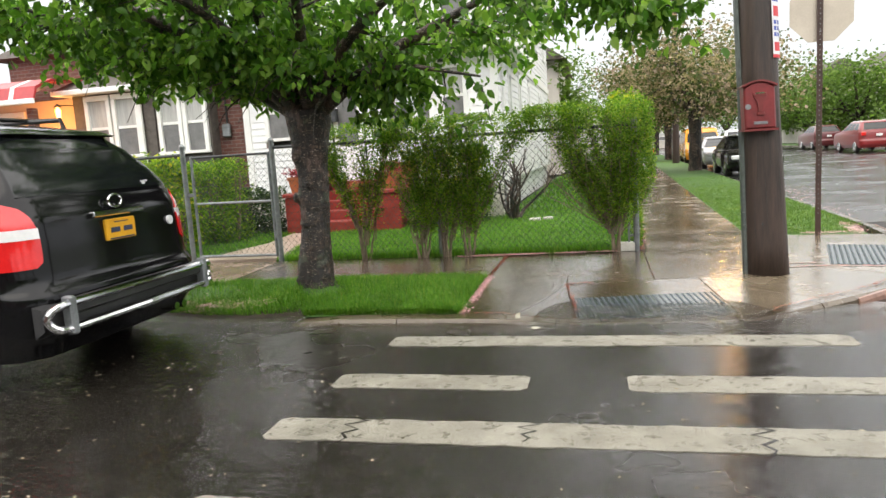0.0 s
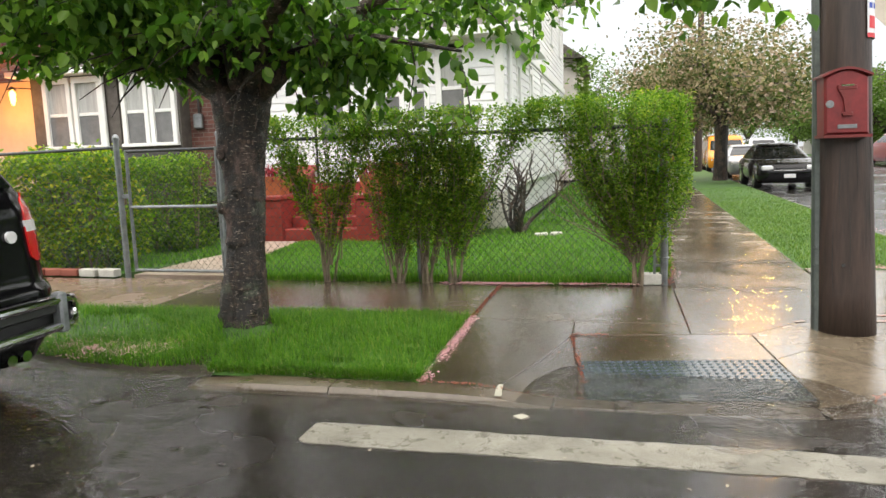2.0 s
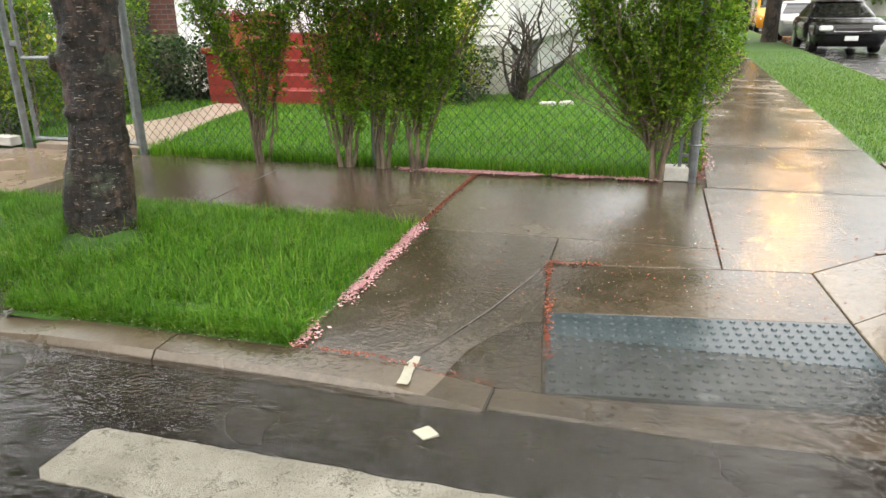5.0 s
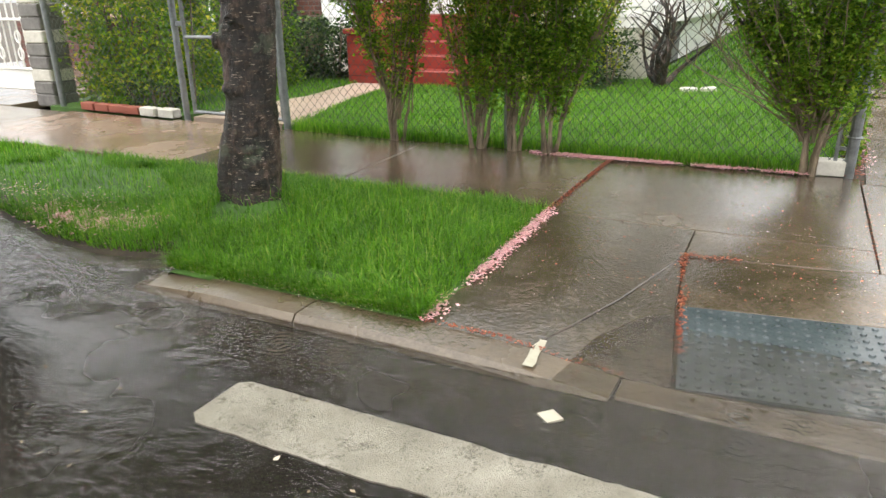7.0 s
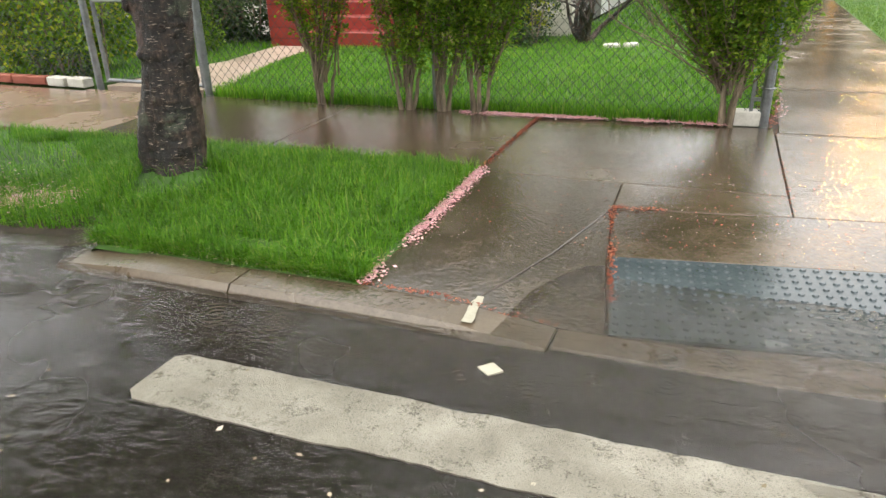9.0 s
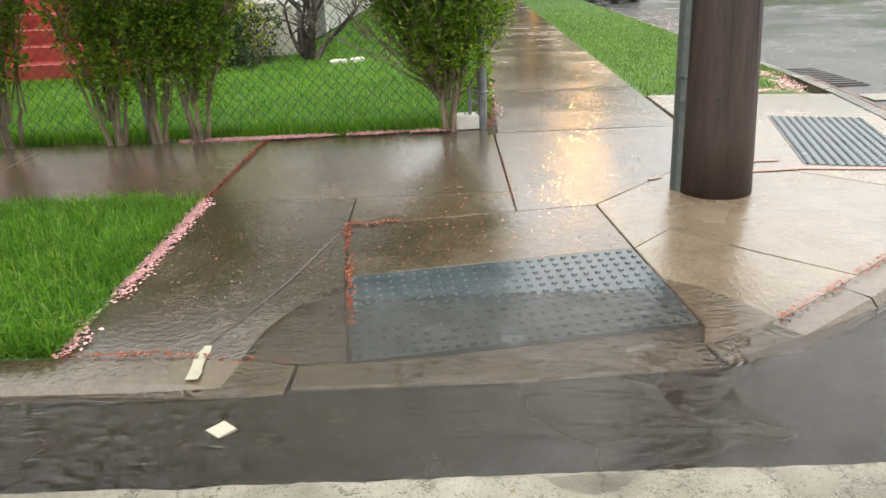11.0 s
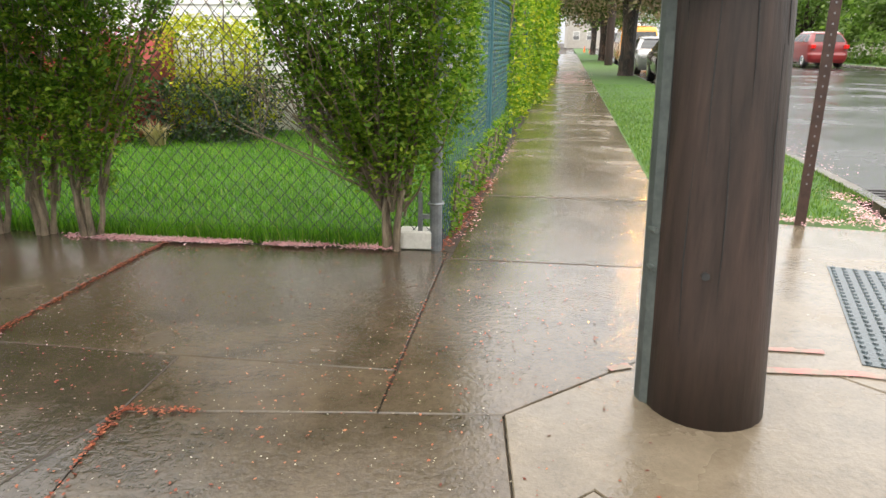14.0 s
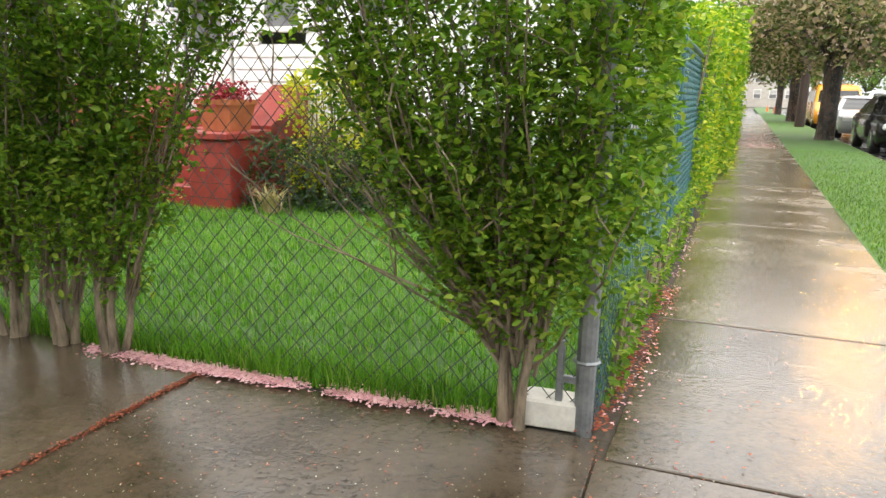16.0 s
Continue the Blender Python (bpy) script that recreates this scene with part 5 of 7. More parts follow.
def clipped_hedge(name, label, x0, x1, y0, y1, z0, z1, n, size, mat, skewed=False, rough=0.06, group="hedges"):
    """A hedge body: leaves thick at the skin and thin inside, on a twiggy core."""
    ob = thing(name, ((x0 + x1) / 2, (y0 + y1) / 2, 0.03), label, "hedge", group)
    p = rng.random((n, 3))
    ax = rng.integers(0, 6, n)
    depth = np.abs(rng.normal(0, 0.16, n))
    for a in range(3):
        p[ax == 2 * a, a] = np.clip(depth[ax == 2 * a], 0, 1)
        p[ax == 2 * a + 1, a] = np.clip(1 - depth[ax == 2 * a + 1], 0, 1)
    q = np.stack([x0 + (x1 - x0) * p[:, 0], y0 + (y1 - y0) * p[:, 1], z0 + (z1 - z0) * p[:, 2]], 1)
    lump = np.array([noise.noise((a * 2.2, b * 2.2, c * 2.2)) for a, b, c in q.tolist()])
    mid = np.array([(x0 + x1) / 2, (y0 + y1) / 2, (z0 + z1) / 2])
    q += unit(q - mid) * lump[:, None] * rough * 2.2 + rng.normal(0, rough * 0.35, q.shape)
    if skewed:
        q[:, 0] = sk(q[:, 0], q[:, 1])
    q[:, 2] = np.maximum(q[:, 2], 0.06)
    v, fc = leaves(q, size, droop=-0.1, broad=0.6)
    tagged(bulk("foliage", v, fc, mat, ob), kind="stuff")
    wood = Form()
    step = max(0.25, (max(x1 - x0, y1 - y0)) / 30)
    k = int(max(x1 - x0, y1 - y0) / step) + 1
    for i in range(k):
        u = (i + 0.5) / k
        bx, by = ((x0 + (x1 - x0) * u, (y0 + y1) / 2) if x1 - x0 > y1 - y0 else ((x0 + x1) / 2, y0 + (y1 - y0) * u))
        for j in range(4):
            ex, ey = min(max(bx + rng.normal(0, 0.12), x0), x1), min(max(by + rng.normal(0, 0.12), y0), y1)
            pts = [(bx, by, 0.0), ((bx + ex) / 2, (by + ey) / 2, z1 * 0.45), (ex, ey, z1 * 0.9)]
            if skewed:
                pts = [(sk(a, b), b, c) for a, b, c in pts]
            wood.tube(pts, [0.018, 0.012, 0.004], 5, cap=False)
    tagged(wood.put("woody_framework", BARK_GREY, ob), kind="stuff")
    return ob


clipped_hedge("golden_hedge", "clipped hedge with golden-yellow tips behind the wire", -7.55, -6.02, 8.85, 9.7, 0.12, 1.5, 11000, (0.045, 0.085), LEAF_GOLD, False, 0.11)
clipped_hedge("hedge", "square clipped green hedge beside the garden path", -6.95, -5.85, 10.2, 11.0, 0.15, 1.42, 9000, (0.035, 0.06), LEAF_PRIVET)
clipped_hedge("side_hedge", "tall yellow-green hedge spilling over the side fence", 0.05, 0.5, 12.7, 17, 0.15, 1.95, 12000, (0.04, 0.075), LEAF_GOLD, True, 0.1)
clipped_hedge("side_hedge", "tall loose green hedge further along the side pavement", 0.0, 0.66, 17, 33, 0.1, 2.5, 15000, (0.07, 0.13), LEAF_GOLD, True, 0.16)
clipped_hedge("ground_cover", "leafy weeds sprouting at the foot of the side fence", 0.38, 0.46, 8.75, 12.5, 0.05, 0.42, 2600, (0.025, 0.05), LEAF_PRIVET, True, 0.045)
clipped_hedge("low_shrub", "variegated low shrub with pale leaf edges by the steps", -6.9, -5.75, 11.35, 12.2, 0.05, 0.85, 4200, (0.04, 0.08), LEAF_DARK, False, 0.12)
clipped_hedge("low_shrub", "dark rounded shrub beside the red steps", -3.2, -1.95, 11.6, 12.5, 0.05, 0.72, 4500, (0.03, 0.06), LEAF_DARK, False, 0.12)
clipped_hedge("yellow_shrub", "rounded yellow-green shrub in front of the white house", -3.0, -2.1, 11.9, 12.6, 0.3, 1.3, 4500, (0.03, 0.06), LEAF_YELLOW, False, 0.12)
clipped_hedge("dark_bush", "low dark purple-leaved bush inside the fence", -6.6, -5.9, 8.72, 8.98, 0.03, 0.36, 900, (0.02, 0.05), LEAF_DARK, False, 0.05)

# bare shrub in the lawn, with white edging stones
bare_shrub = thing("bare_shrub", (-1.45, 12.4, 0.1), "leafless dark shrub with crooked branches", "shrub")
f = Form()
pr = stems_to((-1.5, 12.3, 0.06), [(-1.5 + rng.normal(0, 0.5), 12.3 + rng.normal(0, 0.3), rng.uniform(0.9, 1.5)) for _ in range(9)], 0.8, 0.045, 0.008, f, wob=0.05, sides=6)
for p in pr:
    for k in (2, 3, 4):
        s = p[k]
        for _ in range(2):
            e = s + Vector((rng.normal(0, 0.18), rng.normal(0, 0.15), rng.uniform(0.12, 0.35)))
            f.tube([s, (s + e) / 2 + Vector((0.02, 0, 0.02)), e], [0.012, 0.008, 0.003], 5, cap=False)
tagged(f.put("branching", BARK, bare_shrub), kind="stuff")
edging = thing("edging_stone", (-1.4, 12.0, 0.1), "two whitewashed edging stones sunk in the grass", "edging stones")
for k in range(2):
    a = radians(295 + 17 * k)
    cx, cy = -1.45 + 0.85 * math.cos(a), 12.5 + 0.6 * math.sin(a)
    Form().box((-0.10, -0.04, -0.05), (0.10, 0.04, 0.02), 0.015, pose(cx, cy, 0.12, 0, 0, math.degrees(a) + 90)).put("stone", BLOCK_WHITE, edging)
agave = thing("pale_grass_tuft", (-2.9, 11.45, 0.1), "tuft of dry straw-coloured ornamental grass", "plant")
v, fc = blades(np.tile(np.array([[-2.9, 11.45]]), (140, 1)) + rng.normal(0, 0.03, (140, 2)), np.full(140, 0.1), (0.15, 0.32), 0.014, 1.2)
tagged(bulk("foliage", v, fc, STRAW, agave), kind="stuff")

# loose blocks by the fence
def loose(name, label, at, size, turn, mat, cat, group=""):
    x, y, z = at
    ob = thing(name, at, label, cat, group)
    Form().box((-size[0] / 2, -size[1] / 2, 0), (size[0] / 2, size[1] / 2, size[2]), 0.008, pose(x, y, z, 0, 0, turn)).put("body", mat, ob)
    return ob


for k, x in enumerate((-7.1, -6.85, -6.6, -6.36)):
    loose("edging_brick", "red brick lying on the pavement edge by the fence", (x, 8.66 - 0.05 * k * 0.3, 0.04), (0.22, 0.1, 0.085), -3 + 3 * k, BRICK_RED, "brick", "edging bricks")
for k, x in enumerate((-6.08, -5.81)):
    loose("edging_block", "whitewashed block lying beside the red bricks", (x, 8.6, 0.04), (0.24, 0.12, 0.09), -6, BLOCK_WHITE, "block", "edging blocks")
loose("white_block", "chipped whitewashed concrete block wedged by the corner post", (0.285, 8.53, 0.035), (0.2, 0.12, 0.105), 4, BLOCK_WHITE, "block")

# ---- street tree ----
tree = thing("cherry_tree", (TX, TY, 0.03), "cherry street tree with dark scarred bark and low leafy branches", "tree")
PROFILE = [(-0.06, 0.235), (0.03, 0.205), (0.14, 0.178), (0.3, 0.168), (0.55, 0.158), (0.68, 0.15), (0.95, 0.15), (1.2, 0.155), (1.4, 0.17), (1.55, 0.2), (1.7, 0.235), (1.82, 0.25), (1.95, 0.2)]
LUMPS = [(-2.35, 0.3, 0.034, 0.55, 0.2), (-2.5, 0.98, 0.05, 0.3, 0.06), (-2.3, 1.38, 0.05, 0.5, 0.11), (-0.5, 1.42, 0.035, 0.5, 0.09), (-1.9, 0.72, 0.03, 0.6, 0.035), (-0.7, 0.2, 0.035, 0.2, 0.03), (-1.5, 1.1, 0.025, 0.3, 0.05),
         (-2.75, 0.16, 0.035, 0.25, 0.03), (-1.2, 0.02, 0.05, 0.3, 0.08), (-1.75, 0.12, -0.03, 0.13, 0.2), (0.2, 0.03, 0.05, 0.4, 0.08), (2.2, 0.04, 0.05, 0.4, 0.08), (-1.75, 0.5, -0.018, 0.1, 0.15)]


def trunk_r(a, z):
    """Radius of the bole: profile, burls, ring bands and flaking plates."""
    r = float(np.interp(z, [p[0] for p in PROFILE], [p[1] for p in PROFILE]))
    c, d = math.cos(a), math.sin(a)
    for la, lz, h, wa, wz in LUMPS:
        da = math.atan2(math.sin(a - la), math.cos(a - la))
        r += h * math.exp(-(da / wa) ** 2 - ((z - lz) / wz) ** 2)
    r += 0.013 * noise.noise((c * 1.8, d * 1.8, z * 2.5)) + 0.008 * noise.noise((c * 4, d * 4, z * 12)) + 0.004 * noise.noise((c * 2, d * 2, z * 38))
    return r * 0.95 + 0.006 * noise.noise((c * 11, d * 11, z * 30))


rows = []
for z in np.linspace(-0.06, 1.95, 130).tolist():
    sway = 0.02 * math.sin(z * 1.7) - 0.03 * z
    rows.append([(TX + sway + trunk_r(a, z) * math.cos(a), TY + 0.15 * max(0.0, z) + trunk_r(a, z) * math.sin(a), z) for a in np.linspace(0, 2 * math.pi, 56, endpoint=False).tolist()])
trunk = Form().rings(rows).put("trunk", BARK, tree, smooth=True)
for a, z, w in ((-2.5, 0.98, 0.045), (-1.5, 1.1, 0.03), (-2.1, 1.38, 0.04), (-1.0, 0.86, 0.022), (-0.7, 0.21, 0.02)):
    o = Vector((math.cos(a), math.sin(a), 0))
    c = Vector((TX + 0.02 * math.sin(z * 1.7) - 0.03 * z, TY + 0.15 * z, z)) + o * (trunk_r(a, z) - 0.012)
    Form().tube([c - o * 0.01, c + o * 0.012, c + o * 0.022, c + o * 0.014], [w * 1.2, w, w * 0.7, w * 0.35], 11).put("burl", BARK, trunk, smooth=True)
limbs, limb_paths = Form(), []
BOUGHS = [((0.5, -0.4, 2.6), 2.9), ((-0.8, 0.5, 2.6), 2.9), ((-0.5, -0.6, 2.5), 2.7), ((-2.9, -0.7, 1.25), 3.6), ((-2.2, -1.6, 1.5), 3.4), ((-2.6, -1.0, 0.95), 3.3), ((-1.6, -1.9, 1.3), 3.0), ((0.9, -1.9, 1.0), 2.6), ((2.6, -0.5, 0.7), 3.5), ((1.9, 1.0, 1.1), 2.6), ((-0.6, 1.6, 1.5), 2.4), ((-2.4, 0.8, 0.9), 3.2), ((-0.9, -1.3, 0.8), 2.2), ((1.6, -1.2, 1.0), 2.6)]
for (dx, dy, dz), ln in BOUGHS:
    d = Vector((dx, dy, dz)).normalized()
    d = (d + Vector((0, 0, 0.5))).normalized()
    p = Vector((TX - 0.04, TY + 0.27, 1.8)) + Vector((dx, dy, 0)).normalized() * 0.1
    pts = [p]
    for k in range(7):
        d = (d + Vector((rng.normal(0, 0.1), rng.normal(0, 0.1), rng.normal(-0.085, 0.05)))).normalized()
        p = p + d * ln / 7
        pts.append(p)
    limbs.tube(pts, [0.085, 0.065, 0.055, 0.045, 0.036, 0.028, 0.018, 0.008], 8, cap=False)
    limb_paths.append(pts)
twigs = []
for pts in limb_paths:
    for k in range(1, 8):
        for _ in range(4 if k > 1 else 3):
            s = pts[k]
            d = Vector((rng.normal(), rng.normal(), rng.normal(0.15, 0.45)))
            d = (d.normalized() + (pts[k] - pts[k - 1]).normalized() * 0.7).normalized()
            ln = rng.uniform(0.45, 0.95)
            q = [s]
            p = s
            for j in range(4):
                d = (d + Vector((rng.normal(0, 0.12), rng.normal(0, 0.12), -0.22))).normalized()
                p = p + d * ln / 4
                q.append(p)
            limbs.tube(q, [0.016, 0.011, 0.008, 0.005, 0.003], 5, cap=False)
            twigs.append(q)
tagged(limbs.put("limb_framework", BARK, tree, smooth=True), kind="stuff")
pts = along(twigs, 20500, 0.15, 0.08)
drop_line = [Vector((TX + 0.1, TY + 0.2, 1.95)), Vector((TX + 0.65, TY, 2.15)), Vector((TX + 1.2, TY - 0.15, 2.12)), Vector((TX + 1.8, TY - 0.2, 1.98))]
droop_wood, droop_twigs = Form(), []
droop_wood.tube(drop_line, [0.05, 0.035, 0.024, 0.01], 7, cap=False)
for k in range(26):
    s = drop_line[int(rng.integers(0, 3))].lerp(drop_line[int(rng.integers(1, 4))], rng.random())
    e = s + Vector((rng.normal(0.05, 0.16), rng.normal(0, 0.2), -rng.uniform(0.1, 0.5)))
    q = [s, s.lerp(e, 0.5) + Vector((0.04, 0, 0.07)), e]
    droop_wood.tube(q, [0.008, 0.006, 0.003], 5, cap=False)
    droop_twigs.append(q)
reach_line = [Vector((-1.7, 6.05, 2.75)), Vector((-0.9, 6.0, 2.72)), Vector((-0.2, 5.95, 2.62)), Vector((0.65, 5.9, 2.38))]
droop_wood.tube(reach_line, [0.03, 0.024, 0.016, 0.007], 7, cap=False)
for k in range(34):
    j = int(rng.integers(0, 3))
    s = reach_line[j].lerp(reach_line[j + 1], rng.random())
    e = s + Vector((rng.normal(0.05, 0.14), rng.normal(0, 0.18), -rng.uniform(0.05, 0.42)))
    q = [s, s.lerp(e, 0.5) + Vector((0.04, 0, 0.06)), e]
    droop_wood.tube(q, [0.007, 0.005, 0.003], 5, cap=False)
    droop_twigs.append(q)
tagged(droop_wood.put("hanging_branch", BARK, tree), kind="stuff")
pts = np.concatenate([pts, along(droop_twigs, 2000, 0.15, 0.07)])
low = 1.92 + 0.3 * np.array([noise.noise((a * 1.3, b * 1.3, 2)) for a, b in pts[:, :2].tolist()])
hang = (np.abs(pts[:, 0] + 1.55) < 0.75) & (np.abs(pts[:, 1] - 6.2) < 0.7)
low += 0.22 * np.clip((-3.5 - pts[:, 0]) / 0.8, 0, 1)
low[hang] -= 0.5
pts = pts[(pts[:, 2] > low) | (pts[:, 0] > -0.8)]
pts = pts[(pts[:, 2] < 2.5) | (pts[:, 0] < -3.9) | (rng.random(len(pts)) < 0.62)]
v, fc = leaves(pts, (0.06, 0.125), droop=1.0, broad=0.64)
tagged(bulk("crown", v, fc, LEAF_TREE, tree, "fresh drooping bright green leaves"), kind="stuff")

# ---- vehicles ----
def ring_at(z, rear, front, hw, r, n=5):
    """A rounded rectangle in plan at height z; the car points towards -x."""
    pts = []
    for cx, cy, a0 in ((rear - r, hw - r, 0), (front + r, hw - r, 90), (front + r, -hw + r, 180), (rear - r, -hw + r, 270)):
        for k in range(n + 1):
            a = radians(a0 + 90 * k / n)
            pts.append((cx + r * math.cos(a), cy + r * math.sin(a), z))
    return pts


def wheel(car, x, y, r, w, out):
    f = Form()
    prof = [(-w / 2, r * 0.7), (-w / 2, r * 0.95), (-w * 0.3, r), (w * 0.3, r), (w / 2, r * 0.95), (w / 2, r * 0.7)]
    rows = [[(x + rr * math.cos(a), y + o, r + rr * math.sin(a)) for a in np.linspace(0, 2 * math.pi, 24, endpoint=False)] for o, rr in prof]
    f.rings(rows)
    wh = f.put("wheel", RUBBER, car, smooth=False)
    g = Form()
    yo = y + out * (w / 2 + 0.004)
    g.rings([[(x + rr * math.cos(a), yo + o, r + rr * math.sin(a)) for a in np.linspace(0, 2 * math.pi, 20, endpoint=False)] for rr, o in ((r * 0.68, 0), (r * 0.62, out * 0.01), (r * 0.2, out * 0.0), (r * 0.12, out * 0.012))])
    g.put("rim", CHROME if out else GALV, wh)
    h = Form()
    ya = y + out * (w / 2 - 0.01)
    h.rings([[(x + rr * math.cos(a), ya, r + rr * math.sin(a)) for a in np.linspace(-0.25, math.pi + 0.25, 16)] for rr in (r * 1.02, r * 1.16)], cap=False)
    h.put("arch", BLACK_TRIM, car)


def eased(rows, n=4):
    """Rings between the given ones, on a smooth curve through them."""
    out = []
    P = np.array(rows, float)
    for i in range(len(P) - 1):
        p0, p1, p2, p3 = P[max(i - 1, 0)], P[i], P[i + 1], P[min(i + 2, len(P) - 1)]
        for k in range(n):
            t = k / n
            q = 0.5 * (2 * p1 + (p2 - p0) * t + (2 * p0 - 5 * p1 + 4 * p2 - p3) * t * t + (3 * p1 - p0 - 3 * p2 + p3) * t ** 3)
            q[0] = p1[0] + (p2[0] - p1[0]) * t
            out.append(q.tolist())
    return out + [P[-1].tolist()]


def soften(ob, degrees=34):
    ob.data.polygons.foreach_set("use_smooth", [True] * len(ob.data.polygons))
    ob.data.set_sharp_from_angle(angle=radians(degrees))
    return ob


def end_x(ring, y, rear):
    """Where a ring's rear or front line lies at a distance y from the middle."""
    z, re, fr, hw, r = ring
    over = min(max(abs(y) - (hw - r), 0.0), r * 0.999)
    bow = r - math.sqrt(r * r - over * over)
    return re - bow if rear else fr + bow


def vehicle(name, label, spec, body_mat, group=""):
    """A car at the origin, its tail at x = 0, nose at -x: stacked plan rings, panes let into the cabin."""
    car = thing(name, (0, 0, 0), label, "car", group)
    low, cabin, cap = eased(spec["low"]), eased(spec["cabin"], 6), eased(spec["cap"])
    soften(Form().rings([ring_at(*r) for r in low]).put("body", body_mat, car))
    soften(Form().rings([ring_at(*r) for r in cabin], cap=False).put("cabin", body_mat, car))
    soften(Form().rings([ring_at(*r) for r in cap]).put("roof", body_mat, car))
    sheet = cabin[1:-1] if len(cabin) > 6 else cabin
    for rear, word in ((True, "rear_window"), (False, "windscreen")):
        rows = []
        for r in sheet:
            w = r[3] - 0.55 * r[4]
            o = 0.006 if rear else -0.006
            outer = [(end_x(r, w * k / 8, rear) + o, w * k / 8, r[0]) for k in range(-8, 9)]
            rows.append(outer + [(x - 2.5 * o, y, z) for x, y, z in outer[::-1]])
        soften(Form().rings(rows).put(word, CAR_GLASS, car))
    cuts = spec["pillars"]
    for side in (1, -1):
        for u0, u1 in zip(cuts, cuts[1:]):
            rows = []
            for r in sheet:
                x0, x1 = r[1] - r[4] * 0.9, r[2] + r[4] * 0.9
                a, b = x0 + (x1 - x0) * (u0 + 0.02), x0 + (x1 - x0) * (u1 - 0.02)
                rows.append([(a, side * (r[3] + 0.005), r[0]), (b, side * (r[3] + 0.005), r[0]), (b, side * (r[3] - 0.012), r[0]), (a, side * (r[3] - 0.012), r[0])])
            Form().rings(rows).put("side_window", CAR_GLASS, car)
    for x in spec["axles"]:
        for side in (1, -1):
            wheel(car, x, side * spec["track"], spec["wheel"], 0.22, side)
    return car


SUV = dict(low=[(0.26, -0.12, -4.6, 0.88, 0.25), (0.42, -0.03, -4.74, 0.95, 0.28), (0.66, -0.02, -4.75, 0.965, 0.28), (0.72, -0.06, -4.73, 0.97, 0.3), (1.0, -0.08, -4.66, 0.975, 0.32), (1.14, -0.10, -4.3, 0.965, 0.32), (1.25, -0.14, -3.5, 0.94, 0.32)],
           cabin=[(1.25, -0.15, -3.45, 0.93, 0.31), (1.42, -0.26, -3.05, 0.87, 0.3), (1.58, -0.42, -2.75, 0.80, 0.28), (1.68, -0.54, -2.6, 0.75, 0.3)],
           cap=[(1.68, -0.52, -2.62, 0.76, 0.3), (1.74, -0.64, -2.5, 0.72, 0.3), (1.79, -0.95, -2.3, 0.62, 0.3), (1.805, -1.3, -2.1, 0.45, 0.25)],
           pillars=(0.02, 0.3, 0.62, 0.97), axles=(-0.93, -3.63), track=0.85, wheel=0.36)
SEDAN = dict(low=[(0.2, -0.1, -4.5, 0.8, 0.3), (0.34, -0.02, -4.6, 0.86, 0.35), (0.6, 0, -4.6, 0.875, 0.35), (0.78, -0.05, -4.45, 0.87, 0.3), (0.92, -0.2, -3.9, 0.84, 0.3)],
             cabin=[(0.92, -0.55, -3.35, 0.82, 0.2), (1.18, -0.95, -2.85, 0.72, 0.25), (1.34, -1.2, -2.55, 0.63, 0.28)],
             cap=[(1.34, -1.18, -2.58, 0.64, 0.28), (1.4, -1.35, -2.4, 0.58, 0.28), (1.43, -1.6, -2.2, 0.42, 0.25)],
             pillars=(0.02, 0.5, 0.97), axles=(-0.95, -3.65), track=0.77, wheel=0.31)
VAN = dict(low=[(0.25, -0.05, -4.9, 0.9, 0.2), (0.45, 0, -5.0, 0.97, 0.25), (0.8, 0, -5.0, 0.98, 0.22), (1.1, -0.04, -4.7, 0.97, 0.2)],
           cabin=[(1.1, -0.05, -4.5, 0.96, 0.2), (1.5, -0.1, -4.0, 0.9, 0.2), (1.72, -0.15, -3.7, 0.86, 0.22)],
           cap=[(1.72, -0.14, -3.72, 0.87, 0.22), (1.9, -0.2, -3.55, 0.82, 0.25), (1.97, -0.5, -3.2, 0.7, 0.25)],
           pillars=(0.02, 0.35, 0.65, 0.97), axles=(-1.0, -3.9), track=0.85, wheel=0.34)

suv = vehicle("suv", "black sport utility vehicle parked at the kerb, beaded with rain", SUV, BLACK_PAINT)
M = Matrix.Identity(4)
# tail of the dark car: lamps, plate, bumper guard
SUV_RINGS = np.array(eased(SUV["low"], 6))


def lamp_row(z, y_in, back, out, s):
    """One level of a lamp that follows the rounded rear corner on to the flank."""
    re, fr, hw, r = (float(np.interp(z, SUV_RINGS[:, 0], SUV_RINGS[:, k])) for k in (1, 2, 3, 4))
    a0 = math.asin(max(0.0, (r - y_in) / r))
    def line(o):
        arc = [(re - r + (r + o) * math.cos(a), s * (hw - r + (r + o) * math.sin(a)), z) for a in np.linspace(a0, math.pi / 2, 8)]
        return arc + [(re - r - back * k, s * (hw + o), z) for k in (0.4, 0.8, 1.0)]
    return line(out) + line(-0.03)[::-1]


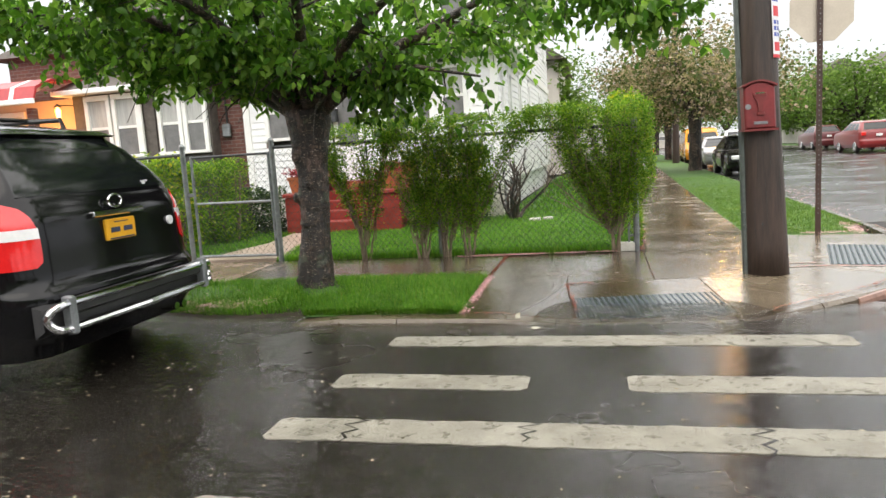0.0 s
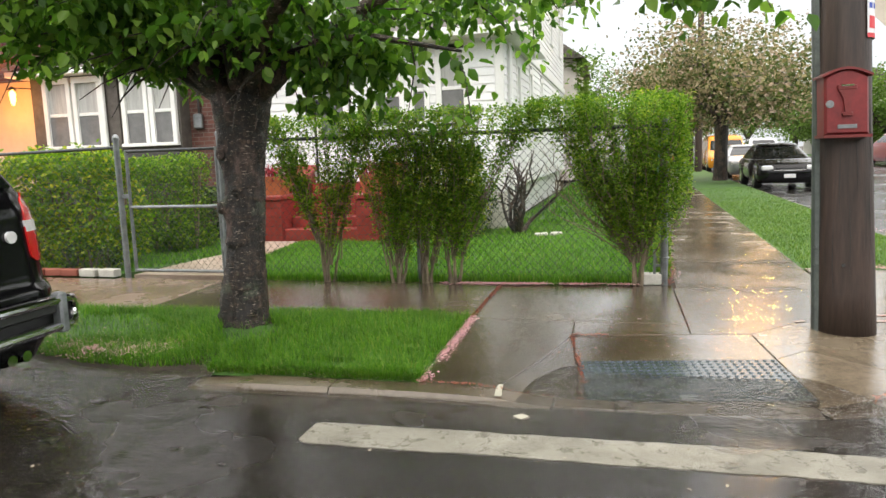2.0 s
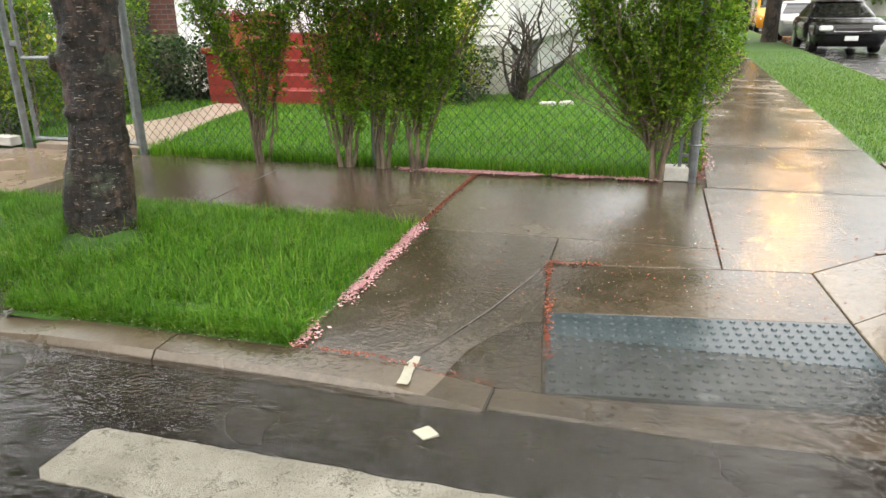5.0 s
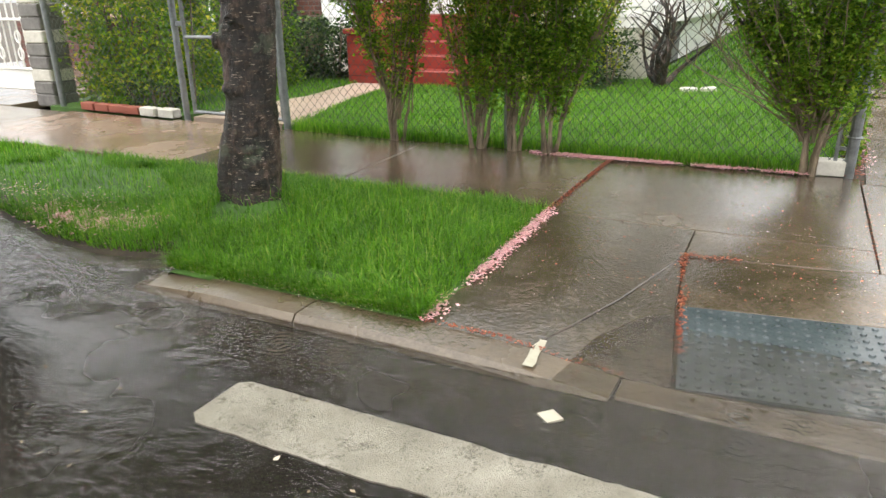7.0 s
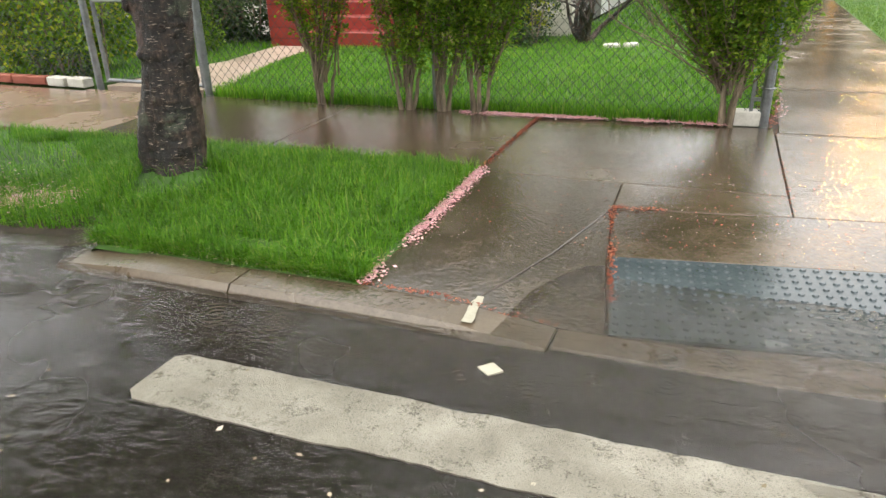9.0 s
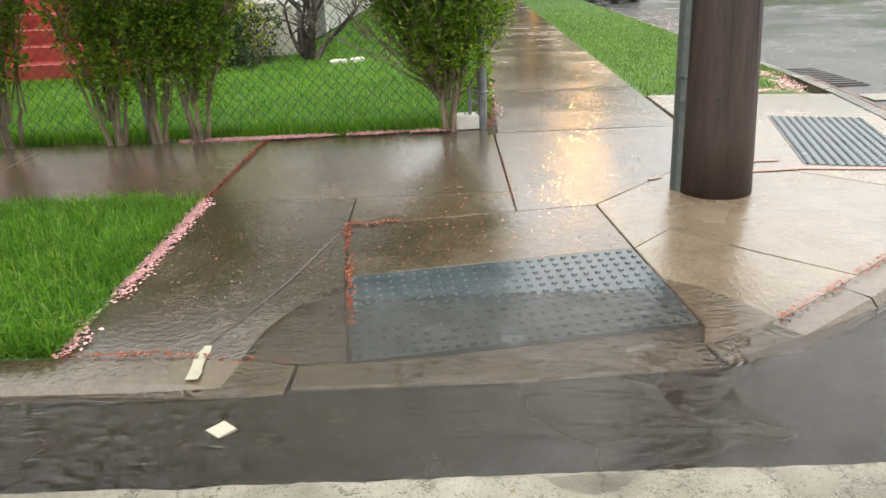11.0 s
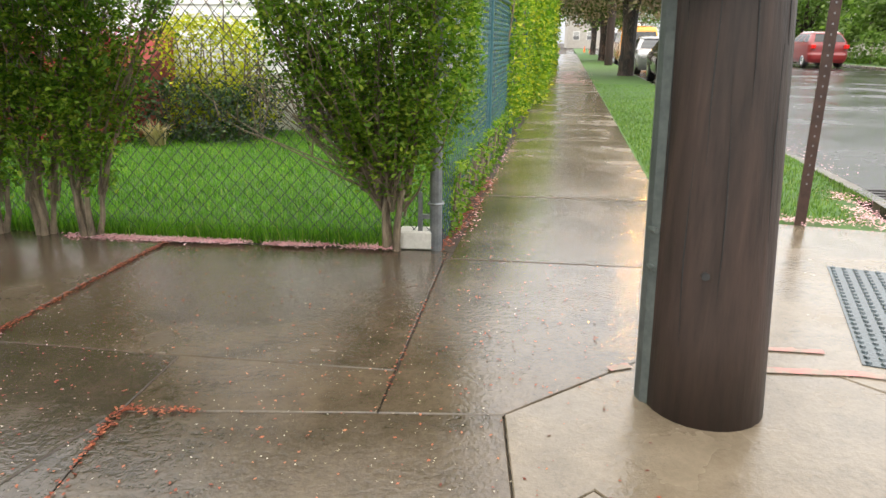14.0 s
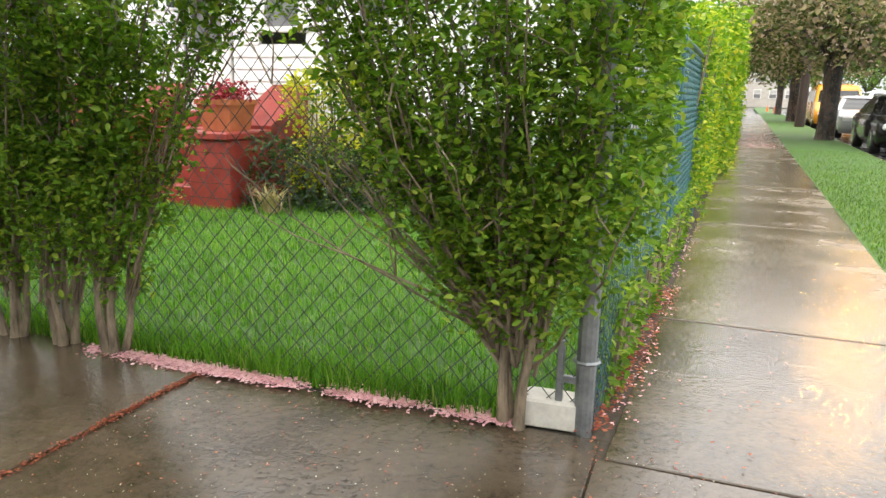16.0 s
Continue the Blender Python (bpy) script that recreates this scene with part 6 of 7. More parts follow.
for s in (1, -1):
    shape = [(0.84, 0.2, 0.12), (0.87, 0.24, 0.15), (0.95, 0.25, 0.15), (1.05, 0.25, 0.14), (1.15, 0.22, 0.1), (1.21, 0.17, 0.05), (1.245, 0.1, 0.01)]
    lamp = soften(Form().rings([lamp_row(z, y, bk, 0.007, s) for z, y, bk in eased(shape, 3)]).put("tail_lamp", LAMP_RED, suv, "red tail lamp with a clear band"), 50)
    soften(Form().rings([lamp_row(z, 0.25, 0.145, 0.01, s) for z in (1.02, 1.05, 1.085)]).put("clear_band", LAMP_CLEAR, lamp), 50)
Form().box((-0.1, -0.27, 1.10), (-0.05, 0.27, 1.14), 0.008).put("chrome_strip", CHROME, suv, "chrome strip above the plate")
plate = Form().box((-0.09, -0.155, 0.925), (-0.055, 0.155, 1.075), 0.006).put("number_plate", PLATE_YELLOW, suv, "yellow number plate")
for y0, y1, z0, z1 in ((-0.115, -0.02, 0.98, 1.015), (0.02, 0.115, 0.98, 1.015), (-0.07, 0.07, 1.048, 1.056), (-0.13, 0.13, 0.932, 0.942)):
    Form().box((-0.058, y0, z0), (-0.0525, y1, z1)).put("print_bar", PLATE_BLUE, plate)
e = Form()
e.tube([(-0.085, 0.07 * math.cos(a), 1.2 + 0.045 * math.sin(a)) for a in np.linspace(0, 2 * math.pi, 16)], 0.009, 6)
e.put("badge", CHROME, suv, "chrome emblem")
Form().tube([(-0.1, 0.6, 1.0), (-0.064, 0.6, 1.0)], 0.035, 14).put("round_sticker", LAMP_CLEAR, suv)
f = Form()
f.rings([[(-0.05, y, 0.62), (0.02, y * 1.0, 0.60), (0.02, y, 0.47), (-0.05, y, 0.42)] for y in (-0.9, -0.45, 0, 0.45, 0.9)])
f.put("bumper", BLACK_TRIM, suv)
bow = [(0.085 - 0.05 * abs(math.sin(a)) ** 2, s * 0.80 + s * 0.085 * math.sin(a), 0.535 - 0.078 * s * math.cos(a)) for s in (1, -1) for a in np.linspace(0, math.pi, 9)]
loop = Form()
loop.tube([(0.1, 0, 0.457)] + bow + [(0.1, 0, 0.457)], 0.026, 10)
loop.put("guard_loop", CHROME, suv, "chrome bumper guard, one long bent tube")
for s in (1, -1):
    Form().box((0.04, s * 0.74 - 0.03, 0.42), (0.115, s * 0.74 + 0.03, 0.66), 0.01).put("guard_bracket", GALV, suv)
f = Form()
f.rings([[(0.05, y, 0.53), (0.085, y, 0.55), (0.085, y, 0.62), (0.05, y, 0.64)] for y in (-0.7, 0.7)])
f.put("step_pad", BLACK_TRIM, suv)
for o in (0.42, 0.52):
    Form().tube([(-0.3, o, 0.33), (0.03, o, 0.33)], 0.032, 12).put("tailpipe", CHROME, suv)
f = Form()
f.rings([[(-0.66, y, 1.715), (-0.545 + 0.12 * y * y, y, 1.68), (-0.525 + 0.12 * y * y, y, 1.692), (-0.64, y, 1.738)] for y in np.linspace(-0.6, 0.6, 13).tolist()])
f.put("spoiler", BLACK_PAINT, suv)
for s in (1, -1):
    Form().tube([(-0.95, s * 0.62, 1.77), (-0.98, s * 0.62, 1.85), (-2.3, s * 0.62, 1.86), (-2.4, s * 0.62, 1.77)], 0.02, 8).put("roof_rail", BLACK_TRIM, suv)
Form().box((-1.35, -0.66, 1.85), (-1.28, 0.66, 1.88), 0.01).put("cross_bar", BLACK_TRIM, suv)
Form().tube([(-0.18, -0.15, 1.28), (-0.26, 0.25, 1.36)], 0.01, 6).put("rear_wiper", BLACK_TRIM, suv)
for k in range(4):
    Form().box((-0.205 - 0.012 * k, 0.44 + 0.05 * k, 1.285 + 0.004 * k), (-0.165 - 0.012 * k, 0.475 + 0.05 * k, 1.325 + 0.004 * k)).put("decal_bar", LAMP_CLEAR, suv)
suv.matrix_basis = pose(-3.33, 4.36, -0.06)


def face(car, front_x, hw, mat_plate=LAMP_CLEAR):
    for s in (1, -1):
        Form().box((front_x - 0.02, s * hw * 0.72 - 0.16, 0.60), (front_x + 0.3, s * hw * 0.72 + 0.16, 0.74), 0.03).put("headlamp", LAMP_CLEAR, car)
    Form().box((front_x - 0.015, -0.4, 0.56), (front_x + 0.1, 0.4, 0.68), 0.01).put("grille", BLACK_TRIM, car)
    Form().box((front_x - 0.025, -0.45, 0.58), (front_x + 0.05, 0.45, 0.60), 0.004).put("grille_bar", CHROME, car)
    Form().box((front_x - 0.03, -0.16, 0.36), (front_x + 0.05, 0.16, 0.48), 0.005).put("number_plate", mat_plate, car)


def tail(car, hw, z):
    for s in (1, -1):
        Form().box((-0.1, s * hw * 0.84 - 0.12, z), (0.015, s * hw * 0.84 + 0.12, z + 0.2), 0.02).put("tail_lamp", LAMP_RED, car)
    Form().box((-0.05, -0.16, z - 0.05), (0.02, 0.16, z + 0.08), 0.005).put("number_plate", LAMP_CLEAR, car)


def side_place(x, y, turn, z=-0.06):
    return pose(sk(x, y), y, z, 0, 0, turn)


c1 = vehicle("sedan", "black four-door sedan parked on the wet side street", SEDAN, BLACK_PAINT, "parked cars")
face(c1, -4.6, 0.87)
c1.matrix_basis = side_place(4.5, 29.2, 88)
c2 = vehicle("sedan", "silver sedan parked behind the black one", SEDAN, SILVER_PAINT, "parked cars")
face(c2, -4.6, 0.87)
c2.matrix_basis = side_place(4.5, 36.6, 88)
c3 = vehicle("van", "orange-yellow taxi van with a white roof beacon", VAN, ORANGE_PAINT, "parked cars")
face(c3, -5.0, 0.97)
Form().tube([(-1.9, 0, 1.95), (-1.9, 0, 2.05), (-1.9, 0, 2.15)], [0.22, 0.2, 0.06], 12).put("roof_beacon", WHITE, c3)
c3.matrix_basis = side_place(4.55, 45.5, 88)
c4 = vehicle("suv", "white sport utility vehicle out on the side street", SUV, WHITE_PAINT, "parked cars")
face(c4, -4.75, 0.95)
c4.matrix_basis = side_place(7.6, 52, 88)
c5 = vehicle("van", "grey van parked far down the street", VAN, SILVER_PAINT, "parked cars")
face(c5, -5.0, 0.97)
c5.matrix_basis = side_place(4.5, 54, 88)
c6 = vehicle("suv", "red sport utility vehicle parked across the street", SUV, RED_PAINT, "parked cars")
tail(c6, 0.95, 0.95)
for s in (1, -1):
    Form().tube([(-0.9, s * 0.6, 1.7), (-0.9, s * 0.6, 1.78), (-2.3, s * 0.6, 1.78), (-2.3, s * 0.6, 1.7)], 0.025, 6).put("roof_rail", CHROME, c6)
c6.matrix_basis = side_place(14.2, 43.6, -90)
c7 = vehicle("suv", "dark maroon sport utility vehicle parked across the street", SUV, MAROON_PAINT, "parked cars")
tail(c7, 0.95, 0.95)
c7.matrix_basis = side_place(15.0, 56.5, -90)

# ---- white house ----
HX, HY = -1.75, 12.9
house = thing("white_house", (HX, HY, 0.1), "white clapboard house with an enclosed porch and taller block behind", "house")


def window(parent, x0, x1, z0, z1, y, lower=BLIND, upper=CURTAIN, along_y=False):
    """A sash window in a wall that faces -y (or +x when along_y)."""
    def P(u, d, z):
        return (y - d, u, z) if along_y else (u, y + d, z)

    def bx(u0, u1, d0, d1, za, zb, bev=0.006):
        a, b = P(u0, d0, za), P(u1, d1, zb)
        return Form().box(tuple(min(i, j) for i, j in zip(a, b)), tuple(max(i, j) for i, j in zip(a, b)), bev)

    w = bx(x0 - 0.09, x1 + 0.09, -0.035, 0.02, z1, z1 + 0.11).put("window", WHITE, parent)
    bx(x0 - 0.09, x0, -0.03, 0.05, z0, z1).put("jamb", WHITE, w)
    bx(x1, x1 + 0.09, -0.03, 0.05, z0, z1).put("jamb", WHITE, w)
    bx(x0 - 0.11, x1 + 0.11, -0.07, 0.03, z0 - 0.06, z0).put("sill", WHITE, w)
    zm = (z0 + z1) / 2
    bx(x0, x1, 0.005, 0.045, zm - 0.03, zm + 0.03).put("meeting_rail", WHITE, w)
    bx(x0, x1, 0.03, 0.036, zm + 0.03, z1, 0).put("pane", upper, w)
    bx(x0, x1, 0.02, 0.026, z0, zm - 0.03, 0).put("pane", lower, w)
    return w


def boards(parent, u0, u1, z0, z1, y, holes, mat, step=0.13, along_y=False):
    """Lapped boards, course by course, broken at the openings."""
    z = z0
    while z < z1 - 0.02:
        zt = min(z + step, z1)
        cuts = [(u0, u1)]
        for h0, h1, a, b in holes:
            if zt > a and z < b:
                nxt = []
                for c0, c1 in cuts:
                    if h1 <= c0 or h0 >= c1:
                        nxt.append((c0, c1))
                    else:
                        if h0 > c0:
                            nxt.append((c0, h0))
                        if h1 < c1:
                            nxt.append((h1, c1))
                cuts = nxt
        for c0, c1 in cuts:
            prof = [(-0.022, z), (-0.004, zt), (0.03, zt), (0.03, z)]
            rows = [[((y - d, u, q) if along_y else (u, y + d, q)) for d, q in prof] for u in (c0, c1)]
            Form().rings(rows).put("board", mat, parent)
        z = zt


front_holes = [(-6.45, -5.85, 1.78, 2.95), (-5.05, -4.35, 0.9, 3.0), (-4.0, -3.4, 1.78, 2.95), (-2.86, -2.38, 1.85, 3.0), (-3.32, -2.98, 1.85, 3.0)]
boards(house, -6.85, HX - 0.12, 0.75, 3.15, HY, front_holes, SIDING)
fw = Form().box((-6.9, HY - 0.005, 0.05), (HX, HY + 0.2, 0.74)).put("foundation", BLOCK_WHITE, house)
for x0, x1, z0, z1 in ((-6.36, -5.94, 1.84, 2.84), (-3.91, -3.49, 1.84, 2.84), (-2.77, -2.4, 1.9, 2.9), (-3.24, -3.06, 1.9, 2.9)):
    window(house, x0, x1, z0, z1, HY)
dr = Form().box((-5.0, HY - 0.01, 0.92), (-4.4, HY + 0.05, 2.95), 0.01).put("door", WHITE, house, "white storm door")
Form().box((-4.9, HY - 0.018, 1.6), (-4.5, HY - 0.008, 2.8)).put("pane", BLIND, dr)
Form().box((-4.95, HY - 0.06, 1.75), (-4.88, HY - 0.02, 1.8), 0.006).put("door_handle", CHROME, dr)
for x in (-6.9, HX - 0.13):
    Form().box((x, HY - 0.035, 0.7), (x + 0.14, HY + 0.1, 3.15), 0.006).put("corner_board", WHITE, house)
# porch side and main block: one long wall that faces the side street
side_holes = [(13.25, 13.75, 1.8, 2.95), (14.3, 14.8, 1.8, 2.95), (16.1, 16.6, 1.9, 3.0), (18.1, 18.6, 1.9, 3.0), (21.2, 21.7, 1.9, 2.95), (22.0, 22.5, 1.9, 2.95)]
boards(house, HY, 25.1, 0.75, 3.15, HX, side_holes, SIDING, along_y=True)
for u0, u1, z0, z1 in side_holes:
    window(house, u0 + 0.07, u1 - 0.07, z0 + 0.06, z1 - 0.1, HX, along_y=True)
up_holes = [(17.2, 17.8, 4.1, 5.4), (20.6, 21.2, 4.1, 5.4), (23.2, 23.8, 4.1, 5.4)]
boards(house, 16.0, 25.1, 3.32, 6.0, HX, up_holes, SIDING, along_y=True)
boards(house, -6.85, HX, 3.9, 6.0, 16.0, [(-5.9, -5.2, 4.4, 5.6), (-3.5, -2.8, 4.4, 5.6)], SIDING)
for u0, u1, z0, z1 in up_holes:
    window(house, u0 + 0.07, u1 - 0.07, z0 + 0.06, z1 - 0.1, HX, along_y=True)
for x0, x1 in ((-5.8, -5.3), (-3.4, -2.9)):
    window(house, x0, x1, 4.46, 5.5, 16.0)
Form().box((HX - 0.02, 16.0, 3.15), (HX + 0.05, 25.1, 3.32), 0.006).put("belt_board", WHITE, house)
Form().box((-6.8, 16.06, 0.1), (HX - 0.12, 25.0, 5.98)).put("core", SIDING, house)
Form().box((-6.8, HY + 0.25, 0.1), (HX - 0.12, 16.05, 3.1)).put("porch_core", BLIND, house)
f = Form()
f.rings([[(-7.25, HY - 0.42, 3.15), (HX + 0.38, HY - 0.42, 3.15), (HX + 0.38, 16.0, 3.15), (-7.25, 16.0, 3.15)], [(-7.25, HY - 0.42, 3.28), (HX + 0.38, HY - 0.42, 3.28), (HX + 0.38, 16.0, 3.28), (-7.25, 16.0, 3.28)]])
f.put("eave", WHITE, house)
f = Form()
f.rings([[(-7.22, HY - 0.39, 3.285), (HX + 0.35, HY - 0.39, 3.285), (HX + 0.35, 15.97, 3.285), (-7.22, 15.97, 3.285)], [(-6.9, 15.5, 4.0), (HX - 0.1, 15.5, 4.0), (HX - 0.1, 15.97, 4.0), (-6.9, 15.97, 4.0)]])
f.put("porch_roof", SHINGLE, house)
f = Form()
f.rings([[(-7.25, 15.6, 6.0), (HX + 0.4, 15.6, 6.0), (HX + 0.4, 25.5, 6.0), (-7.25, 25.5, 6.0)], [(-7.25, 15.6, 6.18), (HX + 0.4, 15.6, 6.18), (HX + 0.4, 25.5, 6.18), (-7.25, 25.5, 6.18)]])
f.put("cornice", WHITE, house)
f = Form()
f.add([(-7.2, 15.65, 6.185), (HX + 0.35, 15.65, 6.185), (HX + 0.35, 25.45, 6.185), (-7.2, 25.45, 6.185), (-4.5, 17.5, 7.6), (-4.5, 23.5, 7.6)], [(0, 1, 4), (1, 2, 5, 4), (2, 3, 5), (3, 0, 4, 5), (3, 2, 1, 0)])
f.put("roof", SHINGLE, house)
Form().tube([(HX + 0.06, HY + 0.35, 0.2), (HX + 0.06, HY + 0.35, 3.1)], 0.035, 8).put("downpipe", WHITE, house)
house.rotation_euler = (0, 0, -math.atan(0.012))

mail = thing("mailbox", (-4.99, HY - 0.1, 2.06), "small black metal mailbox on the white porch front", "mailbox")
Form().box((-5.12, HY - 0.14, 2.06), (-4.86, HY - 0.03, 2.28), 0.012).put("body", RAIL_DARK, mail)
Form().box((-5.135, HY - 0.16, 2.28), (-4.845, HY - 0.025, 2.31), 0.008).put("lid", RAIL_DARK, mail)

# red steps up to the porch
stair = thing("front_steps", (-4.4, 12.0, 0.1), "red-painted masonry steps with stepped side piers", "steps")
for k in range(5):
    Form().box((-5.0, 11.5 + 0.27 * k, 0.05), (-3.8, 12.88, 0.27 + 0.165 * k), 0.012).put("step", STEP_RED, stair)
for x0 in (-5.47, -3.8):
    pier = Form().box((x0, 11.45, 0.05), (x0 + 0.46, 12.1, 0.72), 0.012).put("pier", STEP_RED, stair)
    Form().box((x0 - 0.03, 11.41, 0.72), (x0 + 0.49, 12.12, 0.79), 0.012).put("cap", STEP_RED, pier)
    for k in range(4):
        Form().box((x0 - 0.004, 11.446, 0.18 + 0.14 * k), (x0 + 0.464, 11.45, 0.186 + 0.14 * k)).put("joint", RUST, pier)
    cheek = Form()
    cheek.rings([[(x0 + dx, 12.1, 0.05), (x0 + dx, 12.88, 0.05), (x0 + dx, 12.88, 1.16), (x0 + dx, 12.1, 0.74)] for dx in (0.02, 0.42)])
    cheek.put("cheek_wall", STEP_RED, stair)
    cp = Form()
    cp.rings([[(x0 + dx, 12.125, 0.755), (x0 + dx, 12.88, 1.16), (x0 + dx, 12.88, 1.23), (x0 + dx, 12.125, 0.825)] for dx in (-0.02, 0.46)])
    cp.put("coping", STEP_RED, stair)


def flower_pot(x, y, z):
    pot = thing("flower_pot", (x, y, z), "square terracotta planter with dark red flowers on the pier", "flower pot", "planters on the steps")
    Form().rings([[(x - a, y - a, zz), (x + a, y - a, zz), (x + a, y + a, zz), (x - a, y + a, zz)] for a, zz in ((0.15, z), (0.19, z + 0.24), (0.205, z + 0.24), (0.205, z + 0.29), (0.18, z + 0.29))]).put("pot", TERRACOTTA, pot)
    p = rng.normal(0, 1, (700, 3)) * np.array([0.12, 0.12, 0.05]) + np.array([x, y, z + 0.35])
    v, fc = leaves(p, (0.02, 0.05), 0.0, 0.8)
    tagged(bulk("flower_mass", v, fc, FLOWER_RED, pot), kind="stuff")


flower_pot(-5.23, 11.75, 0.79)
flower_pot(-3.57, 11.75, 0.79)

# ---- brick house ----
brick = thing("brick_house", (-9, 13.2, 0.1), "red-brown brick bungalow with a white-framed window bay", "house")
BY = 13.2
boxes = [((-12.8, BY + 0.3, 0.05), (-7.15, 24, 3.2), BRICK, "wall"), ((-7.75, BY, 0.05), (-7.0, BY + 0.35, 3.2), BRICK, "wall")]
for lo, hi, m, nm in boxes:
    Form().box(lo, hi).put(nm, m, brick)
Form().box((-10.75, BY - 0.35, 0.05), (-7.6, BY + 0.3, 1.6)).put("bay_base", GREY_PANEL, brick, "dark grey panelled base")
Form().box((-10.75, BY - 0.30, 1.6), (-7.6, BY + 0.3, 3.0)).put("bay_wall", SHINGLE, brick)
Form().box((-9.07, BY - 0.34, 1.6), (-8.83, BY - 0.3, 3.0), 0.005).put("bay_pier", SHINGLE, brick)
for x0, x1 in ((-10.35, -9.92), (-9.7, -9.25), (-8.67, -8.29), (-8.09, -7.73)):
    w = window(brick, x0, x1, 1.72, 2.86, BY - 0.35, lower=BLIND, upper=CURTAIN)
Form().box((-9.145, BY - 0.42, 0.3), (-9.08, BY - 0.355, 3.0), 0.01).put("downpipe", WHITE, brick)
Form().box((-11.0, BY - 0.6, 3.0), (-7.7, BY + 0.35, 3.1), 0.01).put("bay_eave", WHITE, brick)
Form().box((-11.0, BY - 0.63, 3.0), (-7.65, BY - 0.602, 3.1), 0.01).put("gutter", WHITE, brick)
f = Form()
f.rings([[(-11.0, BY - 0.58, 3.1), (-7.95, BY - 0.58, 3.1), (-7.95, BY + 0.6, 3.1), (-11.0, BY + 0.6, 3.1)], [(-10.8, BY + 0.3, 3.5), (-8.1, BY + 0.3, 3.5), (-8.1, BY + 0.58, 3.5), (-10.8, BY + 0.58, 3.5)]])
f.put("bay_roof", SHINGLE, brick)
Form().box((-12.8, BY + 0.32, 3.2), (-7.15, 24, 4.0)).put("upper_wall", BRICK, brick)
f = Form()
f.add([(-13.2, BY + 0.1, 4.0), (-6.95, BY + 0.1, 4.0), (-6.95, 24.4, 4.0), (-13.2, 24.4, 4.0), (-10.0, BY + 1.2, 5.3), (-10.0, 23.4, 5.3)], [(0, 1, 4), (1, 2, 5, 4), (2, 3, 5), (3, 0, 4, 5), (3, 2, 1, 0)])
f.put("roof", SHINGLE, brick)
Form().box((-7.5, BY - 0.09, 1.95), (-7.32, BY - 0.001, 2.22), 0.02).put("meter_box", GALV, brick)
Form().tube([(-7.38, BY - 0.05, 2.2), (-7.38, BY - 0.05, 3.15)], 0.02, 6).put("cable", RUBBER, brick)
# lit porch under the awning
Form().box((-13.2, BY - 0.02, 0.05), (-10.95, BY + 0.25, 3.0)).put("porch_wall", WARM_WALL, brick)
window(brick, -12.9, -12.3, 1.8, 2.7, BY - 0.03)
Form().box((-11.15, BY - 1.15, 0.05), (-11.0, BY - 1.0, 2.75), 0.01).put("porch_column", BRICK, brick)
Form().box((-13.2, BY - 1.2, 0.05), (-10.95, BY - 0.03, 0.85)).put("porch_floor", BRICK, brick)
for k in range(15):
    Form().tube([(-13.0 + 0.125 * k, BY - 1.1, 0.85), (-13.0 + 0.125 * k, BY - 1.1, 1.75)], 0.012, 6).put("baluster", WHITE, brick)
Form().tube([(-13.0, BY - 1.1, 1.75), (-11.2, BY - 1.1, 1.75)], 0.025, 8).put("handrail", WHITE, brick)
awn = thing("awning", (-12.2, BY - 0.7, 2.9), "red metal awning with a white stripe over the lit porch", "awning")
f = Form()
f.rings([[(x, BY, 3.37), (x, BY - 0.9, 3.32), (x, BY - 1.35, 3.14), (x, BY - 1.45, 2.88), (x, BY - 1.42, 2.86), (x, BY - 1.3, 3.10), (x, BY - 0.88, 3.28), (x, BY, 3.33)] for x in (-14.0, -12.4, -10.68)])
f.put("canopy", AWNING_RED, awn)
for x in (-11.25, -12.75):
    f = Form()
    f.rings([[(xx, BY, 3.376), (xx, BY - 0.9, 3.327), (xx, BY - 1.355, 3.147), (xx, BY - 1.456, 2.883), (xx, BY - 1.45, 2.88), (xx, BY, 3.37)] for xx in (x, x + 0.1)])
    f.put("stripe", WHITE, awn)
Form().box((-14.0, BY - 1.47, 2.80), (-10.66, BY - 1.42, 2.90), 0.01).put("valance", WHITE, awn)
lamp = thing("porch_lamp", (-10.98, BY - 0.4, 2.62), "lit porch lantern glowing orange", "lamp")
Form().tube([(-10.88, BY - 0.6, 2.5), (-10.88, BY - 0.6, 2.58), (-10.88, BY - 0.6, 2.72), (-10.88, BY - 0.6, 2.78)], [0.02, 0.045, 0.055, 0.02], 10).put("globe", PORCH_GLOW, lamp, "glowing orange glass")
Form().tube([(-10.88, BY - 0.6, 2.78), (-10.88, BY - 0.6, 2.85)], [0.09, 0.01], 10).put("cap", RAIL_DARK, lamp)
Form().tube([(-10.88, BY - 0.6, 2.82), (-10.95, BY - 0.03, 2.85)], 0.012, 6).put("bracket", RAIL_DARK, lamp)
pl = new("porch_light", bpy.data.lights.new("porch_light", "POINT"))
pl.data.energy, pl.data.color, pl.data.shadow_soft_size = 32, (1.0, 0.42, 0.1), 0.1
pl.location = (-11.3, BY - 0.75, 2.45)

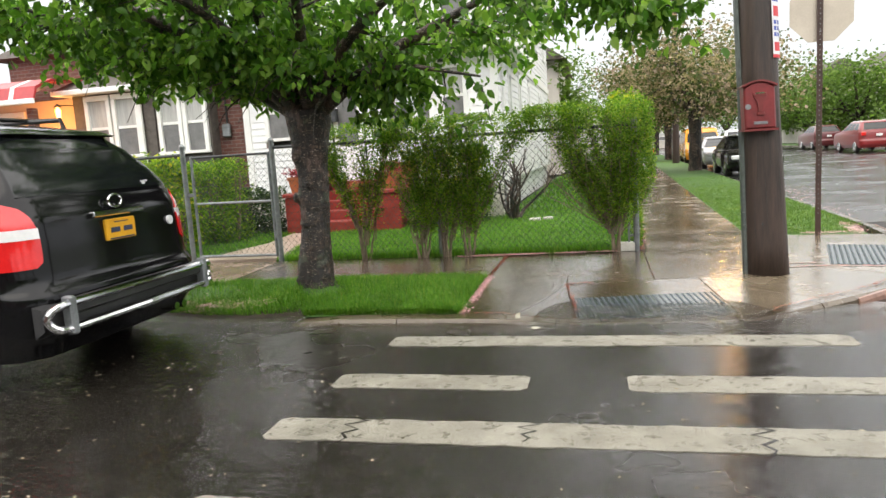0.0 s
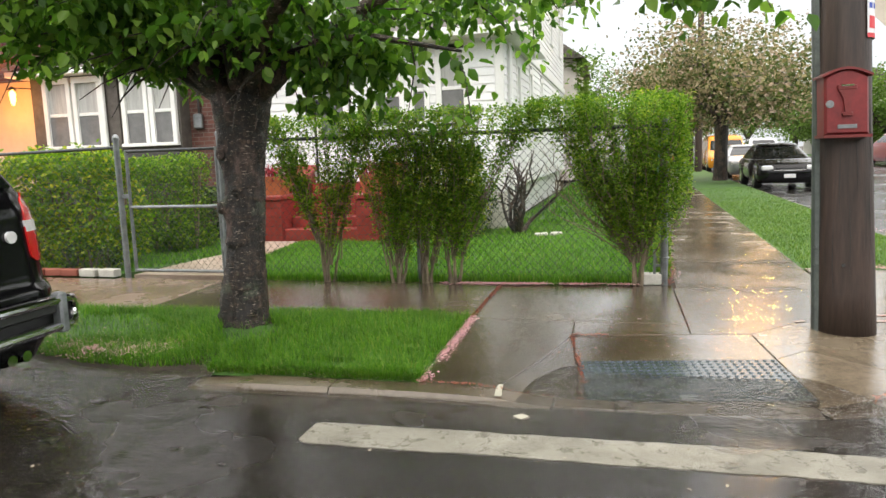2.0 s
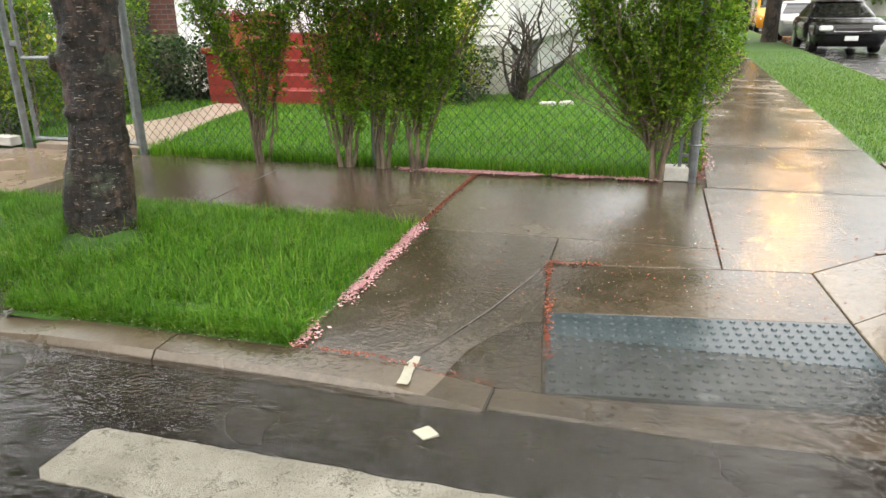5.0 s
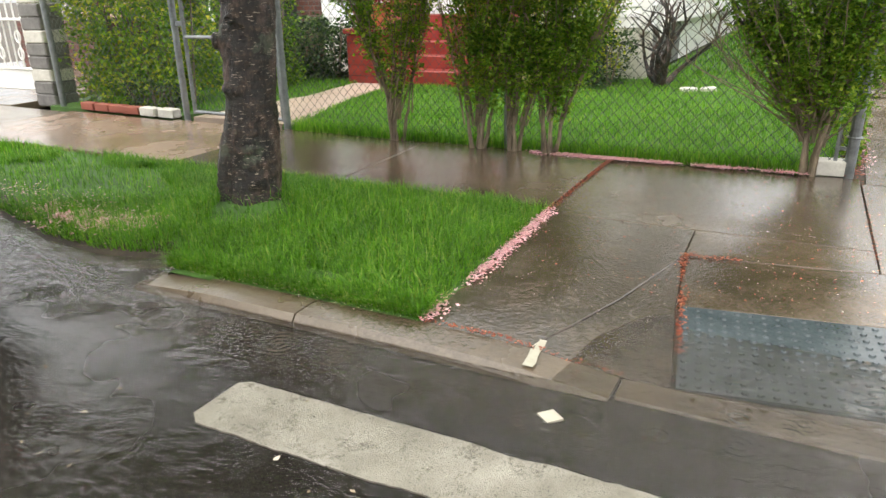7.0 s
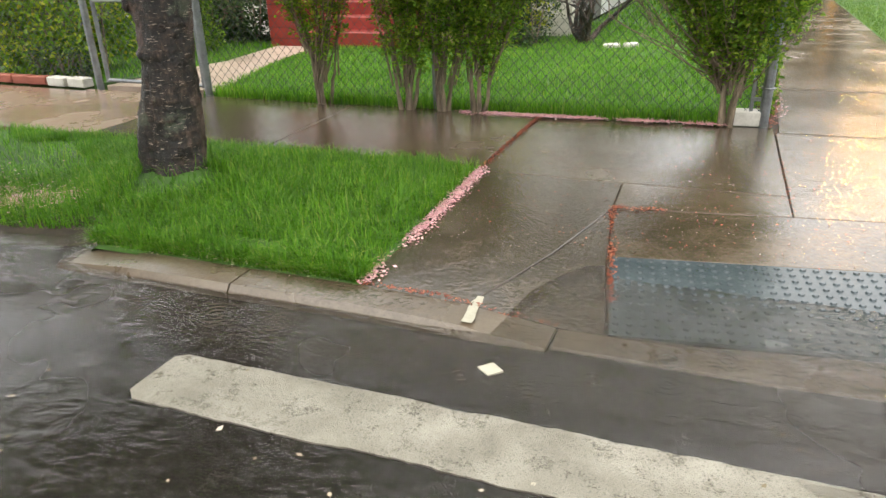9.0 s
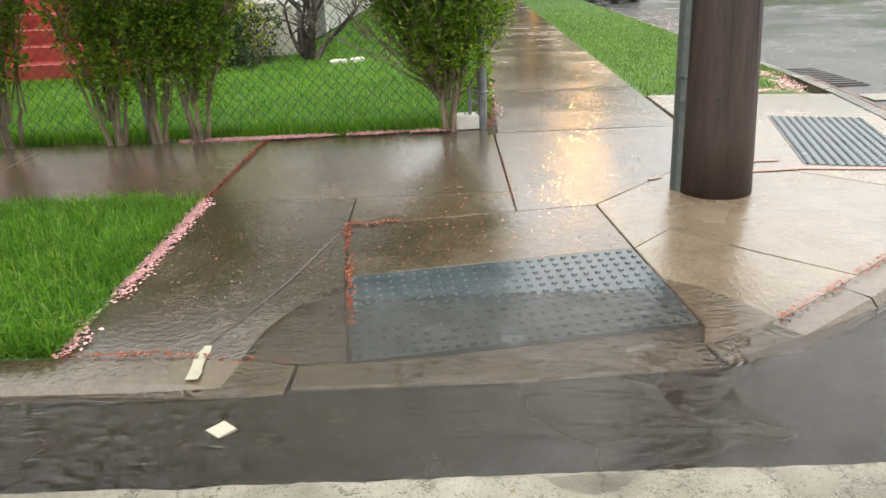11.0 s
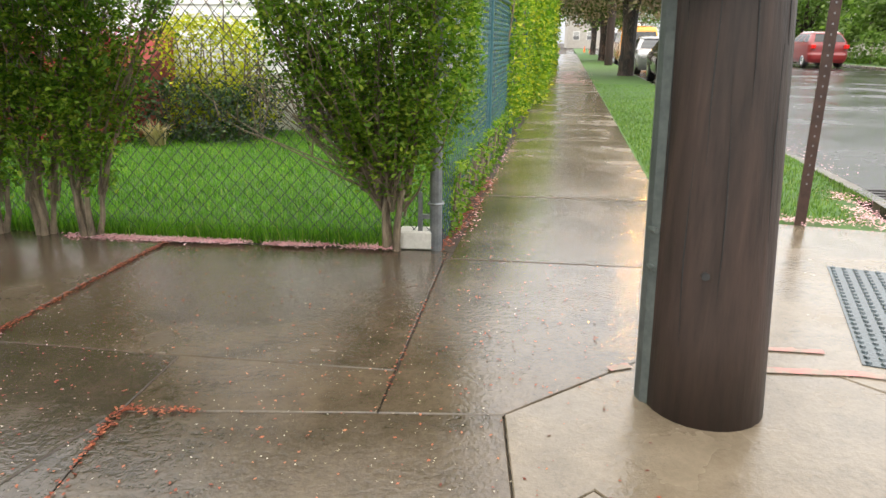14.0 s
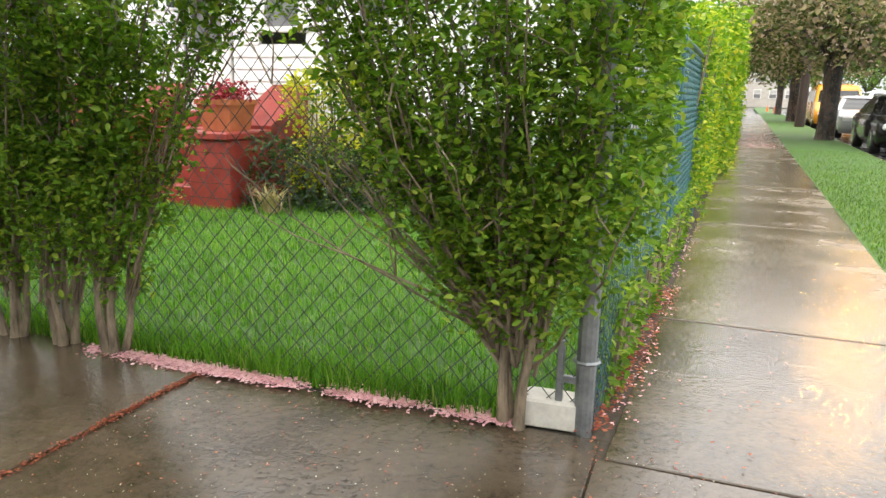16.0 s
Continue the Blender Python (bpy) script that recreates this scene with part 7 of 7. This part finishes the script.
# stone pier and white iron gate
pier = thing("stone_pier", (-7.95, 8.85, 0.05), "grey split-stone gate pier with white bands", "pier")
for k in range(9):
    m = BLOCK_WHITE if k in (2, 5, 8) else STONE_GREY
    o = 0.012 * math.sin(k * 3.1)
    Form().box((-8.12 + o, 8.72 - o, 0.02 + 0.145 * k), (-7.78 + o, 9.04 - o, 0.16 + 0.145 * k), 0.012).put("stone", m, pier)
Form().box((-8.15, 8.7, 1.33), (-7.75, 9.06, 1.40), 0.012).put("cap", BLOCK_WHITE, pier)
wg = thing("iron_gate", (-9.2, 8.95, 0.1), "white ornamental iron driveway gate with scrolls", "gate")
for z in (0.18, 0.42, 1.0, 1.25):
    Form().tube([(-10.6, 8.95, z), (-8.15, 8.92, z)], 0.018, 8).put("rail", WHITE, wg)
for k in range(20):
    x = -10.55 + 0.125 * k
    Form().tube([(x, 8.94, 0.16), (x, 8.94, 1.25 + 0.15 * math.sin(math.pi * k / 19))], 0.011, 6).put("bar", WHITE, wg)
    if k % 3 == 1:
        for z in (0.6, 0.8):
            Form().tube([(x + 0.05 * math.cos(a), 8.935, z + 0.07 * math.sin(a)) for a in np.linspace(0, 2 * math.pi, 12)], 0.009, 5).put("scroll", WHITE, wg)
Form().box((-10.6, 8.93, 0.16), (-8.15, 8.945, 0.42), 0.003).put("kick_panel", WHITE, wg)

# ---- far down the street ----
def far_tree(name, label, x, y, h, spread, trunk_r, mat, n, size, fork=0.32, group="", cat="tree", dark=BARK):
    t = thing(name, (x, y, 0.03), label, cat, group)
    w = Form()
    zf = h * fork
    w.tube([(x, y, -0.05), (x, y, 0.2), (x + 0.02, y, zf * 0.6), (x, y, zf)], [trunk_r * 1.3, trunk_r * 1.05, trunk_r * 0.95, trunk_r * 1.1], 12)
    tips = []
    for k in range(11):
        a = 2 * math.pi * k / 11 + rng.uniform(-0.3, 0.3)
        rr = spread * rng.uniform(0.45, 0.95)
        e = Vector((x + rr * math.cos(a), y + rr * math.sin(a), rng.uniform(zf * 1.15, h * 0.9)))
        s = Vector((x, y, zf * 0.95))
        m = (s + e) / 2 + Vector((0, 0, 0.12 * h))
        w.tube([s, m, e], [trunk_r * 0.55, trunk_r * 0.3, 0.015], 6, cap=False)
        for j in range(5):
            q = m + (e - m) * rng.random() + Vector(rng.normal(0, 0.5, 3).tolist()) * spread * 0.28
            q.z = min(max(q.z, zf * 0.95), h)
            w.tube([m + (e - m) * 0.4, q], [0.03, 0.008], 4, cap=False)
            tips.append(q)
        tips.append(e)
    w.put("trunk", dark, t)
    c = np.array([tuple(q) for q in tips])
    pick = c[rng.integers(0, len(c), n)]
    p = pick + rng.normal(0, 1, (n, 3)) * spread * np.array([0.17, 0.17, 0.12])
    p = p[p[:, 2] > zf * 0.85]
    v, fc = leaves(p, size, droop=0.2, broad=0.7)
    tagged(bulk("crown", v, fc, mat, t), kind="stuff")
    return t


far_tree("blossom_tree", "street cherry with fading pink and brown-green blossom", sk(3.0, 29), 29, 6.4, 4.3, 0.24, BLOSSOM, 15000, (0.09, 0.18), 0.36, "street trees")
far_tree("blossom_tree", "street cherry past its bloom further along the verge", sk(3.0, 46), 46, 6.5, 4.0, 0.22, BLOSSOM, 11000, (0.12, 0.22), 0.34, "street trees")
far_tree("street_tree", "green street tree at the far end of the verge", sk(3.0, 62), 62, 7.5, 4.0, 0.22, LEAF_FAR, 5000, (0.18, 0.32), 0.3, "street trees")
for k, (x, y, h, s) in enumerate(((20.5, 50, 6.0, 3.8), (18.5, 62, 7.2, 4.5), (17.6, 74, 7.5, 4.5), (24.5, 46, 6.5, 4.5), (27, 60, 8, 6), (17.4, 90, 9, 5.5), (15, 110, 10, 6))):
    far_tree("roadside_tree", "large round green tree across the side street", sk(x, y), y, h, s, 0.3, LEAF_FAR, 6000, (0.2, 0.38), 0.22, "far trees")
for k, (x, y, h, s) in enumerate(((-4, 60, 8, 5), (-12, 52, 9, 6), (-3, 36, 6, 2.6))):
    far_tree("garden_tree", "leafy garden tree behind the houses", x, y, h, s, 0.25, LEAF_FAR, 4500, (0.16, 0.32), 0.3, "far trees")
clipped_hedge("far_hedge", "long clipped hedge across the side street", 17.4, 18.6, 30, 75, 0.05, 1.7, 9000, (0.16, 0.3), LEAF_FAR, True, 0.2)
bank = Form().sheet(lambda x, y: (sk(x, y), y, 0.03), [16.55, 19, 30, 60], [5.62, 12, 20, 40, 80, 120])
tagged(bank.put("far_verge", TURF), "grass verge across the side street", "verge", kind="structure")
kerb_run([(sk(16.4, y), y) for y in (120, 80, 50, 30, 15, 6)], 0.15, lambda i: 0.05, 0.16, kerb)

far_pole = thing("street_lamp", (sk(2.95, 38.6), 38.6, 0.03), "dark wooden street pole with a lit sodium lamp on an arm", "street lamp")
px, py = sk(2.95, 38.6), 38.6
Form().tube([(px, py, -0.05), (px + 0.03, py, 9.5)], [0.19, 0.13], 12).put("pole", POLE_WOOD, far_pole)
Form().tube([(px + 0.02, py - 0.1, 8.2), (px + 0.8, py - 1.0, 9.1), (px + 2.2, py - 2.8, 9.4)], 0.05, 8).put("arm", GALV, far_pole)
hd = Form().box((px + 2.0, py - 3.3, 9.34), (px + 2.75, py - 2.8, 9.5), 0.04).put("lamp_head", GALV, far_pole)
Form().box((px + 2.05, py - 3.27, 9.22), (px + 2.7, py - 2.83, 9.335), 0.02).put("lens", LAMP_GLOW, hd, "glowing orange lamp glass")

ph = thing("house_far", (sk(-4.5, 42), 42, 0.05), "pale house far along the side street", "house")
Form().box((-8.5, 34, 0.0), (-1.6, 44, 5.4)).put("wall", FAR_WALL, ph)
f = Form()
f.add([(-8.9, 33.6, 5.4), (-1.2, 33.6, 5.4), (-1.2, 44.4, 5.4), (-8.9, 44.4, 5.4), (-5, 33.6, 8.0), (-5, 44.4, 8.0)], [(0, 1, 4), (1, 2, 5, 4), (2, 3, 5), (3, 0, 4, 5), (3, 2, 1, 0)])
f.put("roof", SHINGLE, ph)
for yv in (35.5, 38.5, 41.5):
    window(ph, yv, yv + 0.8, 1.6, 2.8, -1.555, along_y=True)
    window(ph, yv, yv + 0.8, 3.9, 5.0, -1.555, along_y=True)
for k, (x0, x1, y0, y1, h) in enumerate(((24, 32, 70, 80, 6), (23, 31, 86, 96, 6.5), (6, 14, 135, 150, 7), (-12, 2, 120, 135, 7))):
    hb = thing("house_far", ((x0 + x1) / 2, y0, 0), "pale distant house among trees", "house", "distant houses")
    Form().box((x0, y0, -0.1), (x1, y1, h)).put("wall", FAR_WALL, hb)
    f = Form()
    cx = (x0 + x1) / 2
    f.add([(x0 - 0.4, y0 - 0.4, h), (x1 + 0.4, y0 - 0.4, h), (x1 + 0.4, y1 + 0.4, h), (x0 - 0.4, y1 + 0.4, h), (cx, y0 - 0.4, h + 2.6), (cx, y1 + 0.4, h + 2.6)], [(0, 1, 4), (1, 2, 5, 4), (2, 3, 5), (3, 0, 4, 5), (3, 2, 1, 0)])
    f.put("roof", SHINGLE, hb)
    for j in range(3):
        for z in (1.4, 4.0):
            window(hb, x0 + 1 + 2.4 * j, x0 + 2 + 2.4 * j, z, z + 1.3, y0 - 0.045)
wf = thing("white_panel_fence", (sk(0.4, 47), 47, 0.05), "white panel fence at the far end of the pavement", "fence")
for k in range(5):
    yv = 44 + 1.6 * k
    Form().box((sk(0.2, yv), yv, 0.05), (sk(0.28, yv), yv + 1.5, 2.1), 0.01).put("panel", WHITE, wf)
for x, y in ((3.0, 68), (2.6, 73)):
    cn = thing("traffic_cone", (sk(x, y), y, 0.03), "orange traffic cone on the far verge", "traffic cone", "cones")
    Form().tube([(sk(x, y), y, 0.03), (sk(x, y), y, 0.06), (sk(x, y), y, 0.07), (sk(x, y), y, 0.7)], [0.2, 0.2, 0.14, 0.03], 10).put("cone", CONE, cn)
# houses that close the view behind the camera
for k, (x0, x1) in enumerate(((-26, -16), (-14, -4), (-2, 8), (10, 20))):
    hb = thing("house_opposite", ((x0 + x1) / 2, -20, 0), "brick house on the opposite side of the street", "house", "opposite houses")
    Form().box((x0, -30, -0.1), (x1, -19, 6.2)).put("wall", BRICK, hb)
    f = Form()
    f.add([(x0 - 0.4, -30.4, 6.2), (x1 + 0.4, -30.4, 6.2), (x1 + 0.4, -18.6, 6.2), (x0 - 0.4, -18.6, 6.2), ((x0 + x1) / 2, -30.4, 8.6), ((x0 + x1) / 2, -18.6, 8.6)], [(0, 1, 4), (1, 2, 5, 4), (2, 3, 5), (3, 0, 4, 5), (3, 2, 1, 0)])
    f.put("roof", SHINGLE, hb)

# trees added out of view, so that the black car reflects less sky
for x, y in ((-13, -11.5), (-3.5, -12), (7, -11.5), (16, -12), (19, -5.5), (20.5, 1.5), (13, -8)):
    far_tree("opposite_tree", "leafy tree out of view, added to darken the parked car's reflections", x, y, 7.5, 4.2, 0.25, LEAF_FAR, 3500, (0.2, 0.36), 0.3, "opposite trees")

# ---- petals, bud scales and litter ----
def drift(label, pts, wide, n, size, mat, z, name="petals"):
    P = np.array(pts)
    seg = np.linalg.norm(np.diff(P, axis=0), axis=1)
    u = rng.random(n) * seg.sum()
    cum = np.concatenate([[0], np.cumsum(seg)])
    i = np.clip(np.searchsorted(cum, u) - 1, 0, len(seg) - 1)
    w = ((u - cum[i]) / seg[i])[:, None]
    xy = P[i] * (1 - w) + P[i + 1] * w + rng.normal(0, 1, (n, 2)) * wide
    clump = np.array([noise.noise((a * 4, b * 4, 7)) for a, b in xy.tolist()])
    xy = xy[(clump + rng.random(len(xy)) * 0.8) > 0.25]
    zz = np.array([z(a, b) for a, b in xy.tolist()]) + rng.random(len(xy)) * 0.008
    v, f = flecks(np.column_stack([xy, zz]), size)
    tagged(bulk(name, v, f, mat), label, "petals", kind="stuff")


wz = lambda x, y: walk_z(x, y) + 0.003
drift("pink cherry petals along the lawn's edge", [(-1.17, 5.55), (-1.17, 7.1)], 0.022, 2600, (0.006, 0.012), PETAL, wz)
drift("pink petals washed against the foot of the fence", [(-1.75, 8.41), (-1.1, 8.42), (0.15, 8.47)], 0.026, 6500, (0.007, 0.014), PETAL, lambda x, y: walk_z(x, y) + 0.008)
drift("pale petals at the edge of kerb and grass", [(-2.6, 5.57), (-1.2, 5.56)], 0.025, 900, (0.003, 0.0075), PETAL_PALE, lambda x, y: verge_top(x, y) + 0.012)
drift("heap of pink petals at the water's edge", [(-3.95, 5.84), (-3.5, 5.8), (-3.1, 5.88)], 0.06, 4200, (0.006, 0.013), PETAL, lambda x, y: max(-0.015, verge_top(x, y)) + 0.022 + 0.02 * noise.noise((x * 7, y * 7, 1)))
drift("thin scatter of petals in the muddy grass", [(-5.2, 5.95), (-3.2, 5.95)], 0.12, 900, (0.006, 0.012), PETAL, lambda x, y: max(-0.015, verge_top(x, y)) + 0.03)
drift("pink petals on the side verge by the sign post", [(2.5, 9.5), (3.1, 9.4), (3.25, 10.4)], 0.06, 1600, (0.006, 0.013), PETAL, lambda x, y: 0.05)
drift("pink petals strewn over the side street", [(3.6, 11.5), (4.2, 16), (5, 20)], 0.25, 1400, (0.008, 0.016), PETAL, lambda x, y: -0.052)
drift("pink petals on the far pavement", [(sk(1.15, 24), 24), (sk(1.15, 31), 31)], 0.3, 3000, (0.01, 0.02), PETAL, lambda x, y: walk_z(x, y) + 0.012)
drift("rusty bud scales caught in the paving joints", [(-1.18, 7.06), (-1.14, 8.4)], 0.011, 1200, (0.004, 0.009), LITTER, wz)
drift("rusty bud scales in the ramp joint", [(-0.24, 5.75), (-0.29, 6.12), (-0.36, 6.66), (-0.1, 6.69)], 0.01, 700, (0.004, 0.009), LITTER, wz)
drift("rusty bud scales along the kerb joint", [(-1.2, 5.53), (-0.4, 5.52)], 0.009, 380, (0.004, 0.008), LITTER, wz)
drift("rusty bud scales along the curved kerb", KERB_ARC[1:7], 0.012, 800, (0.004, 0.009), LITTER, lambda x, y: walk_z(x, y) + 0.012)
drift("dead leaves and scales under the corner fence", [(0.42, 8.5), (sk(0.47, 10.5), 10.5)], 0.04, 1800, (0.006, 0.014), LITTER, lambda x, y: 0.05)
drift("pale petals in the soil by the side fence", [(0.5, 8.6), (sk(0.5, 13), 13)], 0.03, 500, (0.006, 0.012), PETAL, lambda x, y: 0.05)
drift("wet bud scales in the side pavement joint", [(0.46, 6.78), (0.47, 8.4)], 0.008, 160, (0.004, 0.008), LITTER, wz)


def strew(label, x0, x1, y0, y1, n, size, mat, z):
    xy = scatter(n, x0, x1, y0, y1)
    zz = np.array([z(a, b) for a, b in xy.tolist()])
    v, f = flecks(np.column_stack([xy, zz]), size)
    tagged(bulk("litter", v, f, mat), label, "litter", kind="stuff")


strew("fine pale specks of blossom on the wet paving", -1.15, 0.9, 5.9, 8.4, 1300, (0.002, 0.005), SPECK, wz)
strew("rusty specks scattered over the wet paving", -1.1, 1.3, 6.2, 8.4, 800, (0.003, 0.008), LITTER, wz)
strew("dark specks on the side pavement", 0.6, 1.75, 6.9, 10.5, 260, (0.004, 0.01), LITTER, lambda x, y: walk_z(x, y) + 0.009)
strew("white petals lying on the wet road", -4.5, 3.5, 1.2, 4.9, 420, (0.005, 0.014), SPECK, lambda x, y: road_z(y) + 0.004)
strew("white petals on the road beyond the crossing", -9, -1.5, 0.5, 4.6, 320, (0.006, 0.018), SPECK, lambda x, y: road_z(y) + 0.004)
scrap = Form()
scrap.rings([[(-0.58, 5.145, -0.026), (-0.535, 5.11, -0.026), (-0.495, 5.145, -0.026), (-0.54, 5.185, -0.026)], [(-0.58, 5.145, -0.021), (-0.535, 5.11, -0.022), (-0.495, 5.145, -0.018), (-0.54, 5.185, -0.021)]])
tagged(scrap.put("paper_scrap", PAPER), "soggy white scrap of paper in the gutter water", "paper")
f2 = Form()
f2.sheet(lambda u, y: (-0.692 - 0.026 * (y - 5.35) / 0.25 + u + 0.006 * noise.noise((u * 40, y * 30, 0)), y, (-0.011 if y < 5.515 else walk_z(-0.7, y)) + 0.003), [-0.02, 0.0, 0.02], [5.385, 5.42, 5.46, 5.505, 5.52, 5.56, 5.6])
tagged(f2.put("paint_mark", PAPER), "short white paint stroke across the kerb", "road marking", kind="structure")


def spray(label, pts, wide):
    g = Form()
    for (ax, ay), (bx, by) in zip(pts, pts[1:]):
        d = Vector((bx - ax, by - ay)).normalized()
        s = Vector((-d.y, d.x)) * wide
        n = 6
        for k in range(n):
            u, w = k / n, (k + 1) / n
            j = 1 + 0.4 * noise.noise((ax + u * 7, ay, 1))
            P = [Vector((ax, ay)).lerp(Vector((bx, by)), u) + s * j, Vector((ax, ay)).lerp(Vector((bx, by)), w) + s * j, Vector((ax, ay)).lerp(Vector((bx, by)), w) - s, Vector((ax, ay)).lerp(Vector((bx, by)), u) - s]
            g.add([(p.x, p.y, walk_z(p.x, p.y) + 0.007) for p in P], [(0, 1, 2, 3)])
    tagged(g.put("survey_mark", MARK_PINK), label, "paint mark", "survey marks", "structure")


spray("faded pink spray paint line on the concrete", [(1.72, 7.23), (2.1, 7.25), (2.7, 7.16)], 0.022)
spray("faded pink spray paint dash by the pole", [(1.74, 7.42), (2.05, 7.42)], 0.018)
spray("pink spray paint spot beside the pole base", [(1.22, 7.16), (1.3, 7.2)], 0.02)
